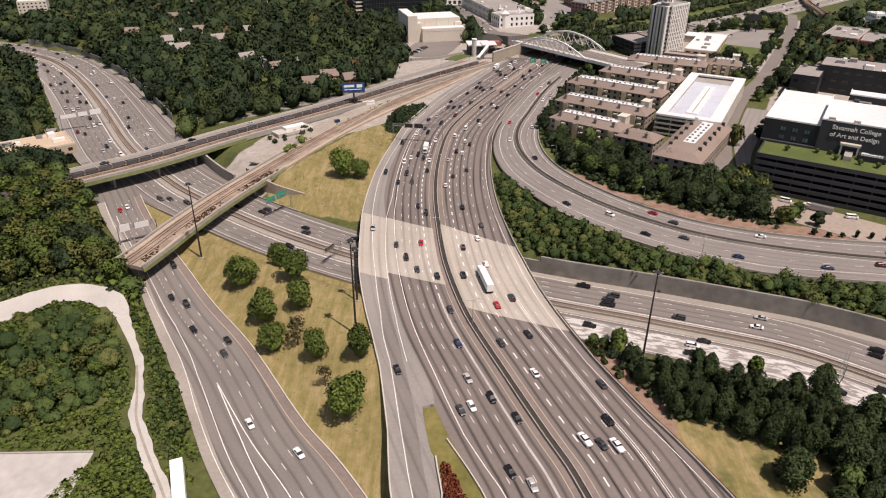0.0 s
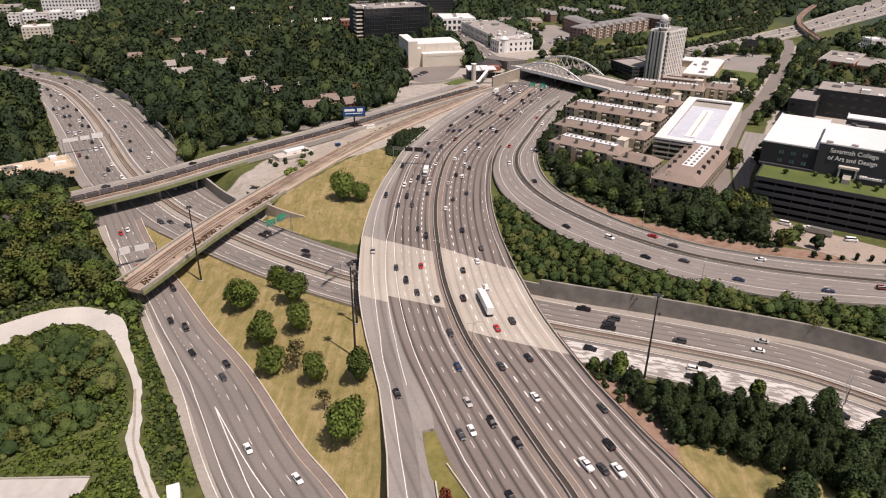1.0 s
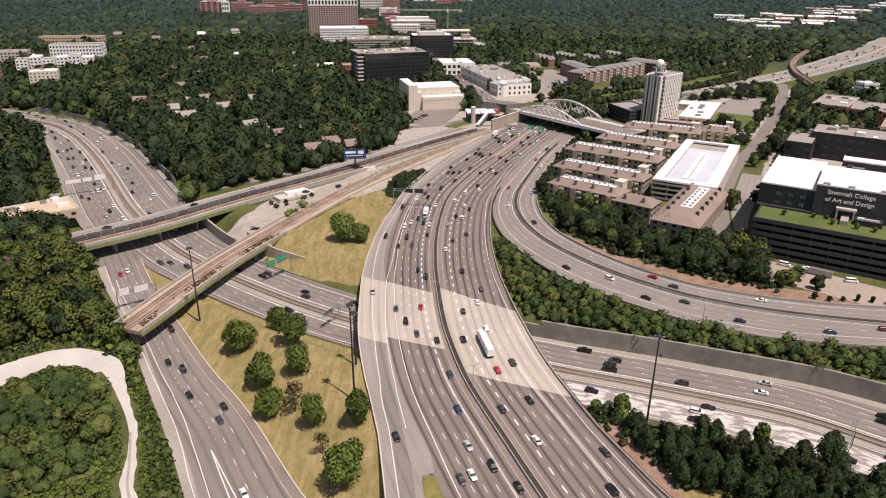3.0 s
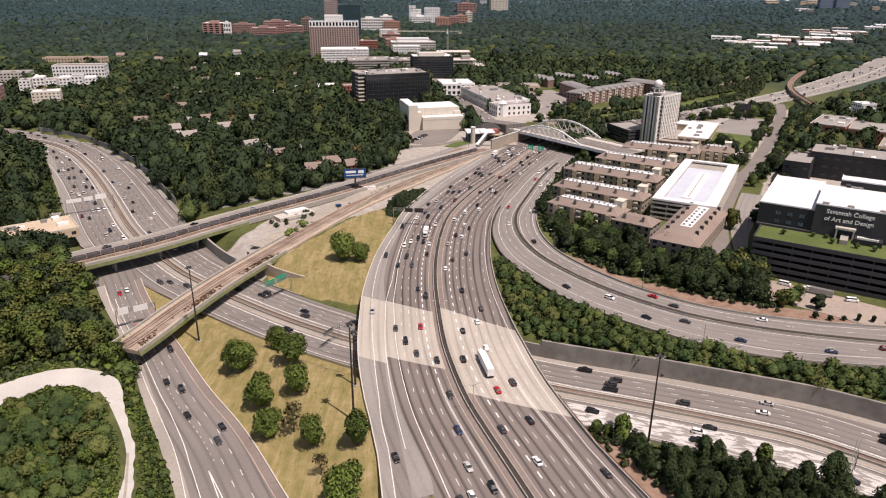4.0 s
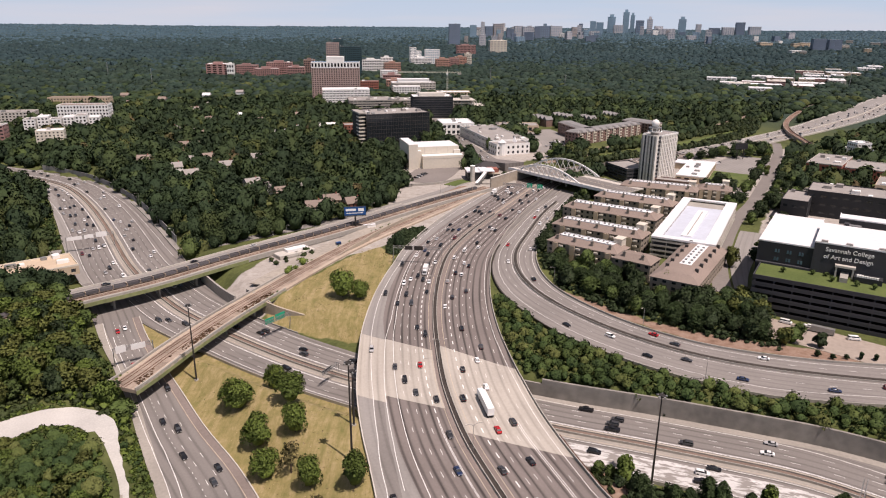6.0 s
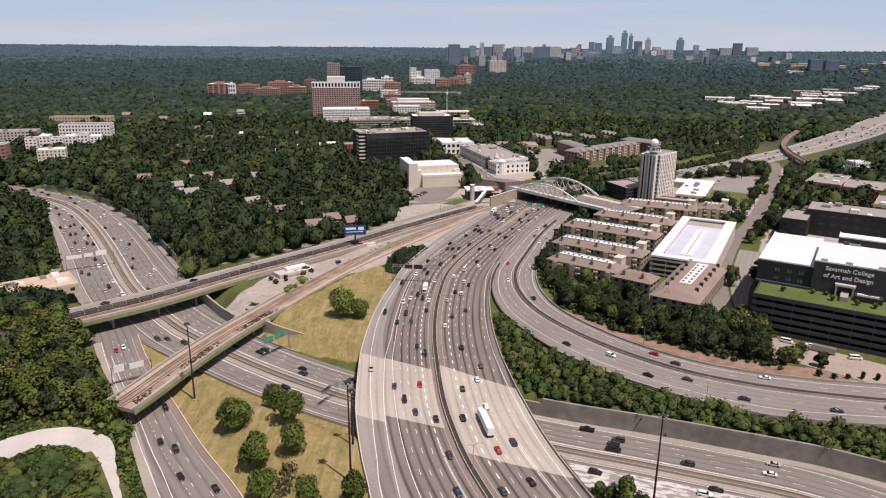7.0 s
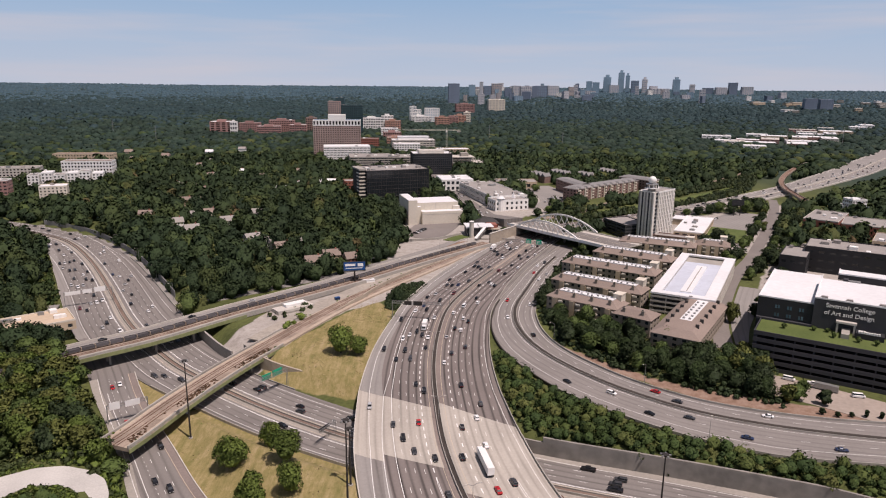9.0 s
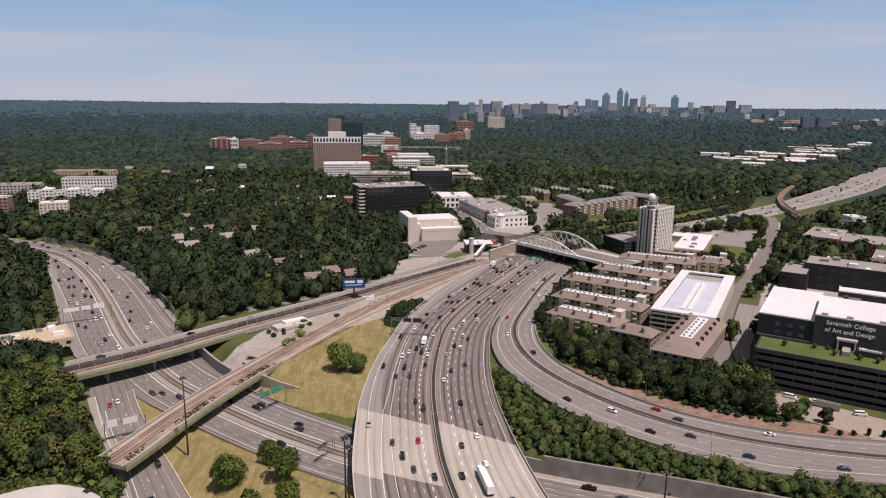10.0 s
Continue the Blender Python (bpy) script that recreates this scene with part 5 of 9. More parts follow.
def hip_roof(root, w, d, h, rise, run, material, over=0.6, name="roof", top=None, x0=0.0, y0=0.0):
    """A hipped roof with a flat or ridged top."""
    a, b = w / 2 + over, d / 2 + over
    ta, tb = max(0.15, a - run), max(0.15, b - run)
    V = [(-a, -b, h), (a, -b, h), (a, b, h), (-a, b, h), (-ta, -tb, h + rise), (ta, -tb, h + rise), (ta, tb, h + rise), (-ta, tb, h + rise),
         (-a, -b, h - 0.25), (a, -b, h - 0.25), (a, b, h - 0.25), (-a, b, h - 0.25)]
    V = [(x + x0, y + y0, z) for x, y, z in V]
    F = [(0, 1, 5, 4), (1, 2, 6, 5), (2, 3, 7, 6), (3, 0, 4, 7), (4, 5, 6, 7), (8, 11, 10, 9), (8, 9, 1, 0), (9, 10, 2, 1), (10, 11, 3, 2), (11, 8, 0, 3)]
    link(name, raw(name, V, F, material), None, root)


def apartment(x, y, w, d, rot, h=10.5, well=True, chimneys=5, seed=0, label="brown-roofed taupe apartment wing with chimneys", flip=False):
    root = thing("apartment_wing", x, y, Z_LAND, rot, label, "apartment house", "apartment wings")
    foot(x, y, w, d, rot, 2.0)
    B, seats = wall_grid(w, d, h, 3, max(3, int(w / 4.2)), max(2, int(d / 4.5)), 0.42, 0.5)
    B.put("wall", M["siding"], root)
    put_windows(root, seats, M["glass"], (0, 90, 270))
    hip_roof(root, w, d, h, 2.9, 5.6, M["shingle"])
    if well:
        W = Boxes()
        ww, dd = w - 11.5, max(3.0, d - 11.0)
        W.add(-ww / 2, -dd / 2, h + 2.85, ww / 2, dd / 2, h + 3.0)
        for sx in (-1, 1):
            W.add(sx * ww / 2 - 0.2, -dd / 2, h + 3.0, sx * ww / 2 + 0.2, dd / 2, h + 3.5)
        for sy in (-1, 1):
            W.add(-ww / 2 - 0.2, sy * dd / 2 - 0.2, h + 3.0, ww / 2 + 0.2, sy * dd / 2 + 0.2, h + 3.55)
        W.put("roof_well", M["white_roof"], root, "white flat roof strip")
        r = random.Random(seed)
        for k in range(int(ww / 3.2)):
            U = Boxes().add(-0.5, -0.5, 0, 0.5, 0.5, 0.8).add(-0.35, -0.35, 0.8, 0.35, 0.35, 0.95)
            u = U.put("condenser", M["steel"], root)
            u.location = (-ww / 2 + 1.5 + k * 3.2 + r.uniform(-0.3, 0.3), r.uniform(-dd / 4, dd / 4), h + 3.0)
    if well:
        # cream stair tower and gabled bays
        Boxes().add(w / 2 - 7.5, d / 2 - 6, 0, w / 2 - 2.5, d / 2 + 0.6, h + 5.6).add(w / 2 - 7.8, d / 2 - 6.3, h + 5.6, w / 2 - 2.2, d / 2 + 0.9, h + 6.0).put("stair_tower", M["cream"], root)
        for k in range(4):
            bx = -w / 2 + w * (k + 0.5) / 4
            Boxes().add(bx - 1.6, -d / 2 - 1.1, 0, bx + 1.6, -d / 2 + 0.4, h - 0.3).put("bay", M["tan"], root)
            for q in range(3):
                Boxes().add(bx + 2.4, -d / 2 - 1.2, q * h / 3 + 1.2, bx + 5.2, -d / 2, q * h / 3 + 2.2).put("balcony", M["cream"], root)
    for k in range(chimneys):
        cx = -w / 2 + w * (k + 0.5) / chimneys
        C = Boxes().add(cx - 0.8, -d / 2 + 1.7, h + 0.2, cx + 0.8, -d / 2 + 2.9, h + 3.9).add(cx - 0.95, -d / 2 + 1.55, h + 3.9, cx + 0.95, -d / 2 + 3.05, h + 4.15)
        c = C.put("chimney", M["siding"], root)
        part_cap = Boxes().add(cx - 0.45, -d / 2 + 2.0, h + 4.15, cx + 0.45, -d / 2 + 2.6, h + 4.5)
        part_cap.put("chimney_pot", M["siding_dark"], c)
    return root


apartment(88, 397, 46, 17, -37, chimneys=4, seed=1)
apartment(111, 371, 22, 15, -37, well=False, chimneys=2, seed=2, label="brown-roofed taupe apartment end block with chimneys")
apartment(103, 431, 61, 17, -34, chimneys=5, seed=3)
apartment(121, 475, 68, 18, -33, chimneys=5, seed=4)
apartment(147, 510, 60, 17, -33, chimneys=4, seed=5)
apartment(178, 552, 60, 17, -24, chimneys=4, seed=6)
apartment(222, 548, 26, 16, -22, chimneys=2, seed=7)
near_house = apartment(141, 367, 25, 70, -33, h=9.5, well=False, chimneys=0, seed=8, label="long brown-roofed apartment wing with a white skylight strip")
W = Boxes().add(-3.2, -14, 12.15, 3.2, 27, 12.5)
W.put("roof_well", M["white_roof"], near_house, "white flat roof strip")
for k in range(7):
    for sx in (-1.6, 1.6):
        Boxes().add(sx - 0.6, -12 + k * 5.4, 12.5, sx + 0.6, -10.6 + k * 5.4, 13.2).put("condenser", M["steel"], near_house)
for k in range(6):
    for sx in (-7.5, 8.2):
        Boxes().add(sx - 0.9, -22 + k * 10 - 0.6, 10, sx + 0.9, -22 + k * 10 + 0.6, 13.8).put("chimney", M["siding_dark"], near_house)

# parking deck with a white rim and a pale sunk ramp
deck = thing("parking_deck", 172, 446, Z_LAND, -28, "white-rimmed parking deck with pale sloping top level", "parking garage")
foot(172, 446, 38, 115, -28, 2)
B = Boxes()
w, d, h = 38.0, 114.0, 13.0
for k in range(4):
    B.add(-w / 2, -d / 2, k * 3.1 + 1.0, w / 2, d / 2, k * 3.1 + 2.0)
B.put("floor_slab", M["concrete"], deck)
C = Boxes()
for sx in (-1, 1):
    for k in range(15):
        C.add(sx * (w / 2 - 0.6) - 0.3, -d / 2 + 0.6 + k * 8 - 0.3, 0, sx * (w / 2 - 0.6) + 0.3, -d / 2 + 0.6 + k * 8 + 0.3, h - 0.1)
for k in range(5):
    C.add(-w / 2 + 0.6 + k * 9 - 0.3, -d / 2 + 0.3, 0, -w / 2 + 0.6 + k * 9 + 0.3, -d / 2 + 0.9, h - 0.1)
C.put("columns", M["concrete_light"], deck)
Boxes().add(-w / 2 + 2, -d / 2 + 2, 0, w / 2 - 2, d / 2 - 2, h - 3).put("inner_core", M["siding_dark"], deck)
Rm = Boxes().add(-w / 2, -d / 2, h - 0.6, -w / 2 + 6, d / 2, h + 0.5).add(w / 2 - 7, -d / 2, h - 0.6, w / 2, d / 2, h + 0.5)
Rm.add(-w / 2 + 6, d / 2 - 4, h - 0.6, w / 2 - 7, d / 2, h + 0.5).add(-w / 2 + 6, -d / 2, h - 0.6, w / 2 - 7, -d / 2 + 6, h + 0.5)
Rm.put("rim_roof", M["white_roof"], deck, "white flat rim roof")
sunk = [(-d / 2 + 6, h - 1.0), (d / 2 - 18, h - 1.6), (d / 2 - 18, h - 2.6), (-d / 2 + 6, h - 2.6)]
Boxes().prism(sunk, -w / 2 + 6, w / 2 - 7).put("top_level", M["deck_grey"], deck, "pale worn concrete top level")
Boxes().add(-w / 2 + 6, d / 2 - 18, h - 3.2, w / 2 - 7, d / 2 - 4, h - 2.9).put("lower_level", M["charcoal_hi"], deck)
Boxes().add(-3.6, -d / 2 + 14, h - 1.35, 3.2, d / 2 - 30, h - 0.55).put("ramp_slab", M["white_roof"], deck)
Boxes().add(-0.25, -d / 2 + 16, h - 0.55, 0.25, d / 2 - 34, h - 0.2).put("ramp_wall", M["concrete"], deck)

# college building on a dark parking podium with a roof garden
college = thing("college_building", 155.8, 320.3, Z_LAND, -32, "charcoal college block with white roof over a dark parking podium", "college")
foot(242, 318, 152, 100, -32, 1)
PZ = 18.3
for k in range(6):
    fl = Boxes().add(-1, 0.45, k * 3.55 + 0.4, 150, 22, k * 3.55 + 0.75).put("podium_floor", M["charcoal"], college)
    Boxes().add(-1, 0, k * 3.55 + 0.1, 150, 0.45, k * 3.55 + 2.15).put("parapet", M["charcoal_hi"], fl)
    Boxes().add(-1, 0.45, k * 3.55 + 0.75, -0.55, 22, k * 3.55 + 2.15).put("parapet", M["charcoal_hi"], fl)
cm = Boxes().add(0, 0.6, 0, 0.7, 1.3, PZ).mesh("podium_column", M["charcoal_hi"])
for k in range(18):
    link("podium_column", cm, None, college).location = (k * 8.6, 0, 0)
Boxes().add(0.5, 12, 0, 149, 23, PZ - 0.2).put("podium_core", M["charcoal"], college)
Boxes().add(-1, 0.45, PZ + 0.17, 150, 25, PZ + 0.5).put("roof_garden", M["lawn"], college, "green lawn on the podium")
for (u0, u1, n0, n1, top, m) in ((-3.5, 22.4, 25, 88, 30.5, "charcoal"), (22.4, 150, 24, 66, 34.2, "charcoal_hi"), (22.4, 150, 66.05, 80, 30.9, "charcoal"), (30, 150, 80.05, 92, 34.6, "charcoal")):
    Boxes().add(u0, n0, 0, u1, n1, top).put("wall", M[m], college)
    root = new("roof")
    root.parent = college
    E = Boxes().add(u0 + 0.4, n0 + 0.4, top - 0.3, u1 - 0.4, n1 - 0.4, top + 0.25)
    E.add(u0 - 0.05, n0 - 0.05, top, u1 + 0.05, n0 + 0.4, top + 0.7).add(u0 - 0.05, n0 + 0.4, top, u0 + 0.4, n1, top + 0.7).add(u1 - 0.4, n0 + 0.4, top, u1 + 0.05, n1, top + 0.7)
    E.put("membrane", M["white_roof"], root, "white membrane roof")
pane = Boxes().add(-0.45, -0.06, -0.9, 0.45, 0.06, 0.9).mesh("window", M["glass_blue"])
fr = Boxes().add(-0.5, -0.03, -0.98, 0.5, 0.03, 0.98).mesh("window_frame", M["charcoal_hi"])
for row in range(2):
    for k in range(3):
        for q in (-0.65, 0.65):
            o = link("window", fr, None, college)
            o.location = (6 + k * 5.6 + q, 24.97, 22 + row * 4.4)
            p = link("pane", pane, None, o)
            p.location = (0, -0.04, 0)
Boxes().add(-3.5, 23.2, PZ + 0.5, 22.4, 24.98, PZ + 1.6).put("low_wall", M["charcoal_hi"], college)
# entrance canopy
E = Boxes().add(33, 21.2, PZ + 5.6, 42, 24, PZ + 6.6).add(33.4, 21.4, PZ + 0.5, 34.2, 22.2, PZ + 5.6).add(40.8, 21.4, PZ + 0.5, 41.6, 22.2, PZ + 5.6)
E.put("entrance_canopy", M["concrete_light"], college)
Boxes().add(36, 14, PZ + 0.5, 39.5, 24, PZ + 2.8).put("entrance_stair", M["concrete"], college)
Boxes().add(42, 18, PZ + 0.5, 54, 24, PZ + 3.2).put("side_terrace", M["charcoal"], college)
r = random.Random(5)
for k in range(12):
    Boxes().add(0, 0, 0, 0.9, 0.9, 0.9).put("terrace_box", M["white"], college).location = (43 + (k % 9) * 1.05, 18.4 + (k // 9) * 1.2, PZ + 3.2)
roof_n = new("rooftop_plant")
roof_n.parent = college
for k in range(22):
    a, b, c = r.uniform(2, 7), r.uniform(2, 5), r.uniform(1, 3)
    u, v = r.uniform(30, 120), r.uniform(67, 74)
    Boxes().add(u, v, 31.1, u + a, v + b, 31.1 + c).put("rooftop_unit", M[r.choice(["steel", "roof_grey", "charcoal_hi", "white"])], roof_n)
for u in (25, 36, 50, 64, 80):
    Boxes().add(u, 26, 34.4, u + 3, 27.6, 35.3).put("skylight", M["roof_grey"], roof_n)


def lettering(text, size, x, y, z, parent, material, depth=0.12):
    cu = bpy.data.curves.new("lettering", "FONT")
    cu.body, cu.size, cu.extrude, cu.offset = text, size, depth, 0.035
    tmp = new("lettering", cu)
    bpy.context.view_layer.update()
    me = bpy.data.meshes.new_from_object(tmp.evaluated_get(bpy.context.evaluated_depsgraph_get()))
    bpy.data.objects.remove(tmp)
    me.name = "lettering"
    me.materials.clear()
    ob = link("lettering", me, material, parent, "white raised lettering")
    ob.matrix_local = pose(x, y, z, 90, 0, 0)


lettering("Savannah College", 3.0, 27.6, 23.85, 30.6, college, M["white"])
lettering("of Art and Design", 3.0, 27.2, 23.85, 26.9, college, M["white"])

# white tower with a roof sign and a ball
tower = thing("hotel_tower", 196, 620, Z_LAND, 44, "white slab tower with a ball and sign on its roof", "tower")
foot(196, 620, 36, 30, 44)
B, seats = wall_grid(30, 18, 43.5, 12, 10, 3, 0.42, 0.84, 0.8)
tagged(B.put("wall", M["tower_white"], tower), kind="stuff")
put_windows(tower, seats, M["glass"], (0, 270))
roof_slab(tower, 30, 18, 43.5, M["roof_grey"], 1.2, M["white"])
S = Boxes().add(-21, -8, 0, -15.2, 7, 44.5)
S.put("stair_tower", M["tower_white"], tower)
for k in range(5):
    Boxes().add(-21.25, -7 + k * 3.1, 0, -21, -5.6 + k * 3.1, 44).put("fin", M["charcoal_hi" if k % 2 else "concrete"], tower)
for k in range(12):
    Boxes().add(-17.5, -8.6, 2 + k * 3.6, -15.0, -7.98, 4.2 + k * 3.6).put("balcony", M["charcoal_hi"], tower)
Sg = Boxes().cone(-15, -2, 43.5, 50.5, 3.4, 3.4, 14)
Sg.put("sign_drum", M["roof_grey"], tower)
Boxes().cone(-15, -2, 50.5, 51.1, 5.6, 5.6, 20).put("sign_ring", M["steel"], tower)
Boxes().cone(-15, -2, 47.2, 47.8, 6.4, 6.4, 20).put("sign_ring", M["white"], tower)
for k in range(8):
    a = 2 * math.pi * k / 8
    Boxes().bar((-15 + 5.2 * math.cos(a), -2 + 5.2 * math.sin(a), 47.5), (-15 + 5.2 * math.cos(a), -2 + 5.2 * math.sin(a), 50.8), 1.7, 0.5).put("sign_letter_bar", M["white" if k % 3 else "charcoal_hi"], tower)
bm = bmesh.new()
bmesh.ops.create_uvsphere(bm, u_segments=18, v_segments=10, radius=3.5, matrix=Matrix.Translation((-15, -2, 54.5)))
part("ball", bm, M["white"], tower, "white lattice ball").data.shade_smooth()
low = block("hotel_annex", "low dark brick annex beside the white tower", 206, 596, Z_LAND, 34, 12, 6, -28, "brick_dark", "roof_grey", 2, 6, 2, units=2)
block("garage_annex", "dark open parking garage beside the tower", 172, 632, Z_LAND, 26, 36, 12, 20, "charcoal_hi", "roof_grey", 4, 4, 5, 0.9, 0.5, panes=False, units=0)
show = block("white_showroom", "low L-shaped white-roofed showroom with brick front", 243, 648, Z_LAND, 26, 84, 6.2, -27, "tan", "white_roof", 1, 4, 9, panes=False, units=5, edge="white")
Boxes().add(-24, 22, 0, -13.2, 41, 5.6).put("wing", M["tan"], show)
Boxes().add(-24.4, 21.6, 5.6, -13.0, 41.4, 6.3).put("wing_roof", M["white_roof"], show)

# buildings behind the college
block("dark_studio", "dark clad studio block with white window band", 310, 504, Z_LAND, 60, 34, 19, -33, "charcoal", "roof_grey", 3, 8, 4, 0.5, 0.25, units=6, turns=(0,))
block("dark_studio", "dark clad studio annex", 268, 504, Z_LAND, 18, 36, 15, -33, "charcoal", "roof_grey", 2, 3, 5, 0.5, 0.25, units=1)
block("brick_school", "red brick block with a pale flat roof", 377, 662, Z_LAND, 30, 60, 13, -38, "brick", "roof_grey", 2, 5, 8, 0.4, 0.4, units=5, margin=11, edge="concrete_light", panes=False)
block("brick_school", "red brick block with tan pilasters", 402, 636, Z_LAND, 40, 46, 12, -34, "brick", "roof_grey", 2, 8, 6, 0.4, 0.5, units=3, margin=11, edge="concrete_light", panes=False)
block("pale_hall", "pale flat-roofed hall behind the college", 388, 560, Z_LAND, 44, 44, 12, -36, "tan", "roof_grey", 2, 6, 6, units=4, panes=False)
block("white_shed", "small white metal shed", 452, 742, Z_LAND, 26, 14, 10, -20, "white", "white_roof", 1, 3, 2, 0.3, 0.2, panes=False, units=0)

# white stepped playhouse
play = thing("playhouse", -13, 688, Z_LAND, 16, "white windowless stepped playhouse", "theatre")
foot(-13, 688, 56, 46, 16)
for (x0, x1, y0, y1, top) in ((-28, -19, -20, 22, 24.5), (-19, 26, -10, 22, 20), (-14, 28, -20, -10, 12.5), (-19, -14, -16, -10, 17), (20, 27, -12, -9, 16)):
    Boxes().add(x0, y0, 0, x1, y1, top).put("wall", M["cream"], play)
    P = Boxes().add(x0 + 0.3, y0 + 0.3, top - 0.1, x1 - 0.3, y1 - 0.3, top + 0.2)
    P.put("roof", M["white_roof"], play)
for x in (-10, 2, 14):
    Boxes().add(x, -10.2, 13, x + 0.3, -10, 19.5).put("pilaster", M["concrete_light"], play)
Boxes().add(-14, -20.15, 9.8, 28, -20, 10.3).put("ledge", M["concrete_light"], play)

# black glass office with a white balcony core
off = block("black_office", "black glass office block with white balcony bands", -62, 812, Z_LAND, 76, 50, 38, 22, "siding_dark", "roof_grey", 9, 26, 16, 0.93, 0.92, panes=False, units=14, edge="charcoal_hi")
for k in range(9):
    Boxes().add(-46, -22, 2 + k * 4.1, -38.2, -10, 3.4 + k * 4.1).put("balcony_band", M["cream"], off)
Boxes().add(-45, -21, 0, -38.3, 10, 40).put("core", M["siding_dark"], off)
Boxes().add(-46, -22.5, 39, -38, 11, 40.5).put("core_roof", M["concrete"], off)

# shops along the street
shop = block("shop_row", "white two-storey shop row with grey roof", 58, 826, Z_LAND, 44, 116, 12, 17, "white", "roof_grey", 2, 10, 26, 0.5, 0.5, units=14, edge="white")
rot_x = thing("corner_shop", 72, 757, Z_LAND, 20, "white corner shop with a small round tower", "shop")
B, seats = wall_grid(40, 22, 11, 2, 7, 4, 0.4, 0.5)
B.put("wall", M["white"], rot_x)
put_windows(rot_x, seats, M["glass"], (0, 90, 270))
foot(72, 757, 40, 22, 20)
roof_slab(rot_x, 40, 22, 11, M["roof_grey"], 1.2, M["white"])
Boxes().cone(-13, -9, 0, 14, 4.2, 4.2, 10).put("turret", M["white"], rot_x)
Boxes().cone(-13, -9, 14, 17.2, 5.0, 0.3, 10).put("turret_roof", M["white_roof"], rot_x)
Boxes().cone(9, 5, 11, 17.5, 3.0, 0.3, 4).put("pyramid_roof", M["white_roof"], rot_x)
block("shop_row", "white corner shop block", 14, 905, Z_LAND, 42, 44, 14, 10, "white", "white_roof", 2, 7, 7, units=4, edge="white")
block("shop_hall", "low brown-roofed shop hall", 95, 925, Z_LAND, 60, 30, 8, 0, "tan", "roof_grey", 1, 8, 4, panes=False, units=5)
# brick flats beyond
for (x, y, w2, d2, rt, n) in ((200, 857, 126, 20, 40, 10), (168, 868, 20, 76, 14, 2), (262, 914, 20, 50, 40, 2)):
    b = block("brick_flats", "brick and grey apartment block with pale balconies", x, y, Z_LAND, w2, d2, 14, rt, "brick_dark", "roof_grey", 4, max(5, int(w2 / 4.5)), max(4, int(d2 / 4.5)), 0.4, 0.55, panes=False, units=0)
    for k in range(n):
        u = -w2 / 2 + (k + 0.5) * w2 / n
        for q in range(4):
            Boxes().add(u - 1.7, -d2 / 2 - 1.3, 1.6 + q * 3.4, u + 1.7, -d2 / 2, 2.9 + q * 3.4).put("balcony", M["cream"], b)
        Boxes().add(u - 3.2, -d2 / 2 - 0.7, 0, u - 2.0, -d2 / 2, 15.2).put("bay", M["cream"], b)
        if w2 > 50:
            Boxes().prism([(-2.6, 14), (2.6, 14), (0, 16.8)], -3.4, 3.4).put("dormer", M["shingle_grey"], b).matrix_local = pose(u, -d2 / 2 + 3.0, 0.3, 0, 0, 90)
    hip_roof(b, w2, d2, 14.4, 2.6, 5, M["shingle_grey"], 0.5, "hip_roof")
# rows of gabled town houses behind them
for x, y, n, rt in ((139, 968, 4, 125), (172, 990, 4, 125), (205, 975, 3, 125), (245, 1012, 4, 120)):
    for k in range(n):
        c, q = math.cos(radians(rt)), math.sin(radians(rt))
        xx, yy = x - c * 8.5 * (k - n / 2), y - q * 8.5 * (k - n / 2)
        root = thing("town_house", xx, yy, float(land([xx], [yy])[0]), rt, "narrow gabled red brick town house with white trim", "house", "town houses")
        foot(xx, yy, 8, 12, rt, 2.0)
        B, seats = wall_grid(8, 12, 9.5, 3, 2, 3, 0.4, 0.5)
        B.put("wall", M["brick_dark"], root)
        Boxes().prism([(-4.4, 9.4), (4.4, 9.4), (0, 14.0)], -6.4, 6.4).put("roof", M["shingle_grey"], root).matrix_local = pose(0, 0, 0, 0, 0, 90)
        Boxes().prism([(-4.0, 9.5), (4.0, 9.5), (0, 13.6)], -0.15, 0.15).put("gable", M["white"], root).matrix_local = pose(0, -6.5, 0, 0, 0, 90)

# west side
block("beige_flats", "beige six-storey apartment slab in the woods", -441, 766, Z_LAND, 28, 20, 20, 22, "cream", "white_roof", 6, 7, 3, 0.4, 0.45, units=2, margin=8)
low = block("white_canopy_building", "low white flat-roofed building at the wood's edge", -417, 748, Z_LAND, 26, 12, 4.5, 10, "white", "white_roof", 1, 6, 3, panes=False, units=0, margin=4)
block("tan_store", "tan flat-roofed store with roof units", -230, 365, Z_LAND, 36, 25, 5, 38, "tan", "tan", 1, 6, 4, 0.4, 0.4, units=6, edge="cream", margin=3)
pave("parking_lot", "pale worn concrete yard behind the tan store", [(-247, 396), (-258, 420)], 18, M["ramp_concrete"], 0.3)
foot(-252, 408, 20, 32, 25, 2)
for k in range(6):
    c, q = math.cos(radians(20)), math.sin(radians(20))
    u, v = -36 + k * 14.4, (0, 5, -1, 4, -2, 3)[k]
    block("white_condos", "white terraced condominium block with grey recesses", -478 + u * c - v * q, 862 + u * q + v * c, 6, 12.6, 22, (21, 23, 20.5, 22, 24, 21)[k], 20, "white", "white_roof" if k % 2 else "roof_grey", 6, 3, 4, 0.5, 0.5, panes=False, units=1, group="condominiums")
block("white_condos", "white and grey condominium block with hipped roof", -486, 935, 8, 64, 22, 27, 10, "white", "shingle", 6, 16, 4, 0.5, 0.5, panes=False, units=0)
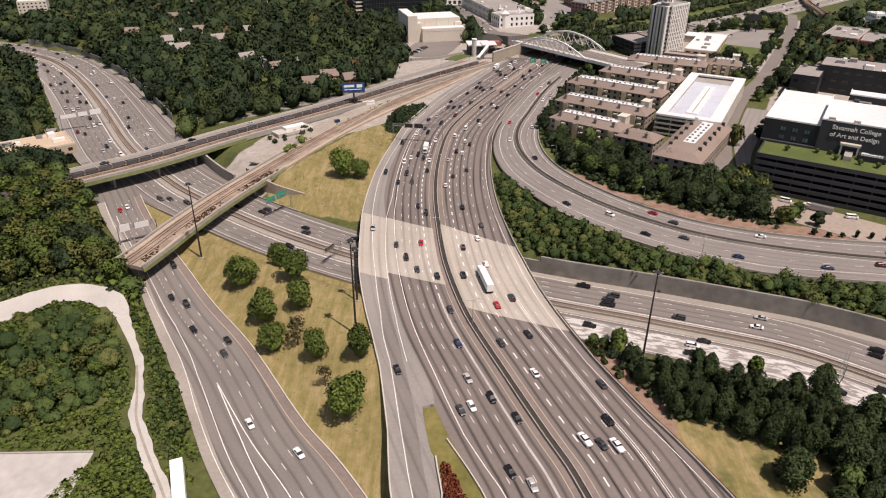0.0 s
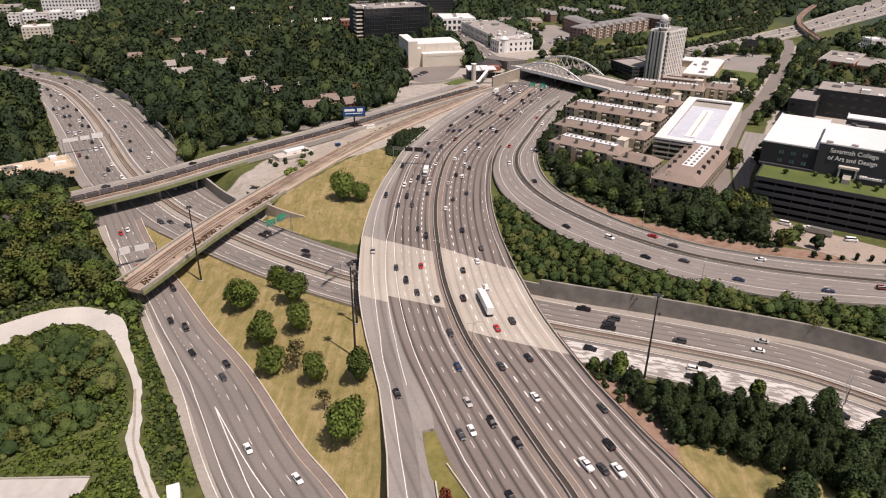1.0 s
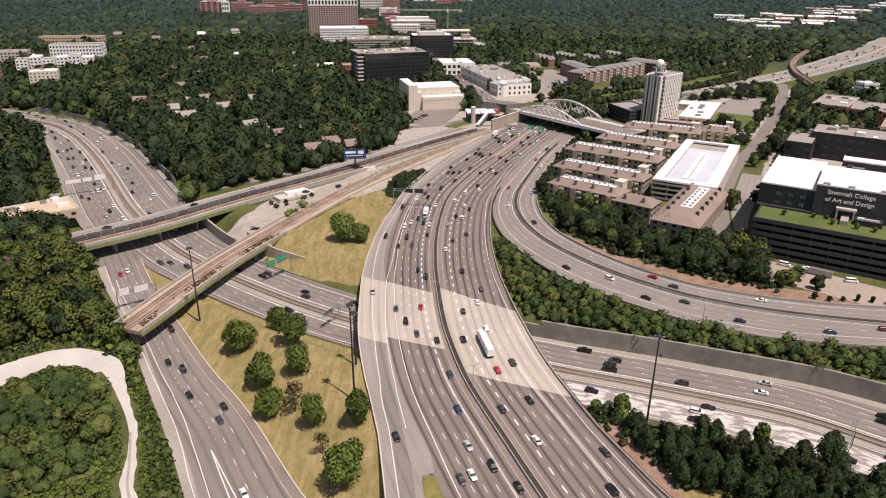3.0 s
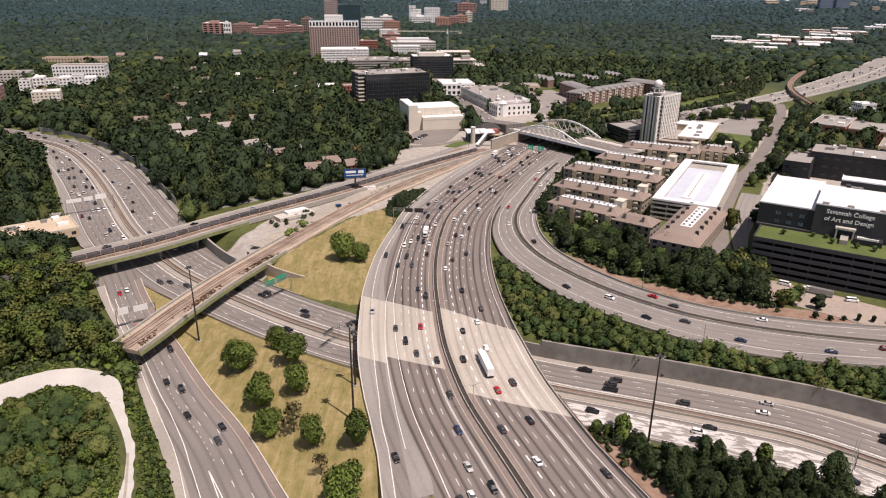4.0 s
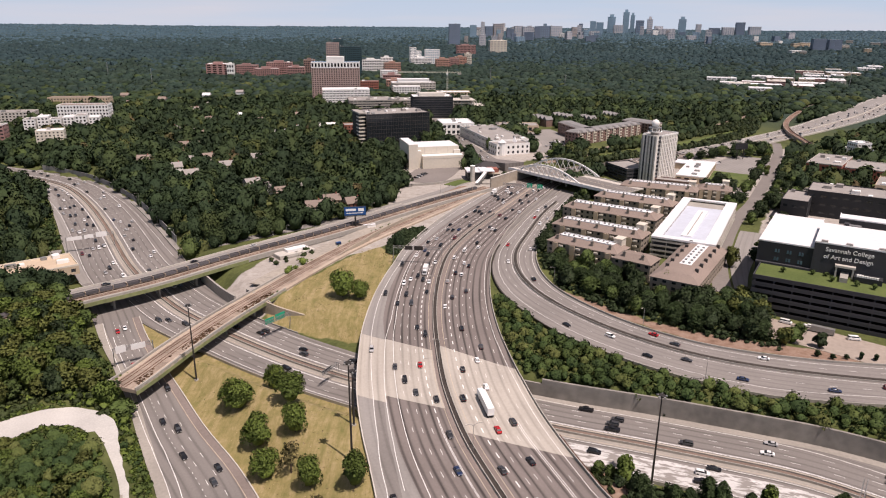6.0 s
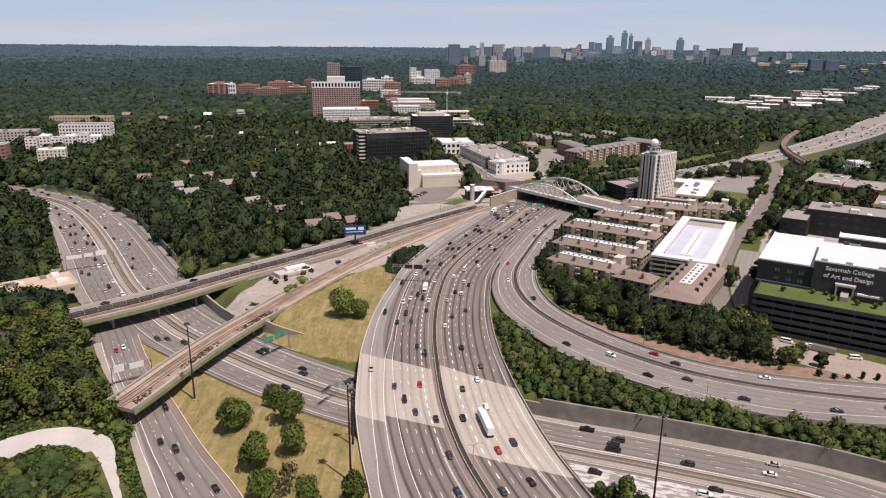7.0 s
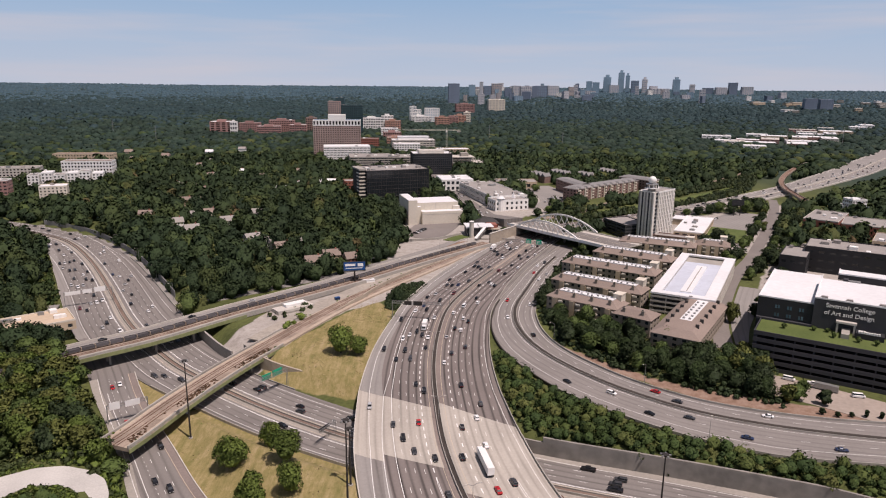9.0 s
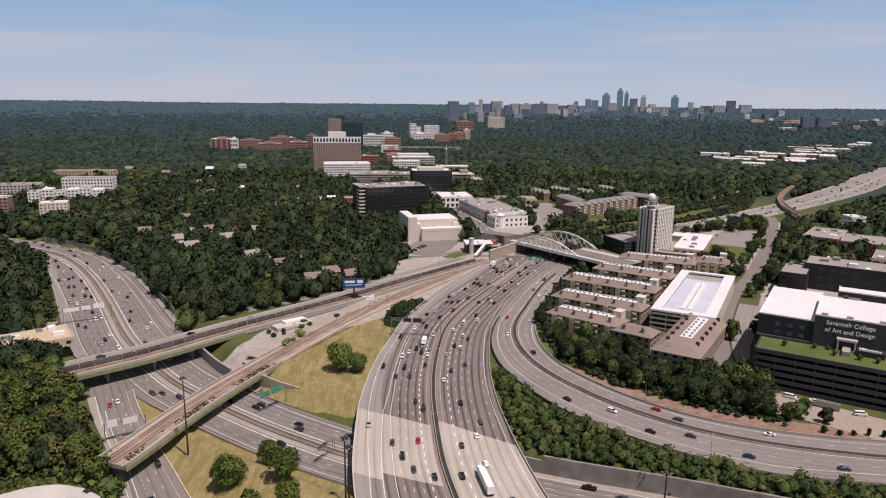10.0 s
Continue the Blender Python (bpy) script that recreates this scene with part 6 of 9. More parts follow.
block("grey_condos", "pale grey terraced condominiums", -588, 935, 3, 62, 26, 22, 16, "concrete_light", "roof_grey", 6, 14, 5, 0.5, 0.5, panes=False, units=4)
block("brown_flats", "long brown-roofed apartment house", -582, 1110, 9, 92, 22, 17, 6, "tan", "shingle", 4, 20, 4, 0.4, 0.5, panes=False, units=0)
block("brick_flats", "red brick flats with white bands", -524, 792, 4, 30, 18, 24, 14, "brick_far", "roof_grey", 6, 6, 4, 0.6, 0.45, panes=False, units=1, edge="white")

# midtown blocks
bt = block("brick_tower", "brown brick residential tower with a white crown", -190, 1226, 9.5, 82, 28, 58, 6, "pink_brick", "roof_grey", 18, 20, 6, 0.6, 0.55, panes=False, units=0, rec=0.9)
crown, _ = wall_grid(82.6, 28.6, 68, 1, 15, 5, 0.55, 0.62, 0.9, 58.2)
core, frame_ = Boxes(), Boxes()
core.v, core.f = crown.v[:8], crown.f[:6]
frame_.v, frame_.f = crown.v[8:], [tuple(i - 8 for i in f) for f in crown.f[6:]]
core.put("crown_core", M["glass"], bt)
tagged(frame_.put("crown", M["white"], bt), kind="stuff")
ph, _ = wall_grid(30, 20, 77, 1, 6, 4, 0.5, 0.5, 0.6, 68)
ph.put("penthouse", M["white"], bt)
wo = block("white_office", "white office block with fine window grid", -163, 1150, 8.6, 76, 40, 30, 10, "white", "white_roof", 8, 34, 14, 0.62, 0.5, panes=False, units=3, rec=0.6, margin=9)
# dark projecting strip paints the shadow along the foot of the wall
Boxes().add(-37, -20.6, 0, 37, -19.7, 3.0).put("base_shadow_gap", M["charcoal_hi"], wo)
block("parking_garage", "grey open parking garage with blue-grey bands", -118, 1092, 8, 66, 52, 21, 10, "concrete", "roof_grey", 6, 10, 8, 0.94, 0.45, panes=False, units=6)
block("parking_garage", "long grey open parking garage behind the black office", -72, 1106, 8.2, 46, 46, 19, 8, "concrete", "roof_grey", 6, 10, 8, 0.94, 0.42, panes=False, units=12)
lw = block("white_office", "long low white office block with a roof storey", -62, 1362, 11.7, 84, 36, 21, 8, "concrete_light", "white_roof", 5, 30, 12, 0.7, 0.5, panes=False, units=2, rec=0.7)
Boxes().add(-30, -10, 21, 30, 10, 27).put("roof_storey", M["white"], lw)
Boxes().add(-31, -11, 27, 31, 11, 27.8).put("upper_roof", M["white_roof"], lw)
go = block("glass_office", "dark glass office with white roofs", -20, 1052, 7.6, 60, 40, 31, 8, "charcoal_hi", "white_roof", 9, 20, 12, 0.85, 0.75, glass="glass", panes=False, units=9, margin=5)
Boxes().add(-20, -12, 31, 18, 12, 35.5).put("roof_storey", M["concrete_light"], go)
# unfinished block beside it: open floors and orange netting
uf = thing("unfinished_building", 36, 1096, 7.8, 8, "unfinished concrete frame with open floors and orange netting", "building site")
foot(36, 1096, 54, 40, 8, 2)
for k in range(6):
    top = k >= 4
    Boxes().add(-26, -18, k * 4.2, 24 - (14 if top else 0), 18, k * 4.2 + 0.6).put("floor_slab", M["concrete_light"], uf)
    if k < 5:
        C = Boxes()
        for i in range(7):
            for jy in (-17, 0, 17):
                C.add(-25 + i * (6 if top else 8) - 0.4, jy - 0.4, k * 4.2 + 0.6, -25 + i * (6 if top else 8) + 0.4, jy + 0.4, k * 4.2 + 4.2)
        C.put("columns", M["concrete"], uf)
        if k in (0, 1, 2):
            Boxes().add(-26, -18.3, k * 4.2 + 0.8, 24, -18.1, k * 4.2 + 2.2).put("netting", M["brick"], uf)
Boxes().add(-10, -6, 4, 2, 8, 27).put("core", M["concrete"], uf)
# tower crane over the building site
crane = thing("tower_crane", 4, 1150, 8.5, 0, "pale tower crane with a long level jib", "crane")
Tm, Tj = Boxes(), Boxes()
for sx in (-1, 1):
    for sy in (-1, 1):
        Tm.bar((sx, sy, 0), (sx, sy, 57), 0.35)
for k in range(19):
    Tm.bar((-1, -1, k * 3), (1, -1, k * 3 + 3), 0.2).bar((1, -1, k * 3), (-1, -1, k * 3 + 3), 0.2)
Tm.put("mast", M["crane_paint"], crane)
for dy, dz in ((-0.8, 57), (0.8, 57), (0, 58.6)):
    Tj.bar((-80, dy, dz), (23, dy, dz), 0.35)
for k in range(40):
    Tj.bar((-80 + k * 2.55, -0.8, 57), (-78.7 + k * 2.55, 0, 58.6), 0.16).bar((-78.7 + k * 2.55, 0, 58.6), (-77.4 + k * 2.55, -0.8, 57), 0.16)
Tj.put("jib", M["crane_paint"], crane)
Boxes().add(17, -1.6, 54.5, 23, 1.6, 57).put("counterweight", M["concrete"], crane)
Boxes().add(-1.6, -2.8, 54.4, 1.2, -0.9, 56.8).put("cabin", M["white"], crane)
Boxes().cone(0, 0, 57, 63, 0.9, 0.2, 4).put("top_mast", M["crane_paint"], crane)
block("brick_lodge", "red brick lodge with pale base", -110, 858, 6.5, 32, 20, 16, 14, "brick", "roof_grey", 4, 8, 5, 0.4, 0.5, panes=False, units=1)
for (nm, lab, x, y, w2, h, wall, roof, glass, st, bx, dp) in (
        ("glass_tower", "pinkish and teal glass office tower", -267, 1690, 30, 76, "pink_brick", "roof_grey", "glass_blue", 16, 6, 26), ("glass_tower", "dark teal glass tower slab", -258, 1722, 22, 84, "teal_glass", "roof_grey", "teal_glass", 18, 6, 20), ("glass_tower", "dark teal glass office slab", -227, 1702, 54, 68, "teal_glass", "roof_grey", "glass", 15, 12, 26),
        ("white_flats", "white apartment block over the woods", -187, 1790, 52, 32, "white", "white_roof", "glass", 5, 12, 24), ("white_flats", "white stepped apartment block", -148, 1800, 30, 37, "white", "white_roof", "glass", 6, 8, 22), ("brick_office", "orange-red brick office block", -132, 1776, 40, 26, "brick_orange", "roof_grey", "glass", 5, 9, 26),
        ("white_flats", "white residential tower over the woods", -92, 2025, 19, 51, "white", "white_roof", "glass_blue", 12, 5, 18), ("white_flats", "stepped white residential tower block", -76, 2030, 15, 42, "white", "white_roof", "glass_blue", 10, 4, 18), ("white_flats", "white low residential block", -68, 2018, 58, 23, "white", "white_roof", "glass", 5, 14, 26),
        ("grey_flats", "grey and white residential tower", -37, 2028, 42, 46, "white", "white_roof", "haze_glass", 10, 8, 28), ("brick_office", "orange brick office block", -7, 1950, 38, 25, "brick_orange", "roof_grey", "glass", 5, 9, 30), ("brick_office", "dark red brick block", 20, 1985, 36, 24, "brick_far", "roof_grey", "glass", 5, 9, 26), ("brick_office", "orange brick block with cream wing", 44, 2035, 34, 26, "brick_orange", "concrete_light", "glass", 6, 8, 26), ("white_flats", "cream office block over the woods", 66, 2040, 18, 34, "cream", "white_roof", "glass", 7, 5, 24),
        ("brick_office", "dark red brick apartment block with white bands", 73, 2530, 68, 34, "brick_far", "white_roof", "glass", 6, 14, 30),
        ("brick_hospital", "red brick hospital block with dark window bands", -537, 1676, 52, 27, "brick_far", "white_roof", "glass", 6, 4, 44), ("brick_hospital", "white stair block of the hospital", -503, 1655, 16, 29, "white", "white_roof", "glass", 3, 3, 16),
        ("brick_hospital", "red brick hospital wing among trees", -474, 1690, 50, 24, "brick_far", "roof_grey", "glass", 5, 12, 30), ("brick_hospital", "tall red brick hospital wing", -398, 1700, 60, 30, "brick_far", "roof_grey", "glass", 6, 14, 30), ("brick_hospital", "low red brick hospital wing", -420, 1662, 56, 19, "brick_far", "white_roof", "glass", 4, 12, 26),
        ("brick_hospital", "red brick hospital entrance wing", -352, 1668, 40, 22, "brick_far", "white_roof", "glass", 4, 10, 26), ("brick_hospital", "dark brick hospital tower", -326, 1700, 26, 36, "brick_dark", "roof_grey", "glass", 7, 6, 24),
        ("brick_flats", "red brick and white shops", -118, 1560, 40, 18, "brick_far", "white_roof", "glass", 3, 8, 24), ("brick_flats", "red brick low block", -104, 1450, 34, 16, "brick_orange", "white_roof", "glass", 3, 8, 20)):
    zb = float(land([x], [y])[0])
    b = block(nm, lab, x, y, zb, w2, dp, h, 7, wall, roof, st, bx, max(3, bx // 2), 0.62, 0.55, glass=glass, panes=False, units=2, rec=0.6)
    if h < 40:
        Boxes().add(-w2 * 0.22, -dp * 0.2, h, w2 * 0.16, dp * 0.25, h + 4.5).put("roof_storey", M[wall], b)

for nm, lab, x, y, w2, d2, h, wall, roof in (("shop_hall", "low tan shop hall with a white roof", 15, 1266, 60, 30, 14, "tan", "white_roof"), ("white_office", "small white office block", -128, 1616, 40, 24, 22, "white", "white_roof"), ("brick_flats", "small red brick flats", -150, 1395, 36, 22, 18, "brick", "roof_grey"),
                                             ("white_office", "white low office wing", -72, 1320, 50, 24, 16, "white", "white_roof"), ("shop_hall", "brick shop hall with a grey roof", -15, 1182, 46, 24, 12, "brick_dark", "roof_grey"),
                                             ("white_office", "small white block among trees", 449, 738, 17, 16, 18, "white", "white_roof")):
    zb = float(land([x], [y])[0])
    block(nm, lab, x, y, zb, w2, d2, h, 6, wall, roof, max(2, int(h / 4)), 10, 5, 0.6, 0.5, panes=False, units=2, margin=4)

# far skyline, mostly in haze-tinted colours
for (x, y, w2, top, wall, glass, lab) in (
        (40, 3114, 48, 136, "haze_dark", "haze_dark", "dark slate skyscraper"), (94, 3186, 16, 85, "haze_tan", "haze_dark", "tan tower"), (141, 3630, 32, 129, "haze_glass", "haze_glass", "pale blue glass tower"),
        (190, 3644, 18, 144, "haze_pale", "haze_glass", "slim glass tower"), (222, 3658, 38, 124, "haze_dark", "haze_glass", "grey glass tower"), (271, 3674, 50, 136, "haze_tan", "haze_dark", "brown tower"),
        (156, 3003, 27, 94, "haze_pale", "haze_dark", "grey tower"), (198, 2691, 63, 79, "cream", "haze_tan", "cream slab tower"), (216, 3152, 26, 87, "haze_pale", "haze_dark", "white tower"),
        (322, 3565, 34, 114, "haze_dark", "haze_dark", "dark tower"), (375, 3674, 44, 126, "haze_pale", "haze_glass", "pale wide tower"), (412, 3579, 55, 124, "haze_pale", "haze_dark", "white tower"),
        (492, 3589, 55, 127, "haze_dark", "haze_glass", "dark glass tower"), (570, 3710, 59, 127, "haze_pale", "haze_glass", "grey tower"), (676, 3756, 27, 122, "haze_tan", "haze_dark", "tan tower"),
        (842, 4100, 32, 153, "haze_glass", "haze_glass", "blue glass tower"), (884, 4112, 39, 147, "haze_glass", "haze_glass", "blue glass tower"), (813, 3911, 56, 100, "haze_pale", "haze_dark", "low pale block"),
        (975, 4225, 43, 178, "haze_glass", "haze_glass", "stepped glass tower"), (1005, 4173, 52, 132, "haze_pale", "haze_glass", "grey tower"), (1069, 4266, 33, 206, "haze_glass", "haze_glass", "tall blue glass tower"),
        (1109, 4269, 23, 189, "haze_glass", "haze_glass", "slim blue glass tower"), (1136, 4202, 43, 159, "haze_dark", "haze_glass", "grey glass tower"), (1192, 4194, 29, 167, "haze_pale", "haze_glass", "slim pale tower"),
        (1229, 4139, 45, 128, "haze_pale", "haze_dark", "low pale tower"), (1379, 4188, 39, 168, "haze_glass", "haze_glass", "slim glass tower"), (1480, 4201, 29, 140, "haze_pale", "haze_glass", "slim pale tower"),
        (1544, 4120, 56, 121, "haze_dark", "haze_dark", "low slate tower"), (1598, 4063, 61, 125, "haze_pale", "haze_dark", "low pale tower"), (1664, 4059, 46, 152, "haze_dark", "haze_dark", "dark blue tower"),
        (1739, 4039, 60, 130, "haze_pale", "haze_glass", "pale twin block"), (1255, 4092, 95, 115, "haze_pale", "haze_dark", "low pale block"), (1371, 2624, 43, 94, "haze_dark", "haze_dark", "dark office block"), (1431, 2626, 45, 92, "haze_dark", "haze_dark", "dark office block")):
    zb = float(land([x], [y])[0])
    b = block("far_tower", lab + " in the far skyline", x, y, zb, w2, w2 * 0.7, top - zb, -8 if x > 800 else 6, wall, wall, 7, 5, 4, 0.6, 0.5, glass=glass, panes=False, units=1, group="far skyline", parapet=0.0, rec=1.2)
    if top > 160:
        Boxes().add(-w2 / 4, -w2 / 5, top - zb, w2 / 4, w2 / 5, top - zb + 14).put("crown", M[wall], b)
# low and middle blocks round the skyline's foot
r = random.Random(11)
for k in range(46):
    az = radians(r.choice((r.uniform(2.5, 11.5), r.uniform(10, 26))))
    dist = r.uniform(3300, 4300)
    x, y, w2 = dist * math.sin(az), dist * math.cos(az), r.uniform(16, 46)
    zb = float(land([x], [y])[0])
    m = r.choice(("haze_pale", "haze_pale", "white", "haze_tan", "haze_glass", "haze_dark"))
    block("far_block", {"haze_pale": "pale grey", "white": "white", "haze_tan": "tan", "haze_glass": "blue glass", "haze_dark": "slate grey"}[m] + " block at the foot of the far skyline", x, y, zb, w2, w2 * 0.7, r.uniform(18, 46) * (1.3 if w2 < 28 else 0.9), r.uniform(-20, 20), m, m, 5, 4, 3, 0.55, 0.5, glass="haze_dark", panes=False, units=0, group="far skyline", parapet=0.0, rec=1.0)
# low white sheds between the trees to the east
r = random.Random(3)
for k in range(46):
    t = r.random()
    x, y = 590 + 390 * t + r.uniform(-50, 50), 1490 + 130 * t + r.uniform(-110, 130)
    if k >= 38:
        x, y = 900 + 330 * t, 1760 + 150 * t + r.uniform(-40, 40)
    if not free(np.array([x]), np.array([y]), 26)[0]:
        continue
    zb = float(land([x], [y])[0])
    block("industrial_shed", "low industrial shed with a white roof", x, y, zb, r.uniform(34, 78), r.uniform(24, 46), r.uniform(6, 11), r.choice((-20, -25, 65)), r.choice(("white", "tan", "brick_far", "concrete_light")), r.choice(("white_roof", "white_roof", "white_roof", "concrete_light")), 2, 6, 4, 0.7, 0.3, panes=False, units=2, group="industrial sheds", margin=9, parapet=0.0)
for k in range(30):
    x, y = r.uniform(1200, 2200), r.uniform(2400, 3200)
    zb = float(land([x], [y])[0])
    block("industrial_shed", "low industrial shed with a white roof", x, y, zb, r.uniform(18, 60), r.uniform(14, 30), r.uniform(10, 15), r.choice((-20, 10)), r.choice(("white", "concrete", "tan")), r.choice(("white_roof", "roof_grey")), 2, 6, 4, 0.7, 0.3, panes=False, units=0, group="industrial sheds", margin=0, parapet=0.0)


# houses in the woods
def house(x, y, rot, w=12, d=9, wall="white", roof="shingle"):
    zb = float(land([x], [y])[0])
    root = thing("house", x, y, zb, rot, "small gabled house among trees, %s walls" % {"white": "white", "tan": "tan", "brick": "red brick", "cream": "cream"}[wall], "house", "houses in the woods")
    foot(x, y, w, d, rot, 3.5)
    foot(x + 3.5 * math.sin(radians(12)), y - 9, w, d, 0, 1.0)
    B, seats = wall_grid(w, d, 6.0, 2, 4, 3, 0.35, 0.5)
    tagged(B.put("wall", M[wall], root), kind="stuff")
    if math.hypot(x, y) < 760:
        put_windows(root, seats, M["glass"], (0,))
    Boxes().prism([(-d / 2 - 0.6, 5.8), (d / 2 + 0.6, 5.8), (d / 2 + 0.6, 6.05), (0, 10.2), (-d / 2 - 0.6, 6.05)], -w / 2 - 0.5, w / 2 + 0.5).put("roof", M[roof], root)
    Boxes().add(w / 4, -0.4, 7, w / 4 + 0.9, 0.5, 11.2).put("chimney", M["brick"], root)


HOUSES = [(-150, 560, 30, "white", "roof_grey"), (-132, 545, 30, "tan", "shingle"), (-120, 560, 25, "white", "roof_grey"), (-165, 575, 40, "white", "roof_grey"), (-98, 500, 20, "cream", "shingle"), (-88, 520, 20, "tan", "shingle"), (-70, 512, 28, "brick", "shingle"),
          (-210, 650, 30, "cream", "roof_grey"), (-190, 690, 0, "white", "roof_grey"), (-290, 760, 10, "tan", "shingle"), (-270, 764, 10, "tan", "shingle"), (-170, 905, 10, "white", "white_roof"), (-150, 912, 10, "white", "white_roof"), (-195, 890, 0, "white", "white_roof"),
          (-300, 1000, 15, "white", "white_roof"), (-330, 960, 20, "tan", "shingle"), (-220, 1010, 0, "brick", "shingle"), (-260, 870, 20, "white", "shingle"), (-230, 610, 35, "white", "roof_grey"), (-240, 690, 35, "cream", "shingle"), (-380, 1050, 0, "white", "roof_grey"), (-349, 878, 15, "cream", "roof_grey"), (-333, 868, 15, "cream", "roof_grey"), (-316, 858, 15, "white", "roof_grey"), (-300, 842, 40, "white", "shingle"), (-248, 676, 20, "white", "roof_grey"),
          (-300, 676, 10, "cream", "shingle"), (-256, 640, 30, "white", "roof_grey"), (-425, 1243, 0, "white", "white_roof"), (-377, 1116, 10, "white", "roof_grey"), (-481, 1184, 0, "cream", "shingle"), (-384, 1062, 20, "tan", "shingle"), (-564, 1227, 10, "tan", "shingle"), (-204, 854, 5, "white", "white_roof"), (-255, 957, 15, "tan", "shingle"), (-514, 1137, 0, "cream", "shingle"), (-381, 1296, 0, "white", "roof_grey")]
for x, y, rt, wl_, rf in HOUSES:
    house(x, y, rt, 13, 10, wl_, rf)
# ---- woods ----
OPEN = [  # streets, lots and lawns without trees
    [tuple(MAIN.at(q, -16)) for q in range(1010, 1600, 30)] + [tuple(MAIN.at(q, -64)) for q in range(1590, 1000, -30)],
    [(-96, 772), (-26, 742), (-14, 786), (-84, 800)],
    [(138, 806), (166, 772), (292, 878), (262, 910)],
    [(-60, 480), (-30, 560), (-40, 640), (-42, 665), (30, 650), (50, 720), (30, 745), (70, 740), (110, 770), (150, 850), (160, 840), (120, 760), (130, 640), (60, 600), (20, 570)],
    [(60, 345), (50, 400), (60, 450), (110, 580), (150, 640), (230, 690), (290, 735), (350, 740), (330, 680), (300, 600), (330, 560), (420, 590), (430, 520), (400, 400), (330, 290), (230, 264), (160, 270), (110, 295)],
    [(120, 640), (200, 660), (300, 740), (420, 860), (480, 1000), (440, 1010), (345, 910), (280, 842), (195, 775), (140, 742)],
    [(104, 905), (112, 952), (150, 950), (172, 880), (166, 815), (140, 760), (104, 752)],
    [(-60, 480), (-180, 335), (-110, 300), (-95, 325), (-84, 300), (-40, 280), (-30, 420), (0, 470), (45, 570), (10, 590)],
]


def forest(name, x, y, material, cards, size, spread, height, label, variants=6, base_drop=0.8, core=0.86, seg=6, rings=4, jit=0.38, soft_shade=False, lump=0.16, level=None, tone=None, vary=1.0):
    r = np.random.default_rng(len(x))
    if not len(x):
        return
    z = land(x, y) if level is None else np.full(len(x), level)
    V, F, N, k = [], [], [], 0
    var = []
    for _ in range(variants):
        bv, bf = blob(spread * core, height * 0.9, 0.12, seg, rings, r, lump)
        cv = crown_cards(cards, size, 6, spread, height, r, jit) if cards else np.zeros((0, 3))
        v = np.vstack([bv, cv])
        f = np.vstack([bf, np.arange(len(cv)).reshape(-1, 4) + len(bv)])
        var.append((v, f, crown_normals(v, height, r, 0.3, len(bv))))
    pick = r.integers(0, variants, len(x))
    shade = []
    for i in range(variants):
        m = pick == i
        n = m.sum()
        v, f, vn = var[i]
        a = r.uniform(0, 2 * np.pi, n)
        sx = 1 + vary * (r.uniform(0.55, 1.4, n) - 1)
        sz = (1 + vary * (r.uniform(0.7, 1.3, n) - 1)) * (0.5 + 0.5 * sx)
        if tone is not None:
            shade.append(np.repeat(tone[m], len(v)))
        X = (v[None, :, 0] * np.cos(a)[:, None] - v[None, :, 1] * np.sin(a)[:, None]) * sx[:, None] + x[m][:, None]
        Y = (v[None, :, 0] * np.sin(a)[:, None] + v[None, :, 1] * np.cos(a)[:, None]) * sx[:, None] + y[m][:, None]
        Z = v[None, :, 2] * sz[:, None] + z[m][:, None] - base_drop
        V.append(np.stack([X, Y, Z], 2).reshape(-1, 3))
        N.append(np.stack([vn[None, :, 0] * np.cos(a)[:, None] - vn[None, :, 1] * np.sin(a)[:, None], vn[None, :, 0] * np.sin(a)[:, None] + vn[None, :, 1] * np.cos(a)[:, None], np.broadcast_to(vn[:, 2], (n, len(v)))], 2).reshape(-1, 3))
        F.append((f[None] + (np.arange(n) * len(v))[:, None, None]).reshape(-1, 4) + k)
        k += n * len(v)
    me = bulk(name, np.vstack(V), np.vstack(F), material, soft_shade, np.vstack(N) if cards else None)
    if tone is not None:
        me.attributes.new("tone", "FLOAT", "POINT").data.foreach_set("value", np.concatenate(shade).astype(np.float32))
    tagged(link(name, me, None), label, "woods", kind="stuff")


def scatter(x0, x1, y0, y1, step, seed, jitter=0.42):
    r = np.random.default_rng(seed)
    gx, gy = np.meshgrid(np.arange(x0, x1, step), np.arange(y0, y1, step))
    x = gx.ravel() + r.uniform(-jitter, jitter, gx.size) * step
    y = gy.ravel() + r.uniform(-jitter, jitter, gx.size) * step
    return x, y


def sector(x, y, r0, r1, half=38.0):
    rr = np.hypot(x, y)
    return (rr >= r0) & (rr < r1) & (np.abs(np.degrees(np.arctan2(x, y))) < half)


def opened(x, y):
    k = np.zeros(len(x), bool)
    for p in OPEN:
        k |= inside(p, x, y) > 0
    return k


# middle distance: broad crowns of leaf clumps, each tree in its own green
rf = np.random.default_rng(5)
x, y = scatter(-900, 900, 330, 1300, 11.6, 21)
k = sector(x, y, 330, 1220) & free(x, y) & ~opened(x, y)
x, y = x[k], y[k]
d = np.hypot(x, y)
tone = np.clip(rf.random(len(x)) * 0.8 + 0.2 * (0.5 + 0.5 * np.sin(x / 37 + 2 * np.sin(y / 53)) * np.sin(y / 41)), 0, 1)
tone = np.where(rf.random(len(x)) < 0.06, rf.uniform(0.9, 1.0, len(x)), tone * 0.92)
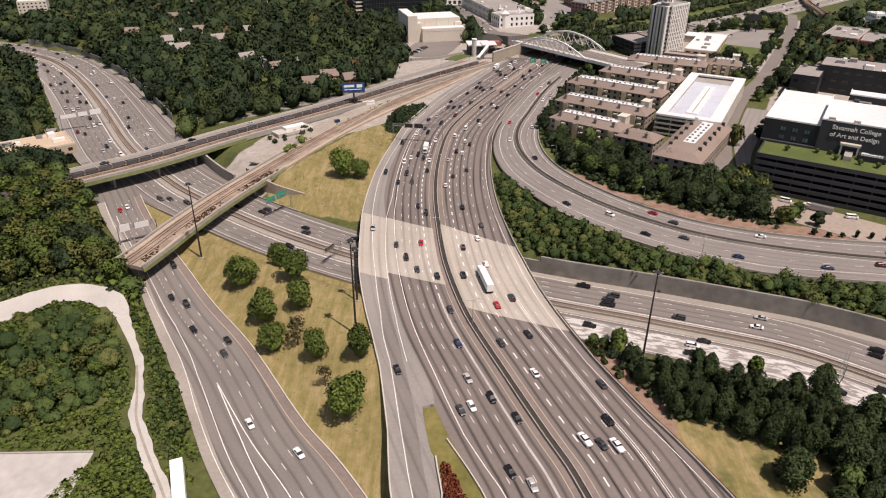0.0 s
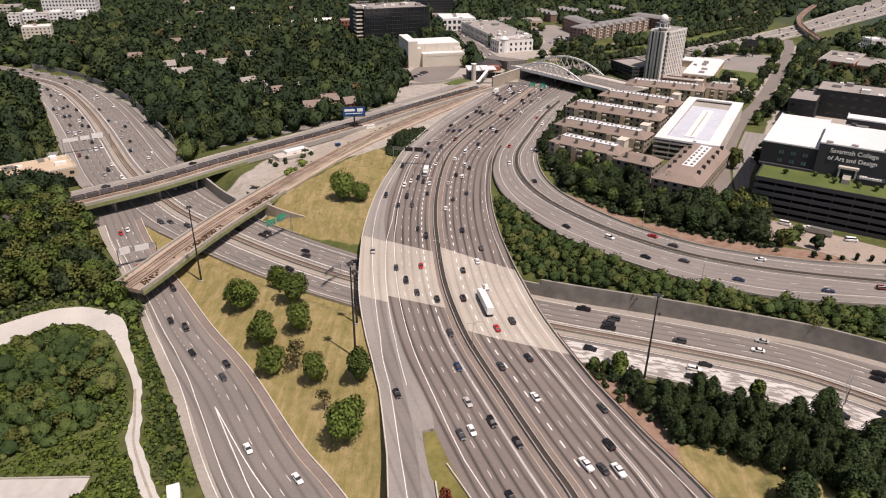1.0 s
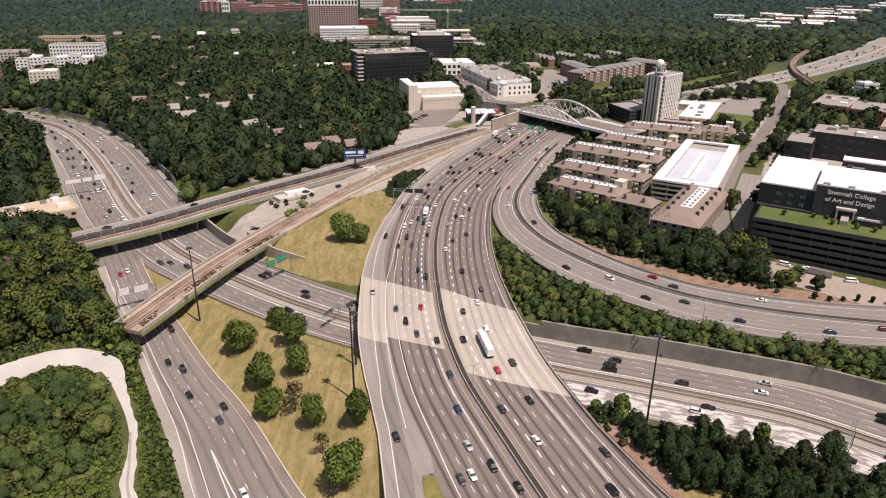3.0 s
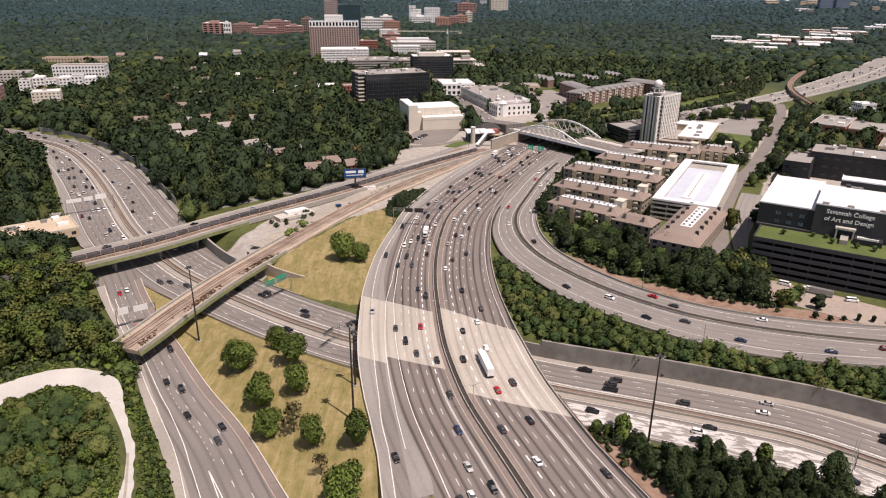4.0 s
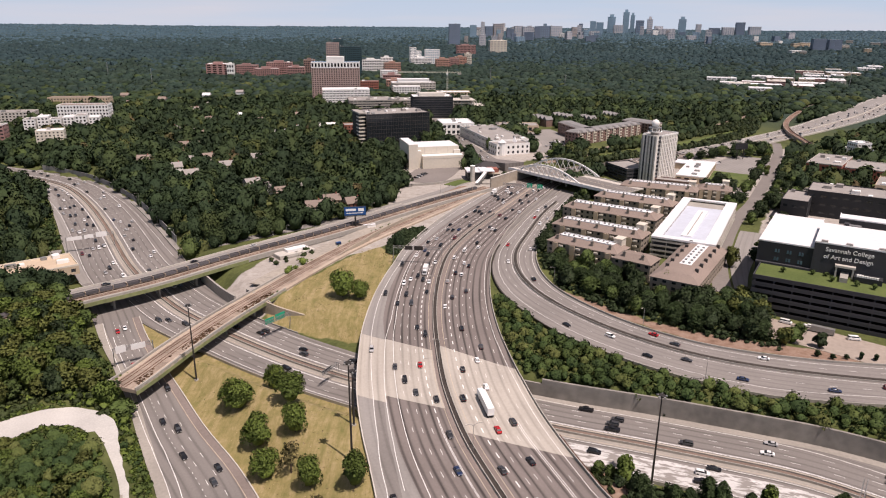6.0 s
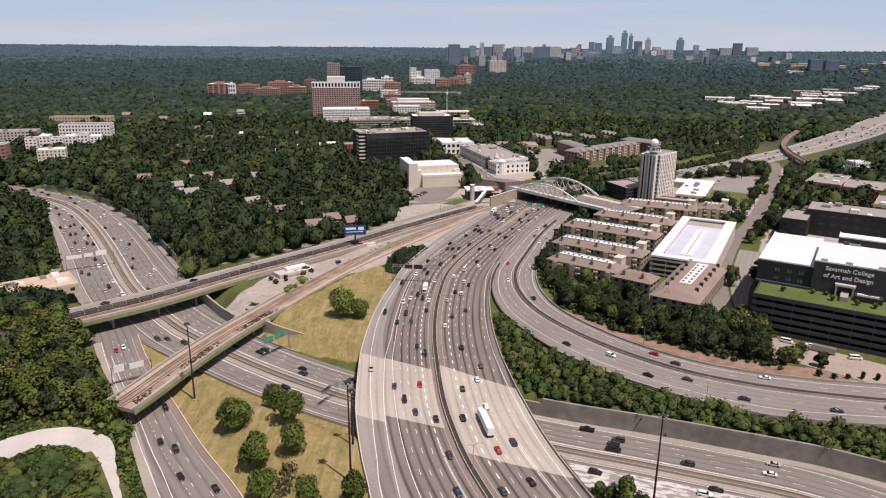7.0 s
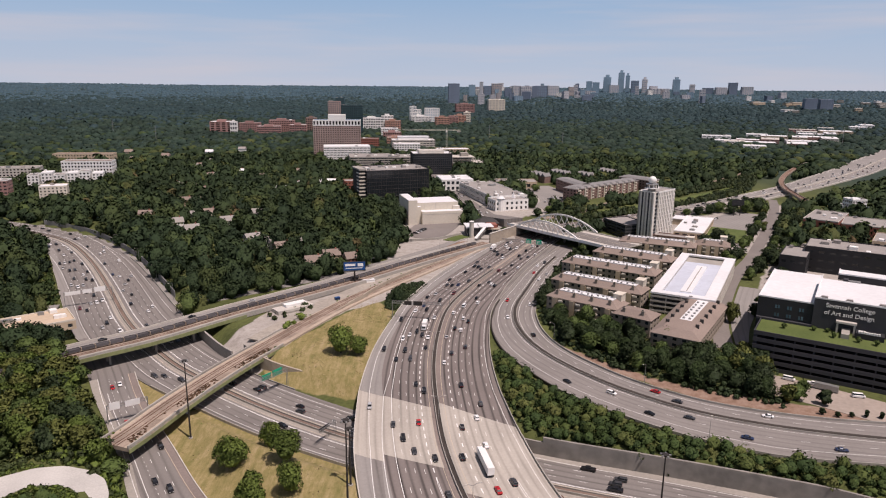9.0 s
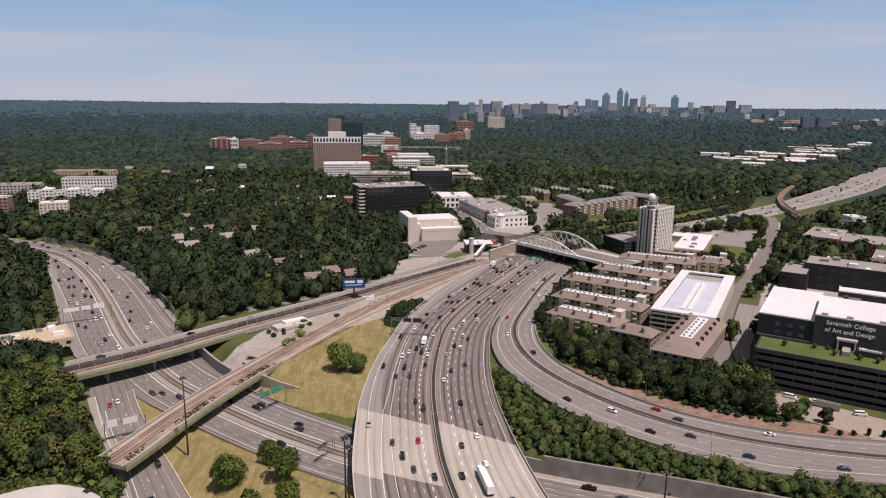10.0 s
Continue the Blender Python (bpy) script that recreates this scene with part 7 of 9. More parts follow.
for a, b, cards, size, lab in ((0, 470, 420, 0.72, "dense mixed green woods with fine leaves"), (470, 560, 300, 0.95, "dense mixed green woods"), (560, 800, 165, 1.3, "dense mixed green woods with dark crowns"), (800, 1300, 52, 1.8, "mixed green woods further off")):
    m = (d >= a) & (d < b)
    forest("woods", x[m], y[m], M["wood"], cards, size, 7.6, 14.5, lab, core=0.74 if a < 800 else 0.84, lump=0.28, jit=0.34, variants=10, soft_shade=a >= 800, tone=tone[m])
# far canopy: haze-tinted leaf colours mingle over wide belts
x, y = scatter(-2000, 2000, 900, 2900, 15.5, 22)
k = sector(x, y, 1200, 2600) & free(x, y, 1.0) & ~opened(x, y)
x, y = x[k], y[k]
d = np.hypot(x, y) + rf.normal(0, 160, len(x))
tone = rf.random(len(x))
for name, m, pick, lab in (("far_woods", "wood", d < 1450, "far green woods"), ("far_woods", "wood_far", (d >= 1450) & (d < 2150), "far woods with grey-green haze colour"), ("far_woods", "wood_haze", d >= 2150, "far woods with blue-green haze colour")):
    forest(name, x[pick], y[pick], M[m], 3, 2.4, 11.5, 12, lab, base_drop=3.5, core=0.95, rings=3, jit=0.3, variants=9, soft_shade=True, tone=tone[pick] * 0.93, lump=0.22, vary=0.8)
x, y = scatter(-3600, 3600, 1900, 4900, 22.0, 23)
k = sector(x, y, 2580, 4870, 39) & free(x, y, 0.0)
x, y = x[k], y[k]
d = np.hypot(x, y) + rf.normal(0, 300, len(x))
tone = rf.random(len(x))
for m, pick, h, lab in (("wood_haze", d < 3300, 11, "hazy distant woods"), ("wood_rim", d >= 3300, 9, "horizon woods with blue-green haze colour")):
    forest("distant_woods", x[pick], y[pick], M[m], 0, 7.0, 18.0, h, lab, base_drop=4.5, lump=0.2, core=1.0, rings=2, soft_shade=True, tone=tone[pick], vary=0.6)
# ---- single trees ----
def column_cards(n, size, spread, height, r):
    """Leaf clumps on an upright crown that tapers to a rounded top, with bulges round its sides."""
    f = r.random(n) ** 0.85
    a = r.uniform(0, 2 * np.pi, n)
    k = r.uniform(0, 6.28, 4)
    bulge = 1 + 0.17 * np.sin(3 * a + 5 * f + k[0]) + 0.14 * np.sin(5 * a - 9 * f + k[1]) + 0.08 * np.sin(16 * f + k[2])
    rad = spread * np.minimum(1, 0.6 + f / 0.3) * (1.02 - f ** 2.6) ** 0.7 * bulge * r.uniform(0.74, 1.08, n)
    pos = np.stack([rad * np.cos(a), rad * np.sin(a), height * (0.06 + 0.93 * f)], 1)
    nor = np.stack([np.cos(a), np.sin(a), 0.15 + 1.1 * f ** 2], 1) + r.normal(scale=0.6, size=(n, 3))
    nor /= np.linalg.norm(nor, axis=1)[:, None]
    u = np.cross(nor, r.normal(size=(n, 3)))
    u /= np.linalg.norm(u, axis=1)[:, None]
    v = np.cross(nor, u)
    s = size * r.uniform(0.6, 1.25, n)[:, None]
    b = nor * s * 0.35
    return np.stack([pos - u * s - b, pos - v * s * 0.8 + b * 0.4, pos + u * s - b, pos + v * s * 0.8 + b * 0.4], 1).reshape(-1, 3)


def tree_kind(name, label, material, height, spread, cards, size, lobes, seed, slim=1.0, sparse=False):
    """A tree: tapered trunk, limbs, and a crown of leaf clumps."""
    r = np.random.default_rng(seed)
    root = thing(name, 0, 0, -900, 0, label, "tree")
    T = Boxes()
    T.cone(0, 0, -0.6, height * 0.45, 0.34, 0.2, 7)
    for k in range(6):
        a = 2 * math.pi * k / 6 + r.uniform(0, 0.6)
        z = height * r.uniform(0.22, 0.42)
        T.bar((0, 0, z), (math.cos(a) * spread * 0.6, math.sin(a) * spread * 0.6, z + height * 0.25), 0.16, sides=5)
    T.put("trunk", M["trunk"], root)
    if slim < 1:
        cv = column_cards(cards, size, spread, height, r)
    else:
        cv = crown_cards(cards, size, lobes, spread, height * 0.92, r, 0.55)
        cv[:, 2] += height * 0.06
    V, F = [cv], [np.arange(len(cv)).reshape(-1, 4)]
    if not sparse:
        bv, bf = blob(spread * (0.74 if slim == 1 else 0.7), height * 0.84, 0.14, 8, 5, r, 0.2)
        F.append(bf + len(cv))
        V.append(bv)
    V = np.vstack(V)
    N = crown_normals(V, height, r, 0.36)
    if slim < 1:
        N[:, 2] = np.clip(N[:, 2], -0.2, 0.9)
    me = bulk("crown", V, np.vstack(F), material, normals=N)
    link("crown", me, None, root)
    return root


KINDS = {
    "shade": tree_kind("shade_tree", "round leafy green shade tree on dry grass", M["leaf_grove"], 12, 5.6, 3000, 0.40, 13, 31),
    "bright": tree_kind("shade_tree", "bright yellow-green leafy tree on dry grass", M["leaf_bright"], 12, 5.4, 3000, 0.40, 13, 32),
    "bare": tree_kind("thin_tree", "thin half-bare reddish tree", M["leaf_autumn"], 11, 4.2, 260, 0.5, 9, 33, sparse=True),
    "dark": tree_kind("dense_tree", "dense dark green roadside tree", M["leaf_dark"], 13, 4.6, 1000, 0.52, 12, 34),
    "mid": tree_kind("dense_tree", "dense mid-green roadside tree", M["leaf_upright"], 13, 4.8, 1000, 0.52, 12, 35),
    "olive": tree_kind("dense_tree", "olive-green leafy tree", M["leaf_olive"], 12, 4.8, 900, 0.66, 11, 36),
    "cone": tree_kind("evergreen_tree", "slim dark evergreen tree", M["leaf_dark"], 10, 2.6, 600, 0.5, 6, 37),
    "column": tree_kind("evergreen_tree", "upright dense dark green evergreen tree", M["leaf_column"], 12, 3.4, 2300, 0.31, 6, 39, slim=0.8),
    "column_mid": tree_kind("evergreen_tree", "upright dense green roadside tree", M["leaf_column"], 12, 3.4, 2300, 0.31, 6, 40, slim=0.8),
    "light": tree_kind("dense_tree", "light green leafy tree", M["leaf_bright"], 12, 4.6, 900, 0.66, 11, 38),
}


LABELS = {("mid", "trees by the apartments"): "mid-green leafy tree beside the apartments", ("dark", "trees by the apartments"): "dark green leafy tree beside the apartments", ("mid", "west bank trees"): "mid-green tree on the west bank",
          ("dark", "west bank trees"): "dark green tree on the west bank", ("olive", "west bank trees"): "olive-green tree on the west bank", ("mid", "street trees"): "mid-green leafy tree beside the street", ("dark", "street trees"): "dark green leafy tree beside the street",
          ("olive", "street trees"): "olive-green leafy tree beside the street", ("mid", "thicket in the track loop"): "low mid-green tree in the track loop", ("olive", "thicket in the track loop"): "low olive-green tree in the track loop",
          ("light", "thicket in the track loop"): "low light green tree in the track loop", ("dark", "thicket in the track loop"): "low dark green tree in the track loop", ("olive", "roadside trees"): "olive-green leafy roadside tree",
          ("light", "roadside trees"): "light green leafy roadside tree", ("light", "street trees"): "light green leafy street tree"}


def plant(kind, x, y, h, spread, turn=0.0, z=None, label="", group=""):
    proto = KINDS[kind]
    ph = {"shade": 12, "bright": 12, "bare": 11, "dark": 13, "mid": 13, "olive": 12, "cone": 10, "light": 12, "column": 12, "column_mid": 12}[kind]
    ps = {"shade": 5.6, "bright": 5.4, "bare": 4.2, "dark": 4.6, "mid": 4.8, "olive": 4.8, "cone": 2.6, "light": 4.6, "column": 3.4, "column_mid": 3.4}[kind]
    z = float(land([x], [y])[0]) if z is None else z
    m = pose(x, y, z, 0, 0, turn) @ Matrix.Diagonal((spread / ps, spread / ps, h / ph, 1))
    ob = copy_thing(proto, m)
    return tagged(ob, label or LABELS.get((kind, group), ""), group=group)


G1 = "trees on the dry grass"
for kind, x, y, h, sp in (("shade", -79, 231, 12.5, 6.6), ("shade", -69, 250, 11.5, 4.4), ("bright", -58, 229.5, 12.5, 6.0), ("shade", -65.5, 208.5, 12.5, 5.4), ("shade", -52.5, 211, 11.5, 4.8), ("shade", -58.6, 192, 11.5, 4.9), ("bare", -50, 192, 12, 4.0),
                          ("shade", -42.4, 184, 11.5, 4.2), ("bright", -27, 180, 12.5, 4.6), ("bare", -37.3, 171, 9, 2.4), ("shade", -28.6, 158.5, 14, 6.4), ("shade", -53, 334, 15, 7.0), ("shade", -43.6, 332.5, 10, 5.0)):
    plant(kind, x, y, h, sp, (x * 37) % 360, group=G1)

r = random.Random(17)


def belt(poly, step, kinds, hs, sps, seed, group, keep=1.0, margin=1.5, check=True):
    p = np.array(poly)
    x, y = scatter(p[:, 0].min(), p[:, 0].max(), p[:, 1].min(), p[:, 1].max(), step, seed)
    k = inside(poly, x, y) > 0
    if check:
        k &= free(x, y, margin)
    q = random.Random(seed)
    for a, b in zip(x[k], y[k]):
        if q.random() < keep:
            plant(q.choice(kinds), float(a), float(b), q.uniform(*hs), q.uniform(*sps), q.uniform(0, 360), group=group)


# roadside trees east of the main freeway
belt([(58, 180), (68, 175), (88, 172), (108, 163), (130, 145), (140, 118), (104, 118), (97, 136), (84, 144), (68, 152), (60, 168)], 5.2, ["column", "column", "column_mid", "column", "dark", "column_mid"], (7.5, 11), (2.1, 2.9), 41, "roadside trees")
for x, y, h, sp, k in ((53, 196, 6, 2.6, "mid"), (60, 189, 11, 3.8, "light"), (56, 192, 7, 2.6, "mid"), (101, 176, 12, 3.2, "light"), (91, 128, 12.5, 4.4, "column_mid"), (103, 124, 12, 4.0, "mid"), (98, 117, 11, 3.8, "column_mid"), (110, 117, 10, 3.4, "light"), (108, 131, 13, 4.2, "column"), (119, 168, 15, 4.2, "column"), (122, 148, 13, 4.4, "column_mid"), (112, 140, 13, 4.0, "column_mid")):
    plant(k, x, y, h, sp, r.uniform(0, 360), group="roadside trees")
# hedge of trees between the ramp and the apartments
belt([(62, 462), (61, 400), (66, 352), (90, 318), (124, 295), (150, 280), (158, 292), (150, 318), (130, 345), (108, 360), (90, 378), (72, 405), (70, 455)], 8.6, ["dark", "dark", "mid", "dark", "column"], (8, 13), (4.0, 5.8), 43, "trees by the apartments")
for x, y, h, sp, k in ((84, 378, 15, 5.2, "mid"), (92, 366, 13, 5.0, "mid"), (120, 345, 14, 5.0, "mid"), (153, 324, 12, 5.0, "olive"), (158, 318, 12, 5.5, "dark"), (172, 386, 13, 4.6, "olive"), (152, 300, 12, 5, "dark"),
                       (146, 292, 12, 5, "dark"), (160, 284, 9, 4, "mid"), (166, 290, 8, 3.6, "mid"), (170, 279, 9, 3.2, "cone"), (155, 282, 9, 4, "olive"), (206, 262, 12, 5, "dark"), (212, 257, 12, 5, "dark"), (218, 262, 13, 5, "dark"),
                       (118, 555, 9, 6, "mid"), (128, 548, 8, 5, "mid"), (134, 590, 9, 5, "dark"), (57, 628, 7, 4, "mid"), (52, 621, 5, 3, "mid"), (18, 706, 9, 4.5, "mid"), (10, 690, 9, 4, "mid"), (30, 770, 8, 4, "mid"),
                       (231, 590, 10, 6, "dark"), (246, 601, 13, 7, "dark"), (254, 604, 12, 6, "mid"), (283, 614, 15, 5.5, "dark"), (238, 560, 18, 9.5, "dark"), (256, 690, 8, 5, "mid"), (288, 560, 8, 5, "mid"), (240, 500, 10, 6, "dark"), (262, 528, 9, 5, "mid"), (-64, 776, 15, 5, "mid"), (-38, 764, 15, 5, "dark"), (-10, 800, 12, 7, "mid")):
    plant(k, x, y, h, sp, r.uniform(0, 360), group="street trees")
for x, y, h, sp, k in ((100, 715, 9, 6, "dark"), (115, 735, 9, 6, "mid"), (130, 752, 10, 6, "dark"), (150, 770, 9, 6, "mid"), (165, 790, 10, 6, "dark"), (80, 905, 12, 8, "dark"), (120, 890, 10, 7, "mid"), (160, 880, 10, 6, "dark"),
                       (215, 668, 9, 6, "dark"), (228, 700, 9, 6, "mid"), (240, 712, 9, 6, "dark"), (262, 724, 9, 6, "mid"), (276, 730, 10, 7, "dark"), (291, 737, 12, 7, "dark"), (304, 744, 14, 8, "mid"), (316, 738, 9, 7, "dark"), (322, 752, 16, 8, "dark"), (334, 744, 16, 8, "mid"), (340, 757, 17, 8.5, "dark"),
                       (350, 752, 17, 8, "dark"), (357, 764, 16, 8, "mid"), (352, 738, 12, 5, "mid"), (344, 722, 9, 4, "olive"), (336, 706, 8, 3.6, "mid"), (318, 664, 7, 3.2, "olive"), (310, 648, 7, 3.2, "mid"), (258, 519, 12, 5, "dark"), (268, 534, 11, 5, "dark"), (226, 530, 11, 4.5, "mid"), (330, 640, 10, 6, "dark"), (345, 670, 10, 6, "mid"),
                       (-28, 720, 12, 6, "mid"), (-48, 700, 13, 7, "dark"), (-45, 675, 12, 6, "mid"), (27, 712, 9, 5, "dark"), (34, 690, 9, 5, "mid"), (192, 398, 9, 5, "dark"), (205, 420, 8, 4, "mid")):
    plant(k, x, y, h, sp, r.uniform(0, 360), group="street trees")
for x, y, h, sp in ((150, 316, 12, 5.5), (144, 310, 11, 5), (155, 306, 12, 5.5)):
    plant("olive", x, y, h, sp, r.uniform(0, 360), group="street trees")
# trees along the side street
for k in range(26):
    q = 150 + k * 13
    for o in (r.uniform(9, 11), -r.uniform(10, 13), -r.uniform(18, 30)):
        if q < SIDE.len and (o < 0 or r.random() < 0.5):
            x, y = map(float, SIDE.at(q + r.uniform(-3, 3), o))
            if free(np.array([x]), np.array([y]), 2.0)[0]:
                plant(r.choice(["dark", "mid", "dark"]), x, y, r.uniform(7, 12), r.uniform(4, 6), r.uniform(0, 360), group="street trees")
# clipped shrubs on the podium lawn
for u, v, h in ((11, 14, 3.2), (24, 19, 2.8), (33, 13, 3.4), (43.5, 12, 3.6), (51, 12, 3.4), (62, 14, 3.2), (30, 20, 2.4)):
    c, q = math.cos(radians(-32)), math.sin(radians(-32))
    plant("mid", 155.8 + u * c - v * q, 320.3 + u * q + v * c, h, 1.5, u * 40, z=Z_LAND + PZ + 0.5, label="small clipped tree on the podium lawn", group="podium shrubs")
# row of small evergreens behind the ramp wall
for k in range(16):
    q = 392 + k * 6.2
    x, y = RAMP.at(q, float(ramp_right(q)) + 5.5 + r.uniform(-0.8, 0.8))
    plant("cone", float(x), float(y), r.uniform(2.2, 4.4), r.uniform(0.9, 1.5), r.uniform(0, 360), group="small evergreens")
# wood on the west bank
belt([(-260, 350), (-212, 332), (-190, 326), (-168, 294), (-147, 268), (-128, 240), (-120, 222), (-142, 230), (-166, 222), (-220, 260), (-260, 300)], 8.6, ["mid", "olive", "mid", "light", "olive", "dark"], (8, 13), (4.6, 6.6), 44, "west bank trees", check=False)
belt([(-154, 192), (-144, 198), (-131, 200), (-117, 192), (-108, 178), (-104, 166), (-108, 158), (-124, 146), (-140, 154), (-156, 172)], 8.5, ["olive", "mid", "light", "olive"], (4.5, 6.5), (2.6, 3.6), 45, "thicket in the track loop", 0.8, check=False)


# ---- shrub belts, which nobody could count ----
def shrubs(name, poly, step, material, size, spread, height, label, seed, keep=1.0, margin=0.8, level=None, cards=40, skip=None, mixed=False):
    p = np.array(poly)
    x, y = scatter(p[:, 0].min(), p[:, 0].max(), p[:, 1].min(), p[:, 1].max(), step, seed)
    k = (inside(poly, x, y) > 0) & free(x, y, margin) & (np.random.default_rng(seed).random(len(x)) < keep)
    if skip:
        k &= inside(skip, x, y) < 1.5
    forest(name, x[k], y[k], material, cards, size * 40 ** 0.5 / cards ** 0.5 * 1.12, spread, height, label, base_drop=0.3, core=0.7, level=level, jit=0.5, tone=np.random.default_rng(seed + 500).random(k.sum()) if mixed else None)


shrubs("west_edge", [(-176, 205), (-163, 212), (-157, 221), (-150, 228), (-139, 231.5), (-128, 227), (-122, 226), (-126, 238), (-150, 262), (-196, 250)], 2.8, M["leaf"], 0.45, 2.2, 2.2, "undergrowth along the gravel loop", 77, 0.9)
shrubs("west_edge_bright", [(-176, 205), (-163, 212), (-157, 221), (-150, 228), (-139, 231.5), (-128, 227), (-122, 226), (-126, 238), (-150, 262), (-196, 250)], 3.4, M["leaf_grove"], 0.45, 2.0, 1.8, "bright weeds along the gravel loop", 78, 0.7)
STRIP = [(27, 330), (27, 288), (33, 260), (36, 246), (50, 241), (96, 231), (126, 219), (154, 204), (170, 194), (210, 168), (210, 226), (173, 231), (137, 235), (98, 252), (67, 276), (47, 310), (33, 345)]
shrubs("shrub_belt", STRIP, 4.6, M["shrub"], 0.5, 3.2, 4.6, "mixed green shrub belt between ramp and wall", 51, 0.85, margin=3.0, cards=84, mixed=True)
shrubs("shrub_belt_low", STRIP, 2.9, M["shrub"], 0.42, 1.9, 2.2, "low shrubs filling the belt", 65, 0.85, margin=2.0, mixed=True)
verge = [tuple(LOW.at(q, float(low_left(q)) + 1.6)) for q in np.arange(575, 860, 15)] + [tuple(LOW.at(q, float(low_left(q)) + 11)) for q in np.arange(845, 570, -15)]
shrubs("freeway_verge", verge, 3.4, M["shrub"], 0.5, 2.6, 3.4, "mixed bushes along the freeway edge", 91, 0.9, margin=1.4, cards=60, mixed=True)
BANK = [(-126, 230), (-111, 213), (-98, 196), (-87, 178), (-78, 164), (-71, 151), (-66, 142), (-76, 142), (-79, 147), (-85, 155), (-91, 169), (-100, 188), (-112, 206), (-118, 213)]
shrubs("bank_shrubs", BANK, 2.4, M["shrub"], 0.36, 1.7, 1.5, "weedy green shrubs on the bank", 53, 0.7, mixed=True)
shrubs("bank_bushes", BANK, 5.0, M["shrub"], 0.42, 2.3, 3.0, "bushes along the road edge", 71, 0.5, mixed=True)
shrubs("bank_weeds", BANK, 2.6, M["leaf_bright"], 0.4, 1.5, 1.3, "bright weeds on the bank", 70, 0.6)
LOOP = [(-172, 178), (-152, 193), (-146, 201), (-137, 205.5), (-127, 205.5), (-116, 197), (-104, 178), (-97, 164), (-93, 150), (-86, 137), (-96, 137.5), (-122, 137.5), (-160, 137)]
THICK = [(-165, 182), (-150, 190), (-144, 198), (-137, 202), (-128, 202), (-117, 195), (-108, 182), (-101, 169), (-99, 161), (-106, 152), (-124, 142), (-160, 142)]
shrubs("loop_thicket", THICK, 5.4, M["shrub"], 0.42, 4.0, 5.4, "dense mixed green thicket in the track loop", 66, 0.85, cards=190, mixed=True)
shrubs("loop_thicket_low", THICK, 3.6, M["shrub"], 0.4, 2.4, 3.4, "low mixed bushes in the track loop", 73, 0.7, cards=80, mixed=True)
shrubs("loop_shrubs", LOOP, 3.2, M["leaf_grove"], 0.34, 1.5, 0.9, "weedy green undergrowth in the track loop", 54, 0.5)
shrubs("loop_weeds", LOOP, 3.4, M["leaf_bright"], 0.34, 1.3, 0.6, "bright low weeds in the track loop", 68, 0.5)
shrubs("weeds", [(-96, 148), (-90, 146), (-70, 118), (-60, 100), (-110, 100), (-92, 138)], 1.8, M["leaf_grove"], 0.35, 1.2, 0.7, "low weeds beside the gravel track", 55, 0.7)
shrubs("weeds_bright", [(-96, 148), (-90, 146), (-70, 118), (-60, 100), (-110, 100), (-92, 138)], 2.6, M["leaf_bright"], 0.35, 1.3, 0.9, "bright weeds beside the gravel track", 69, 0.5)
shrubs("verge_shrubs", [(47, 208), (54, 200), (66, 178), (62, 158), (57, 166), (50, 184), (44, 200)], 2.4, M["leaf"], 0.4, 1.5, 1.8, "shrubs on the red bank", 56, 0.6)
shrubs("roadside_shrubs", [(54, 188), (66, 180), (88, 176), (110, 167), (132, 149), (146, 120), (100, 134), (84, 146), (66, 152), (58, 170)], 3.2, M["leaf_dark"], 0.5, 2.0, 3.0, "dark undergrowth between the roadside trees", 57, 0.9)
shrubs("ivy_bank", [(62, 462), (58, 400), (63, 350), (88, 315), (122, 290), (150, 274), (156, 290), (128, 330), (90, 365), (68, 400)], 3.0, M["leaf_dark"], 0.45, 2.0, 2.4, "dark undergrowth below the apartments", 58, 0.8)
shrubs("west_weeds", [(-196, 330), (-166, 290), (-144, 262), (-124, 234), (-114, 212), (-142, 228), (-190, 250), (-240, 300)], 4.0, M["leaf_grove"], 0.45, 2.2, 3.0, "lighter bushes at the edge of the west wood", 79, 0.7)
shrubs("west_shrubs", [(-196, 330), (-166, 290), (-144, 262), (-124, 234), (-114, 212), (-142, 228), (-190, 250), (-240, 300)], 3.0, M["leaf"], 0.45, 2.0, 2.6, "undergrowth at the edge of the west wood", 59, 0.9)
shrubs("oval_hedge", [(-36, 408), (-31, 402), (-24, 414), (-15, 440), (-12, 460), (-17, 463), (-28, 455), (-36, 436)], 1.7, M["leaf_dark"], 0.3, 1.8, 2.0, "large clipped dark hedge mass", 60, margin=0.0)
shrubs("rail_shrubs", [(-112, 300), (-103, 312), (-96, 330), (-104, 334), (-116, 312)], 3.4, M["leaf_bright"], 0.5, 2.0, 3.0, "bushes beside the old railway bridge", 61, 0.6, margin=-6)
shrubs("rail_shrubs", [(-100, 380), (-78, 402), (-84, 410), (-108, 392)], 4.5, M["leaf"], 0.5, 2.0, 3.0, "bushes between the railways", 62, 0.5, margin=-3)
shrubs("flower_bed", [(-0.6, 132.6), (1.3, 133.2), (4, 127.5), (6.3, 121.6), (8.4, 115), (1.8, 115), (0.9, 121.6)], 0.75, M["leaf_rust"], 0.2, 0.5, 0.8, "rust-red flower bed", 63, margin=-60, level=Z_MAIN + 0.4)
LAWN = [(120, 690), (150, 705), (185, 728), (225, 750), (278, 790), (330, 836), (390, 900), (410, 940), (370, 915), (308, 860), (258, 814), (208, 780), (172, 755), (145, 728)]
THICKET = [(118, 672), (150, 690), (200, 722), (262, 760), (310, 795), (370, 850), (430, 940), (490, 1060), (446, 1020), (350, 919), (286, 848), (232, 807), (198, 776), (118, 734)]
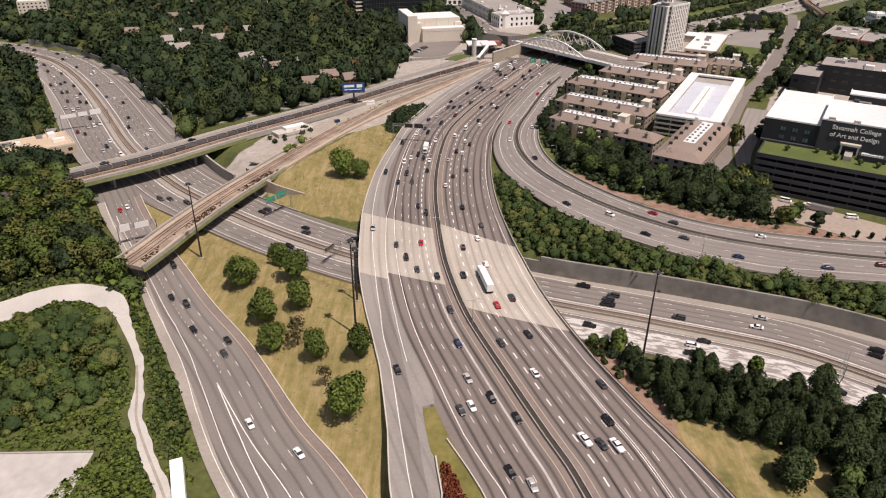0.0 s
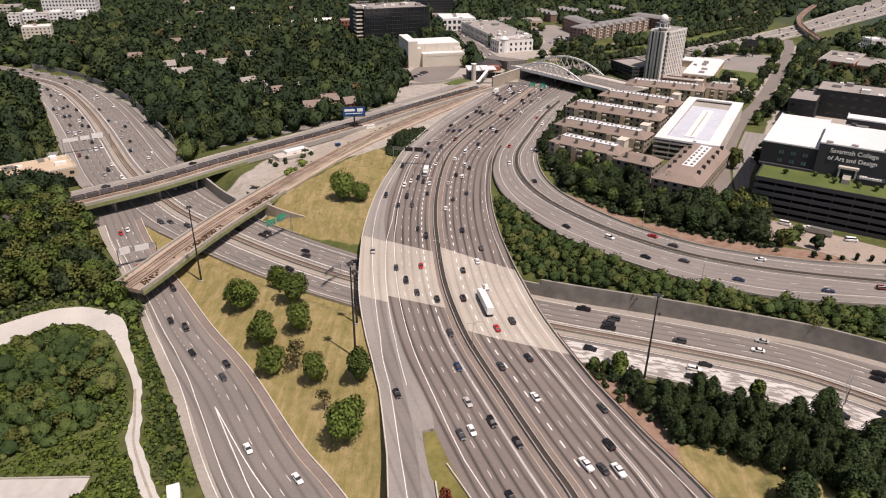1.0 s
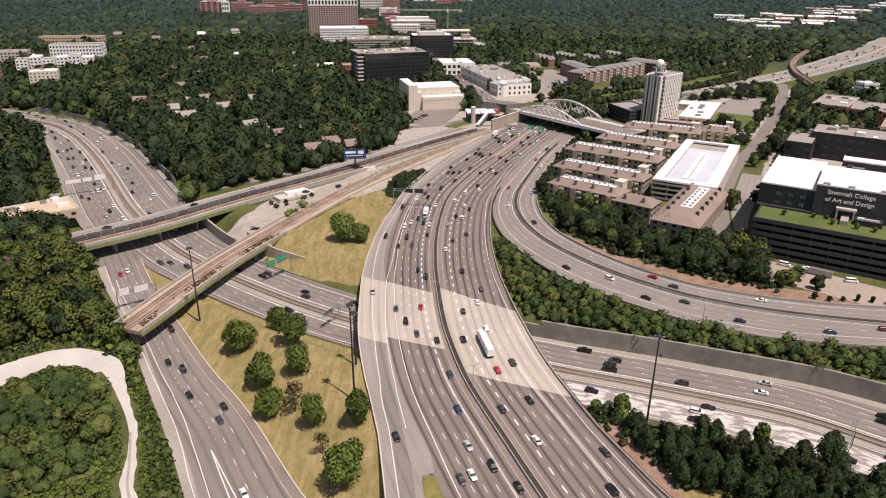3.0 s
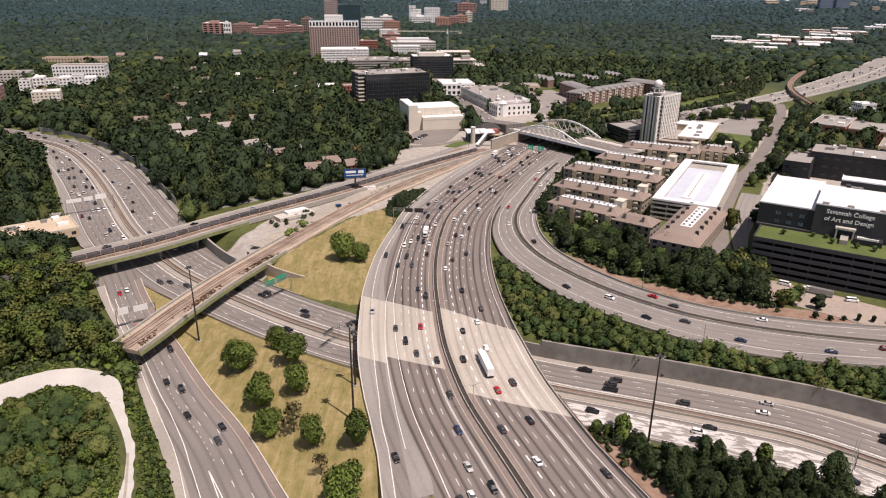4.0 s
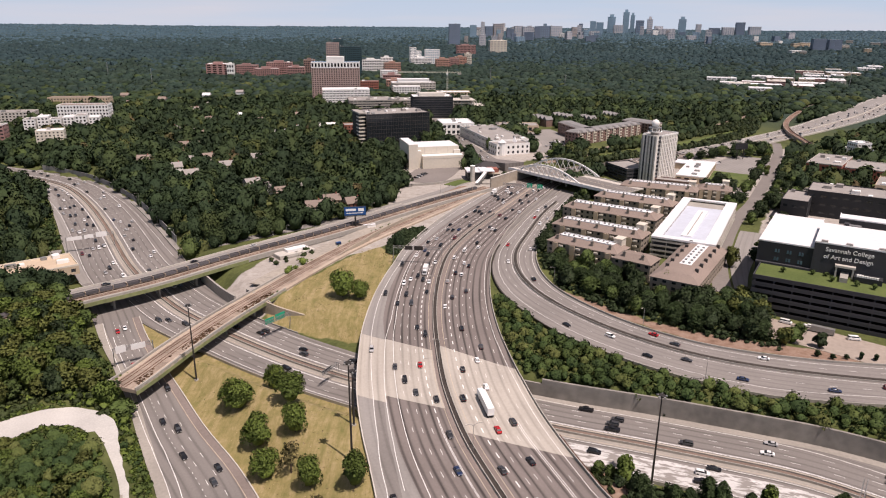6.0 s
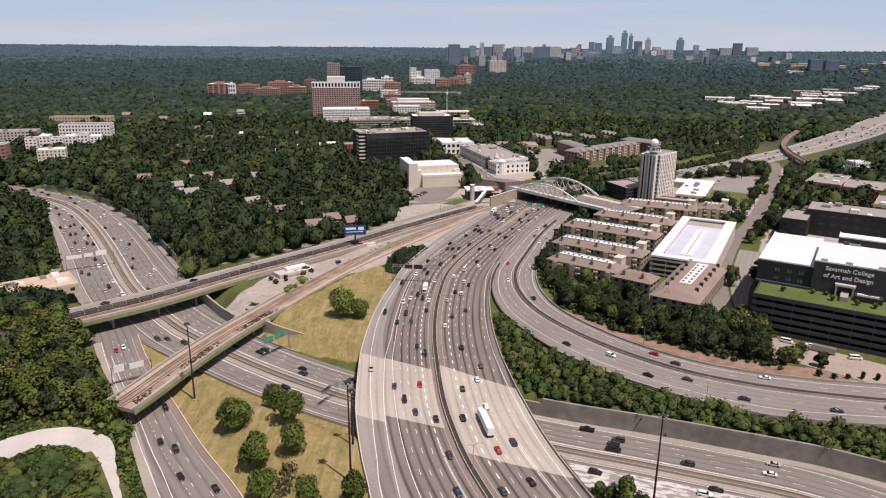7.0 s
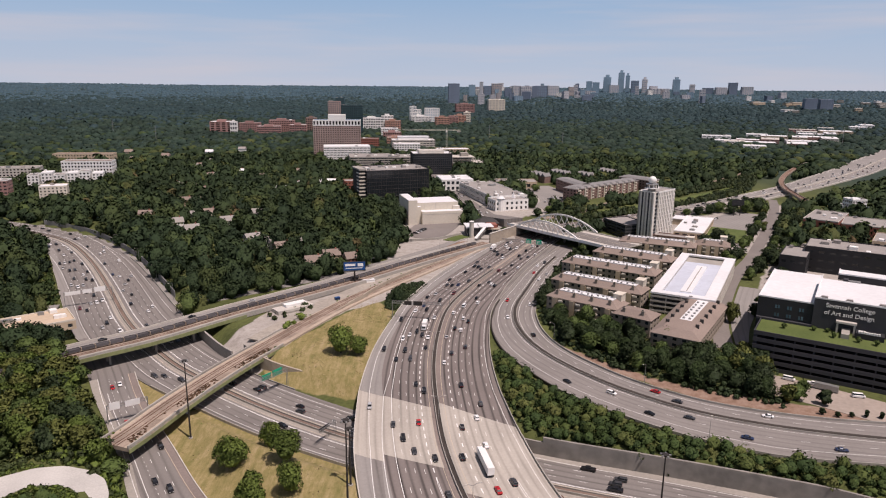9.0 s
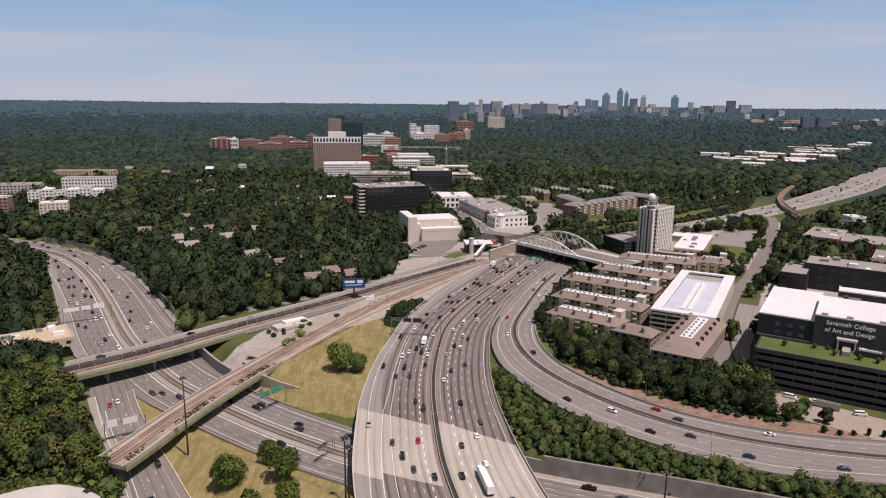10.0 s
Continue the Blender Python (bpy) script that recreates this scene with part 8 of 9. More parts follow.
for m, seed, lab in (("leaf_dark", 64, "dark bushes along the freeway strip"), ("leaf", 75, "green bushes along the freeway strip")):
    shrubs("strip_bushes", THICKET, 6.0, M[m], 0.75, 4.2, 6.5, lab, seed, 0.75, cards=40, skip=LAWN)
shrubs("ramp_bushes", [(66, 470), (92, 522), (114, 566), (128, 560), (104, 500), (80, 450)], 4.0, M["leaf_dark"], 0.5, 2.4, 4.0, "dark bushes between ramp and apartments", 76, 0.9)


# ---- weeds and dead brush on the old railway bridge ----
rw = np.random.default_rng(90)
for name, mt, s0, s1, n, off, lab in (("bridge_weeds", "leaf_upright", 64, 180, 40, (-7.2, -6.2), "green weeds along the old bridge's edge"), ("bridge_brush", "dead_weed", 66, 168, 420, (-5.6, -3.0), "dead brown brush beside the rusty rails"), ("bridge_weeds_far", "leaf_grove", 190, 330, 40, (4.6, 6.0), "weeds beside the rusty rails"), ("bridge_weeds_end", "leaf_grove", 62, 90, 26, (4.8, 6.0), "weeds on the old bridge's end")):
    q = rw.uniform(s0, s1, n)
    q = q[np.sin(q * 0.13) + rw.normal(0, 0.5, n) > 0.1]
    p = SPUR.at(q, rw.uniform(*off, len(q)))
    forest(name, p[:, 0], p[:, 1], M[mt], 24, 0.2, 0.62, 0.3 if mt == "dead_weed" else 0.6, lab, base_drop=0.06, core=0.6, level=7.7)
p = SPUR.at(np.array([196.0, 200, 204, 212]), np.array([5.5, 6.5, 5.0, 5.5]))
forest("bridge_bushes", p[:, 0], p[:, 1], M["leaf_grove"], 120, 0.4, 2.4, 3.4, "green bushes beside the old bridge's rails", base_drop=0.2, core=0.75, level=7.7)


# ---- weeds close along the gravel track ----
for name, mt, n, hi, lab in (("track_verge", "leaf_grove", 900, 0.9, "green weeds close along the gravel track"), ("track_verge_deep", "leaf_upright", 700, 1.1, "deep green weeds close along the gravel track")):
    q = rw.uniform(20, 270, n)
    side = np.where(rw.random(n) < 0.5, track_side(q, 6) + rw.uniform(0.6, 6, n), -track_side(q, 3.2) - rw.uniform(0.6, 6, n))
    p = TRACK.at(q, side)
    k = free(p[:, 0], p[:, 1], 0.5) & ((p[:, 1] > 138) | (p[:, 0] > -91)) & (np.hypot(p[:, 0] + 66.8, p[:, 1] - 123.5) > 8)
    forest(name, p[k, 0], p[k, 1], M[mt], 26, 0.3, 1.2, hi, lab, base_drop=0.15, core=0.6)


# ---- grass tufts and weeds on the dry verges ----
def tufts(name, polys, count, material, size, label, seed):
    r = np.random.default_rng(seed)
    X, Y = [], []
    for poly in polys:
        p = np.array(poly)
        n = int(count * 2.2)
        x, y = r.uniform(p[:, 0].min(), p[:, 0].max(), n), r.uniform(max(95, p[:, 1].min()), p[:, 1].max(), n)
        clump = np.sin(x * 0.31 + 1.3 * np.sin(y * 0.17)) * np.sin(y * 0.27 + 1.1 * np.sin(x * 0.21)) + r.normal(0, 0.55, n)
        k = (inside(poly, x, y) > 0) & free(x, y, 0.3) & (clump > 0.25)
        X.append(x[k][:count])
        Y.append(y[k][:count])
    x, y = np.concatenate(X), np.concatenate(Y)
    z = land(x, y)
    V = []
    for _ in range(3):
        a, s, h = r.uniform(0, 6.28, len(x)), size * r.uniform(0.5, 1.4, len(x)), size * r.uniform(0.4, 1.1, len(x))
        dx, dy = np.cos(a) * s, np.sin(a) * s
        lx, ly = -dy * 0.5, dx * 0.5
        V.append(np.stack([np.stack([x - dx, y - dy, z - 0.05], 1), np.stack([x + dx, y + dy, z - 0.05], 1), np.stack([x + dx * 1.2 + lx, y + dy * 1.2 + ly, z + h], 1), np.stack([x - dx * 1.2 + lx, y - dy * 1.2 + ly, z + h], 1)], 1))
    V = np.concatenate(V).reshape(-1, 3)
    tagged(link(name, bulk(name, V, np.arange(len(V)).reshape(-1, 4), material), None), label, "grass", kind="stuff")


tufts("dry_tufts", DRY[:2], 2600, M["straw"], 0.2, "tufts of dry yellow grass", 81)
tufts("green_tufts", DRY[:2], 160, M["leaf_bright"], 0.2, "green weeds in the dry grass", 82)
tufts("red_stalks", DRY[:2], 250, M["dead_weed"], 0.18, "dead red-brown weeds in the dry grass", 83)
tufts("track_weeds", [LOOP, [(-96, 148), (-90, 146), (-70, 118), (-60, 100), (-110, 100), (-92, 138)], BANK], 7000, M["leaf_bright"], 0.45, "bright weeds beside the gravel track", 84)
for proto in KINDS.values():
    for o in list(proto.children_recursive) + [proto]:
        bpy.data.objects.remove(o)
# ---- light masts, signs, gantries ----
def mast(x, y, z, h, label="tall dark lighting mast with a ring of lamps"):
    root = thing("light_mast", x, y, z, 0, label, "light mast", "light masts")
    Boxes().cone(0, 0, 0, h, 0.42, 0.2, 8).put("pole", M["dark_steel"], root)
    Boxes().cone(0, 0, -0.4, 0.5, 0.9, 0.9, 8).put("footing", M["concrete"], root)
    Boxes().cone(0, 0, h - 0.3, h + 0.3, 1.1, 1.1, 10).put("ring", M["dark_steel"], root)
    for k in range(5):
        a = 2 * math.pi * k / 5
        Boxes().bar((math.cos(a), math.sin(a), h), (1.7 * math.cos(a), 1.7 * math.sin(a), h - 0.1), 0.55, 0.4).put("floodlight", M["steel"], root)


for x, y, z, h in ((-29.7, 192.4, 6.4, 36.5), (69.6, 190.7, -0.5, 33.6), (-103.9, 256.1, 0.3, 34.4), (-31.8, 213.8, 6.4, 22)):
    mast(x, y, z, h)


def street_lamp(x, y, z, h, turn, double=False):
    root = thing("street_lamp", x, y, z, turn, "grey street lamp with a curved arm", "street lamp", "street lamps")
    Boxes().cone(0, 0, 0, h, 0.13, 0.08, 6).put("pole", M["steel"], root)
    for s in ((1, -1) if double else (1,)):
        A = Boxes().bar((0, 0, h - 0.1), (s * 1.2, 0, h + 0.6), 0.1).bar((s * 1.2, 0, h + 0.6), (s * 2.4, 0, h + 0.7), 0.1)
        A.put("arm", M["steel"], root)
        Boxes().add(min(s * 2.2, s * 3.1), -0.2, h + 0.58, max(s * 2.2, s * 3.1), 0.2, h + 0.8).put("lamp_head", M["concrete_light"], root)


for q, line, off, z in ((308, RAMP, ramp_right, 7), (236, RAMP, ramp_right, 7), (346, RAMP, ramp_left, 7), (430, RAMP, ramp_left, 7)):
    x, y = line.at(q, float(off(q)) + (1.2 if off is ramp_right else -1.0))
    street_lamp(float(x), float(y), z - 0.6, 10.5, line.heading(q) + (-90 if off is ramp_right else 90))
for q in (330, 395, 470, 545, 620, 690):
    x, y = MAIN.at(q, 0.0)
    street_lamp(float(x), float(y), 7.4, 10, MAIN.heading(q) + 90, True)
for q in (585, 640, 700, 760):
    x, y = LOW.at(q, float(low_right(q)) - 2.5)
    street_lamp(float(x), float(y), -0.5, 12, LOW.heading(q) + 90)
for q in (220, 300, 380, 460):
    x, y = RAIL.at(min(q, RAIL.len - 5), 14.0)
    street_lamp(float(x), float(y), 6.4, 9, RAIL.heading(q) - 90)


def gantry(line, s, o0, o1, z, clear, signs, label, posts=(True, True), back=False):
    """A sign bridge: posts, a truss across, and sign panels (offset, wide, high, material)."""
    a, b = line.at(s, o0), line.at(s, o1)
    w = float(np.linalg.norm(b - a))
    ang = math.degrees(math.atan2(b[1] - a[1], b[0] - a[0]))
    root = thing("sign_gantry", float(a[0]), float(a[1]), z, ang, label, "sign gantry")
    for k, on in enumerate(posts):
        if on:
            for d in (-0.5, 0.5):
                Boxes().bar((k * w, d, -0.4), (k * w, d, clear + 1.4), 0.28, sides=6).put("post", M["steel"], root)
    T = Boxes()
    for zz in (clear, clear + 1.4):
        for d in (-0.5, 0.5):
            T.bar((0, d, zz), (w, d, zz), 0.14)
    n = max(3, int(w / 1.8))
    for i in range(n):
        x0, x1 = w * i / n, w * (i + 1) / n
        for d in (-0.5, 0.5):
            T.bar((x0, d, clear if i % 2 else clear + 1.4), (x1, d, clear + 1.4 if i % 2 else clear), 0.08)
        T.bar((x0, -0.5, clear), (x0, 0.5, clear), 0.08)
    T.put("truss", M["steel"], root)
    for (p, sw, sh, m) in signs:
        pan = Boxes().add(p - sw / 2, -0.95, clear - 0.6, p + sw / 2, -0.85, clear - 0.6 + sh).put("sign_panel", M[m], root)
        if m == "sign_green":
            for row in range(3):
                Boxes().add(p - sw * 0.38, -0.985, clear - 0.2 + row * sh * 0.27, p + sw * (0.38 - 0.09 * row), -0.955, clear - 0.2 + row * sh * 0.27 + 0.32).put("text_bar", M["white"], pan)
        for q in (-1, 1):
            Boxes().bar((p + q * sw * 0.4, -0.87, clear - 0.6), (p + q * sw * 0.4, -0.5, clear - 0.6), 0.1).bar((p + q * sw * 0.4, -0.75, clear - 0.6), (p + q * sw * 0.4, -0.75, clear + sh - 0.7), 0.1).put("bracket", M["steel"], pan)
    return root


gantry(MAIN, 519, 30.0, 0.6, 6.8, 9.4, [(9.5, 4.6, 2.4, "dark_steel"), (15.5, 5.2, 2.6, "dark_steel")], "steel sign gantry with dark sign backs over the freeway")
gantry(LOW, 405, -22.6, -6.0, -0.3, 8.2, [(5.0, 6.0, 3.2, "sign_green"), (11.6, 5.4, 2.8, "sign_green")], "steel gantry with green direction signs", (True, False))
gantry(LOW, 352, 1.0, 12.0, -0.3, 6.4, [(6, 6, 1.8, "dark_steel")], "small steel gantry beside the median", (True, False))
gantry(LOW, 604, 29.6, 1.2, -0.3, 9.0, [(21, 6.6, 3.4, "white"), (13.5, 5.5, 2.6, "white"), (5, 9, 2.4, "white")], "sign gantry with bright pale sign faces")
gantry(WEST, 388, 7.4, -9.0, -0.3, 7.4, [(3.0, 4.2, 3.4, "white"), (10.2, 6.0, 2.8, "white")], "gantry with pale sign backs beside the old bridge", (True, True))
gantry(LOW, 156, 21.0, 3.2, -0.3, 8.0, [(3.6, 3.0, 5.0, "charcoal_hi")], "steel gantry over the southern lanes")
gantry(MAIN, 716, 20.0, -20.0, 6.8, 5.4, [(24, 4.6, 4.0, "sign_green"), (33, 4.6, 4.0, "sign_green")], "gantry with green signs under the street bridge", (False, False))

# pale transmission poles over the woods
for x, y, h in ((-760, 1585, 34), (-604, 1444, 34), (100, 1540, 36), (240, 1400, 34), (695, 1400, 36), (860, 1490, 40), (985, 1520, 34)):
    pole = thing("transmission_pole", x, y, float(land([x], [y])[0]), 15, "pale steel transmission pole over the woods", "power pole", "transmission poles")
    Boxes().cone(0, 0, 0, h, 0.7, 0.35, 8).put("shaft", M["steel"], pole)
    for k in range(3):
        Boxes().bar((-3.2 + 0.5 * k, 0, h - 3 - 3.4 * k), (3.2 - 0.5 * k, 0, h - 3 - 3.4 * k), 0.25).put("cross_arm", M["steel"], pole)
# billboard
bb = thing("billboard", -61.4, 456.5, 6.4, 12, "blue billboard on a steel post", "billboard")
Boxes().cone(0, 0, 0, 11.4, 0.6, 0.55, 10).put("post", M["dark_steel"], bb)
Boxes().add(-7.6, -0.5, 10.6, 7.6, 0.5, 17.0).put("panel_box", M["dark_steel"], bb)
face = Boxes().add(-7.4, -0.56, 10.9, 7.4, -0.5, 16.8).put("face", M["blue_sign"], bb)
for x0, x1, z0, z1 in ((-6.4, 0.6, 14.0, 15.6), (2.2, 6.0, 13.6, 15.8), (-6, 5.5, 12.2, 12.7)):
    Boxes().add(x0, -0.6, z0, x1, -0.57, z1).put("text_bar", M["white"], face)
Boxes().add(-7.6, -1.6, 10.3, 7.6, -0.5, 10.5).put("catwalk", M["dark_steel"], bb)
back = thing("billboard", 317, 727, 6.8, 14, "dark back of a large billboard among freeway trees", "billboard")
for x in (-4, 4):
    Boxes().cone(x, 0.3, 0, 15, 0.45, 0.4, 8).put("post", M["dark_steel"], back)
Boxes().add(-7.5, -0.4, 11, 7.5, 0.0, 17.5).put("panel_box", M["charcoal"], back)
for z in (11.6, 13.4, 15.2, 17.0):
    Boxes().add(-7.5, -0.55, z - 0.1, 7.5, -0.4, z + 0.1).put("back_rail", M["dark_steel"], back)
hut = thing("white_hut", -52, 460, 6.4, 25, "small white hut beside the billboard", "hut")
Boxes().add(-4, -1.4, 0, 4, 1.4, 3).put("wall", M["white"], hut)
Boxes().add(-4.2, -1.6, 3, 4.2, 1.6, 3.2).put("roof", M["white_roof"], hut)

# ---- station at the street ----
st = thing("rail_station", 22, 612, 6.4, 6, "dark rail station with white roofs and a sloping stair", "station")
foot(36, 622, 40, 30, 6, 2)
Boxes().add(0, 1, 0, 18, 20, 8.2).put("hall", M["charcoal_hi"], st)
Boxes().add(-1, 0, 8.2, 19, 21, 8.9).put("roof", M["white_roof"], st)
Boxes().add(11, -2, 9.2, 24, 14, 9.8).put("roof", M["white_roof"], st)
for x0 in (12, 23):
    for y0 in (-1.4, 13):
        Boxes().add(x0, y0, 0, x0 + 0.6, y0 + 0.6, 9.2).put("post", M["concrete"], st)
Boxes().add(18.2, 3, 0, 30, 20, 5.8).put("lower_hall", M["charcoal"], st)
Boxes().add(18.4, 2.6, 5.8, 30, 20, 6.3).put("terrace", M["abutment_tan"], st)
Boxes().add(20, 8, 6.3, 29, 18, 9.6).put("kiosk", M["brick"], st)
Boxes().cone(3.6, -1.8, 0, 14.6, 2.1, 2.1, 12).put("lift_tower", M["concrete_light"], st)
Boxes().cone(3.6, -1.8, 14.6, 15.1, 2.4, 2.4, 12).put("lift_roof", M["white"], st)
Boxes().bar((15.5, -2.5, 9.3), (4.6, -19.5, 2.9), 2.6, 0.5).put("stair_roof", M["white"], st)
for dz in (-1.2, -2.6):
    Boxes().bar((15.5, -2.5, 9.3 + dz), (4.6, -19.5, 2.9 + dz), 2.4, 0.3).put("stair_flight", M["steel"], st)
for k in range(4):
    x0, y0, z0 = 15 - k * 3.3, -3.3 - k * 5.1, 9.0 - k * 1.9
    Boxes().add(x0 - 0.2, y0 - 0.2, 0, x0 + 0.2, y0 + 0.2, z0).put("stair_post", M["steel"], st)
pav = thing("street_pavilion", 42, 652, 8.0, 6, "small brick pavilion with a dark hipped roof", "pavilion")
foot(42, 652, 22, 16, 6, 2)
Boxes().add(-10, -7, -1.5, 10, 7, 4.6).put("wall", M["brick"], pav)
hip_roof(pav, 20, 14, 4.6, 4.4, 7.0, M["siding_dark"], 1.2)
plaza = tagged(new("station_plaza"), "paved plaza between street and station", "plaza", kind="structure")
pl = Line([(50, 600), (50, 640), (48, 668)], 4)
ribbon("paving", pl, 0, pl.len, 16, -15, 7.9, 1.8, M["concrete"], plaza)

# ---- freight train ----
def wagon():
    root = thing("gondola_wagon", 0, 0, -900, 0, "short dark grey gondola freight wagon on the bridge", "freight wagon", "freight train")
    Boxes().add(-3.4, -1.4, 0.5, 3.4, 1.4, 0.7).put("frame", M["ballast"], root)
    S = Boxes()
    for y in (-1.45, 1.33):
        S.add(-3.0, y, 0.7, 3.0, y + 0.12, 2.1)
    for x in (-3.0, 2.88):
        S.add(x, -1.33, 0.7, x + 0.12, 1.33, 2.1)
    S.put("body_sides", M["wagon"], root)
    Boxes().add(-2.86, -1.3, 0.71, 2.86, 1.3, 1.8).put("load", M["coal"], root, "dark ballast load")
    E = Boxes().add(-3.4, -1.3, 0.7, -3.1, 1.3, 2.2)
    E.put("end_post", M["dirt"], root)
    for x in (-2.2, 2.2):
        Boxes().add(x - 0.7, -1.0, 0.1, x + 0.7, 1.0, 0.5).put("bogie", M["dark_steel"], root)
    return root


M["wagon"] = mat("wagon_grey", (0.11, 0.105, 0.11), 0.7, 0.25, 0.5, 0.1, obj_var=0.35)
M["coal"] = mat("wagon_load", (0.075, 0.07, 0.072), 0.95, 0.35, 1.5, 0.3)
proto = wagon()
q = 40.0
while q < RAIL.len - 12:
    x, y = RAIL.at(q, -0.85)
    copy_thing(proto, pose(float(x), float(y), 9.2, 0, 0, RAIL.heading(q)))
    q += 6.9
for o in list(proto.children_recursive) + [proto]:
    bpy.data.objects.remove(o)

ruin = thing("concrete_ruin", -92, 403, 6.3, 40, "pale ruined concrete platform with weathered marks", "ruin")
Boxes().add(-13, -4.5, 0, 11, 4.5, 2.6).put("platform", M["concrete_light"], ruin)
Boxes().add(-11, -4.9, -3.5, 16, -4.5, 1.4).put("front_wall", M["concrete"], ruin)
Boxes().add(-6, -1, 2.6, 8, 4, 4.2).put("upper_block", M["white"], ruin)

# ---- trailer, bins, small yard things ----
tr = thing("box_trailer", -66.8, 123.5, 6.3, 112, "white box trailer parked on the grass", "trailer")
Boxes().add(-8, -1.6, 1.2, 8, 1.6, 4.2).put("box", M["white"], tr)
Boxes().add(-8, -1.55, 0.9, 8, 1.55, 1.2).put("chassis", M["dark_steel"], tr)
for x in (-6, -4.8):
    for y in (-1.3, 1.3):
        Boxes().bar((x, y - 0.2, 0.5), (x, y + 0.2, 0.5), 1.0, sides=12).put("wheel", M["tyre"], tr)
Boxes().add(6.5, -0.3, 0, 6.8, 0.3, 1.2).put("landing_leg", M["dark_steel"], tr)
bn = thing("blue_bin", -68, 420, 7.2, 30, "blue waste container beside the track", "waste container")
Boxes().add(-1.6, -1.0, 0.2, 1.6, 1.0, 2.0).put("body", M["car_dark_blue"], bn)
Boxes().add(-1.65, -1.05, 2.0, 1.65, 1.05, 2.15).put("lid", M["blue_sign"], bn)


# ---- vehicles ----
def car(kind, paint, label, far=False):
    """A vehicle on its wheels; x is forward."""
    L, W, H, hood, tail, z0 = {"saloon": (4.7, 1.82, 1.45, 1.25, 0.75, 0.28), "estate_car": (4.8, 1.92, 1.72, 1.15, 0.15, 0.32), "pickup": (5.7, 1.98, 1.85, 1.3, 1.9, 0.42), "van": (5.6, 2.0, 2.2, 0.8, 0.1, 0.35)}[kind]
    root = thing({"saloon": "car", "estate_car": "sport_utility_car", "pickup": "pickup_truck", "van": "van"}[kind], 0, 0, -900, 0, label, "car", "traffic")
    h, w = L / 2, W / 2
    belt_z = z0 + (H - z0) * 0.55
    secs = [(-h, 0.86, z0 + 0.12, belt_z - 0.12), (-h + 0.25, 0.98, z0, belt_z), (-h + 1.2, 1.0, z0, belt_z), (0, 1.0, z0, belt_z), (h - 1.2, 1.0, z0, belt_z - 0.04), (h - 0.3, 0.95, z0, belt_z - 0.14), (h, 0.8, z0 + 0.14, belt_z - 0.3)]
    V, F = [], []
    for x, k, a, b in secs:
        V += [(x, -w * k, a), (x, -w * k * 1.0, b - 0.1), (x, -w * k * 0.9, b), (x, w * k * 0.9, b), (x, w * k, b - 0.1), (x, w * k, a)]
    n = 6
    for i in range(len(secs) - 1):
        for j in range(n):
            F.append((i * n + j, (i + 1) * n + j, (i + 1) * n + (j + 1) % n, i * n + (j + 1) % n))
    F += [tuple(reversed(range(n))), tuple((len(secs) - 1) * n + j for j in range(n))]
    F = [tuple(reversed(f)) for f in F]
    link("body", raw("body", V, F, M[paint]), None, root)
    x0, x1 = -h + tail, h - hood
    t0, t1 = x0 + (0.55 if kind == "saloon" else 0.18), x1 - (0.85 if kind != "van" else 0.4)
    gz, rz = belt_z - 0.02, H - 0.06
    gw, tw = w * 0.9, w * 0.72
    V = [(x0, -gw, gz), (x1, -gw, gz), (x1, gw, gz), (x0, gw, gz), (t0, -tw, rz), (t1, -tw, rz), (t1, tw, rz), (t0, tw, rz)]
    link("window_band", raw("window_band", V, BOX_F, M["glass"]), None, root)
    V = [(t0 - 0.04, -tw - 0.03, rz - 0.02), (t1 + 0.04, -tw - 0.03, rz - 0.02), (t1 + 0.04, tw + 0.03, rz - 0.02), (t0 - 0.04, tw + 0.03, rz - 0.02),
         (t0 + 0.1, -tw + 0.08, H), (t1 - 0.1, -tw + 0.08, H), (t1 - 0.1, tw - 0.08, H), (t0 + 0.1, tw - 0.08, H)]
    link("roof", raw("roof", V, BOX_F, M[paint]), None, root)
    if far:
        return root
    wm = Boxes().bar((0, -0.11, 0), (0, 0.11, 0), 0.66, sides=10).mesh("wheel", M["tyre"])
    for x in (-h + 0.95, h - 0.95):
        for y in (-w + 0.1, w - 0.1):
            link("wheel", wm, None, root).location = (x, y, 0.33)
    lm = Boxes().add(-0.05, -0.2, -0.08, 0.05, 0.2, 0.08)
    l1, l2 = lm.mesh("headlight", M["lamp_clear"]), lm.mesh("tail_light", M["lamp_red"])
    for y in (-w * 0.62, w * 0.62):
        link("headlight", l1, None, root).location = (h - 0.03, y, belt_z - 0.4)
        link("tail_light", l2, None, root).location = (-h + 0.03, y, belt_z - 0.25)
    return root


CARS, FARCARS = [], []
for kind, paint, word in (("saloon", "black", "black"), ("saloon", "charcoal_grey", "dark grey"), ("saloon", "silver", "silver"), ("saloon", "white", "white"), ("saloon", "red", "red"), ("saloon", "dark_blue", "dark blue"),
                          ("estate_car", "black", "black"), ("estate_car", "charcoal_grey", "dark grey"), ("estate_car", "white", "white"), ("estate_car", "silver", "silver"), ("estate_car", "maroon", "maroon"),
                          ("pickup", "black", "black"), ("pickup", "white", "white"), ("van", "white", "white")):
    noun = {"saloon": "saloon car", "estate_car": "sport utility car", "pickup": "pickup truck", "van": "delivery van"}[kind]
    CARS.append(car(kind, "car_" + paint, "%s %s driving on the freeway" % (word, noun)))
    FARCARS.append(car(kind, "car_" + paint, "%s %s far off on the road" % (word, noun), True))
WEIGHT = [20, 10, 7, 12, 2, 3, 22, 8, 10, 4, 2, 5, 3, 2]


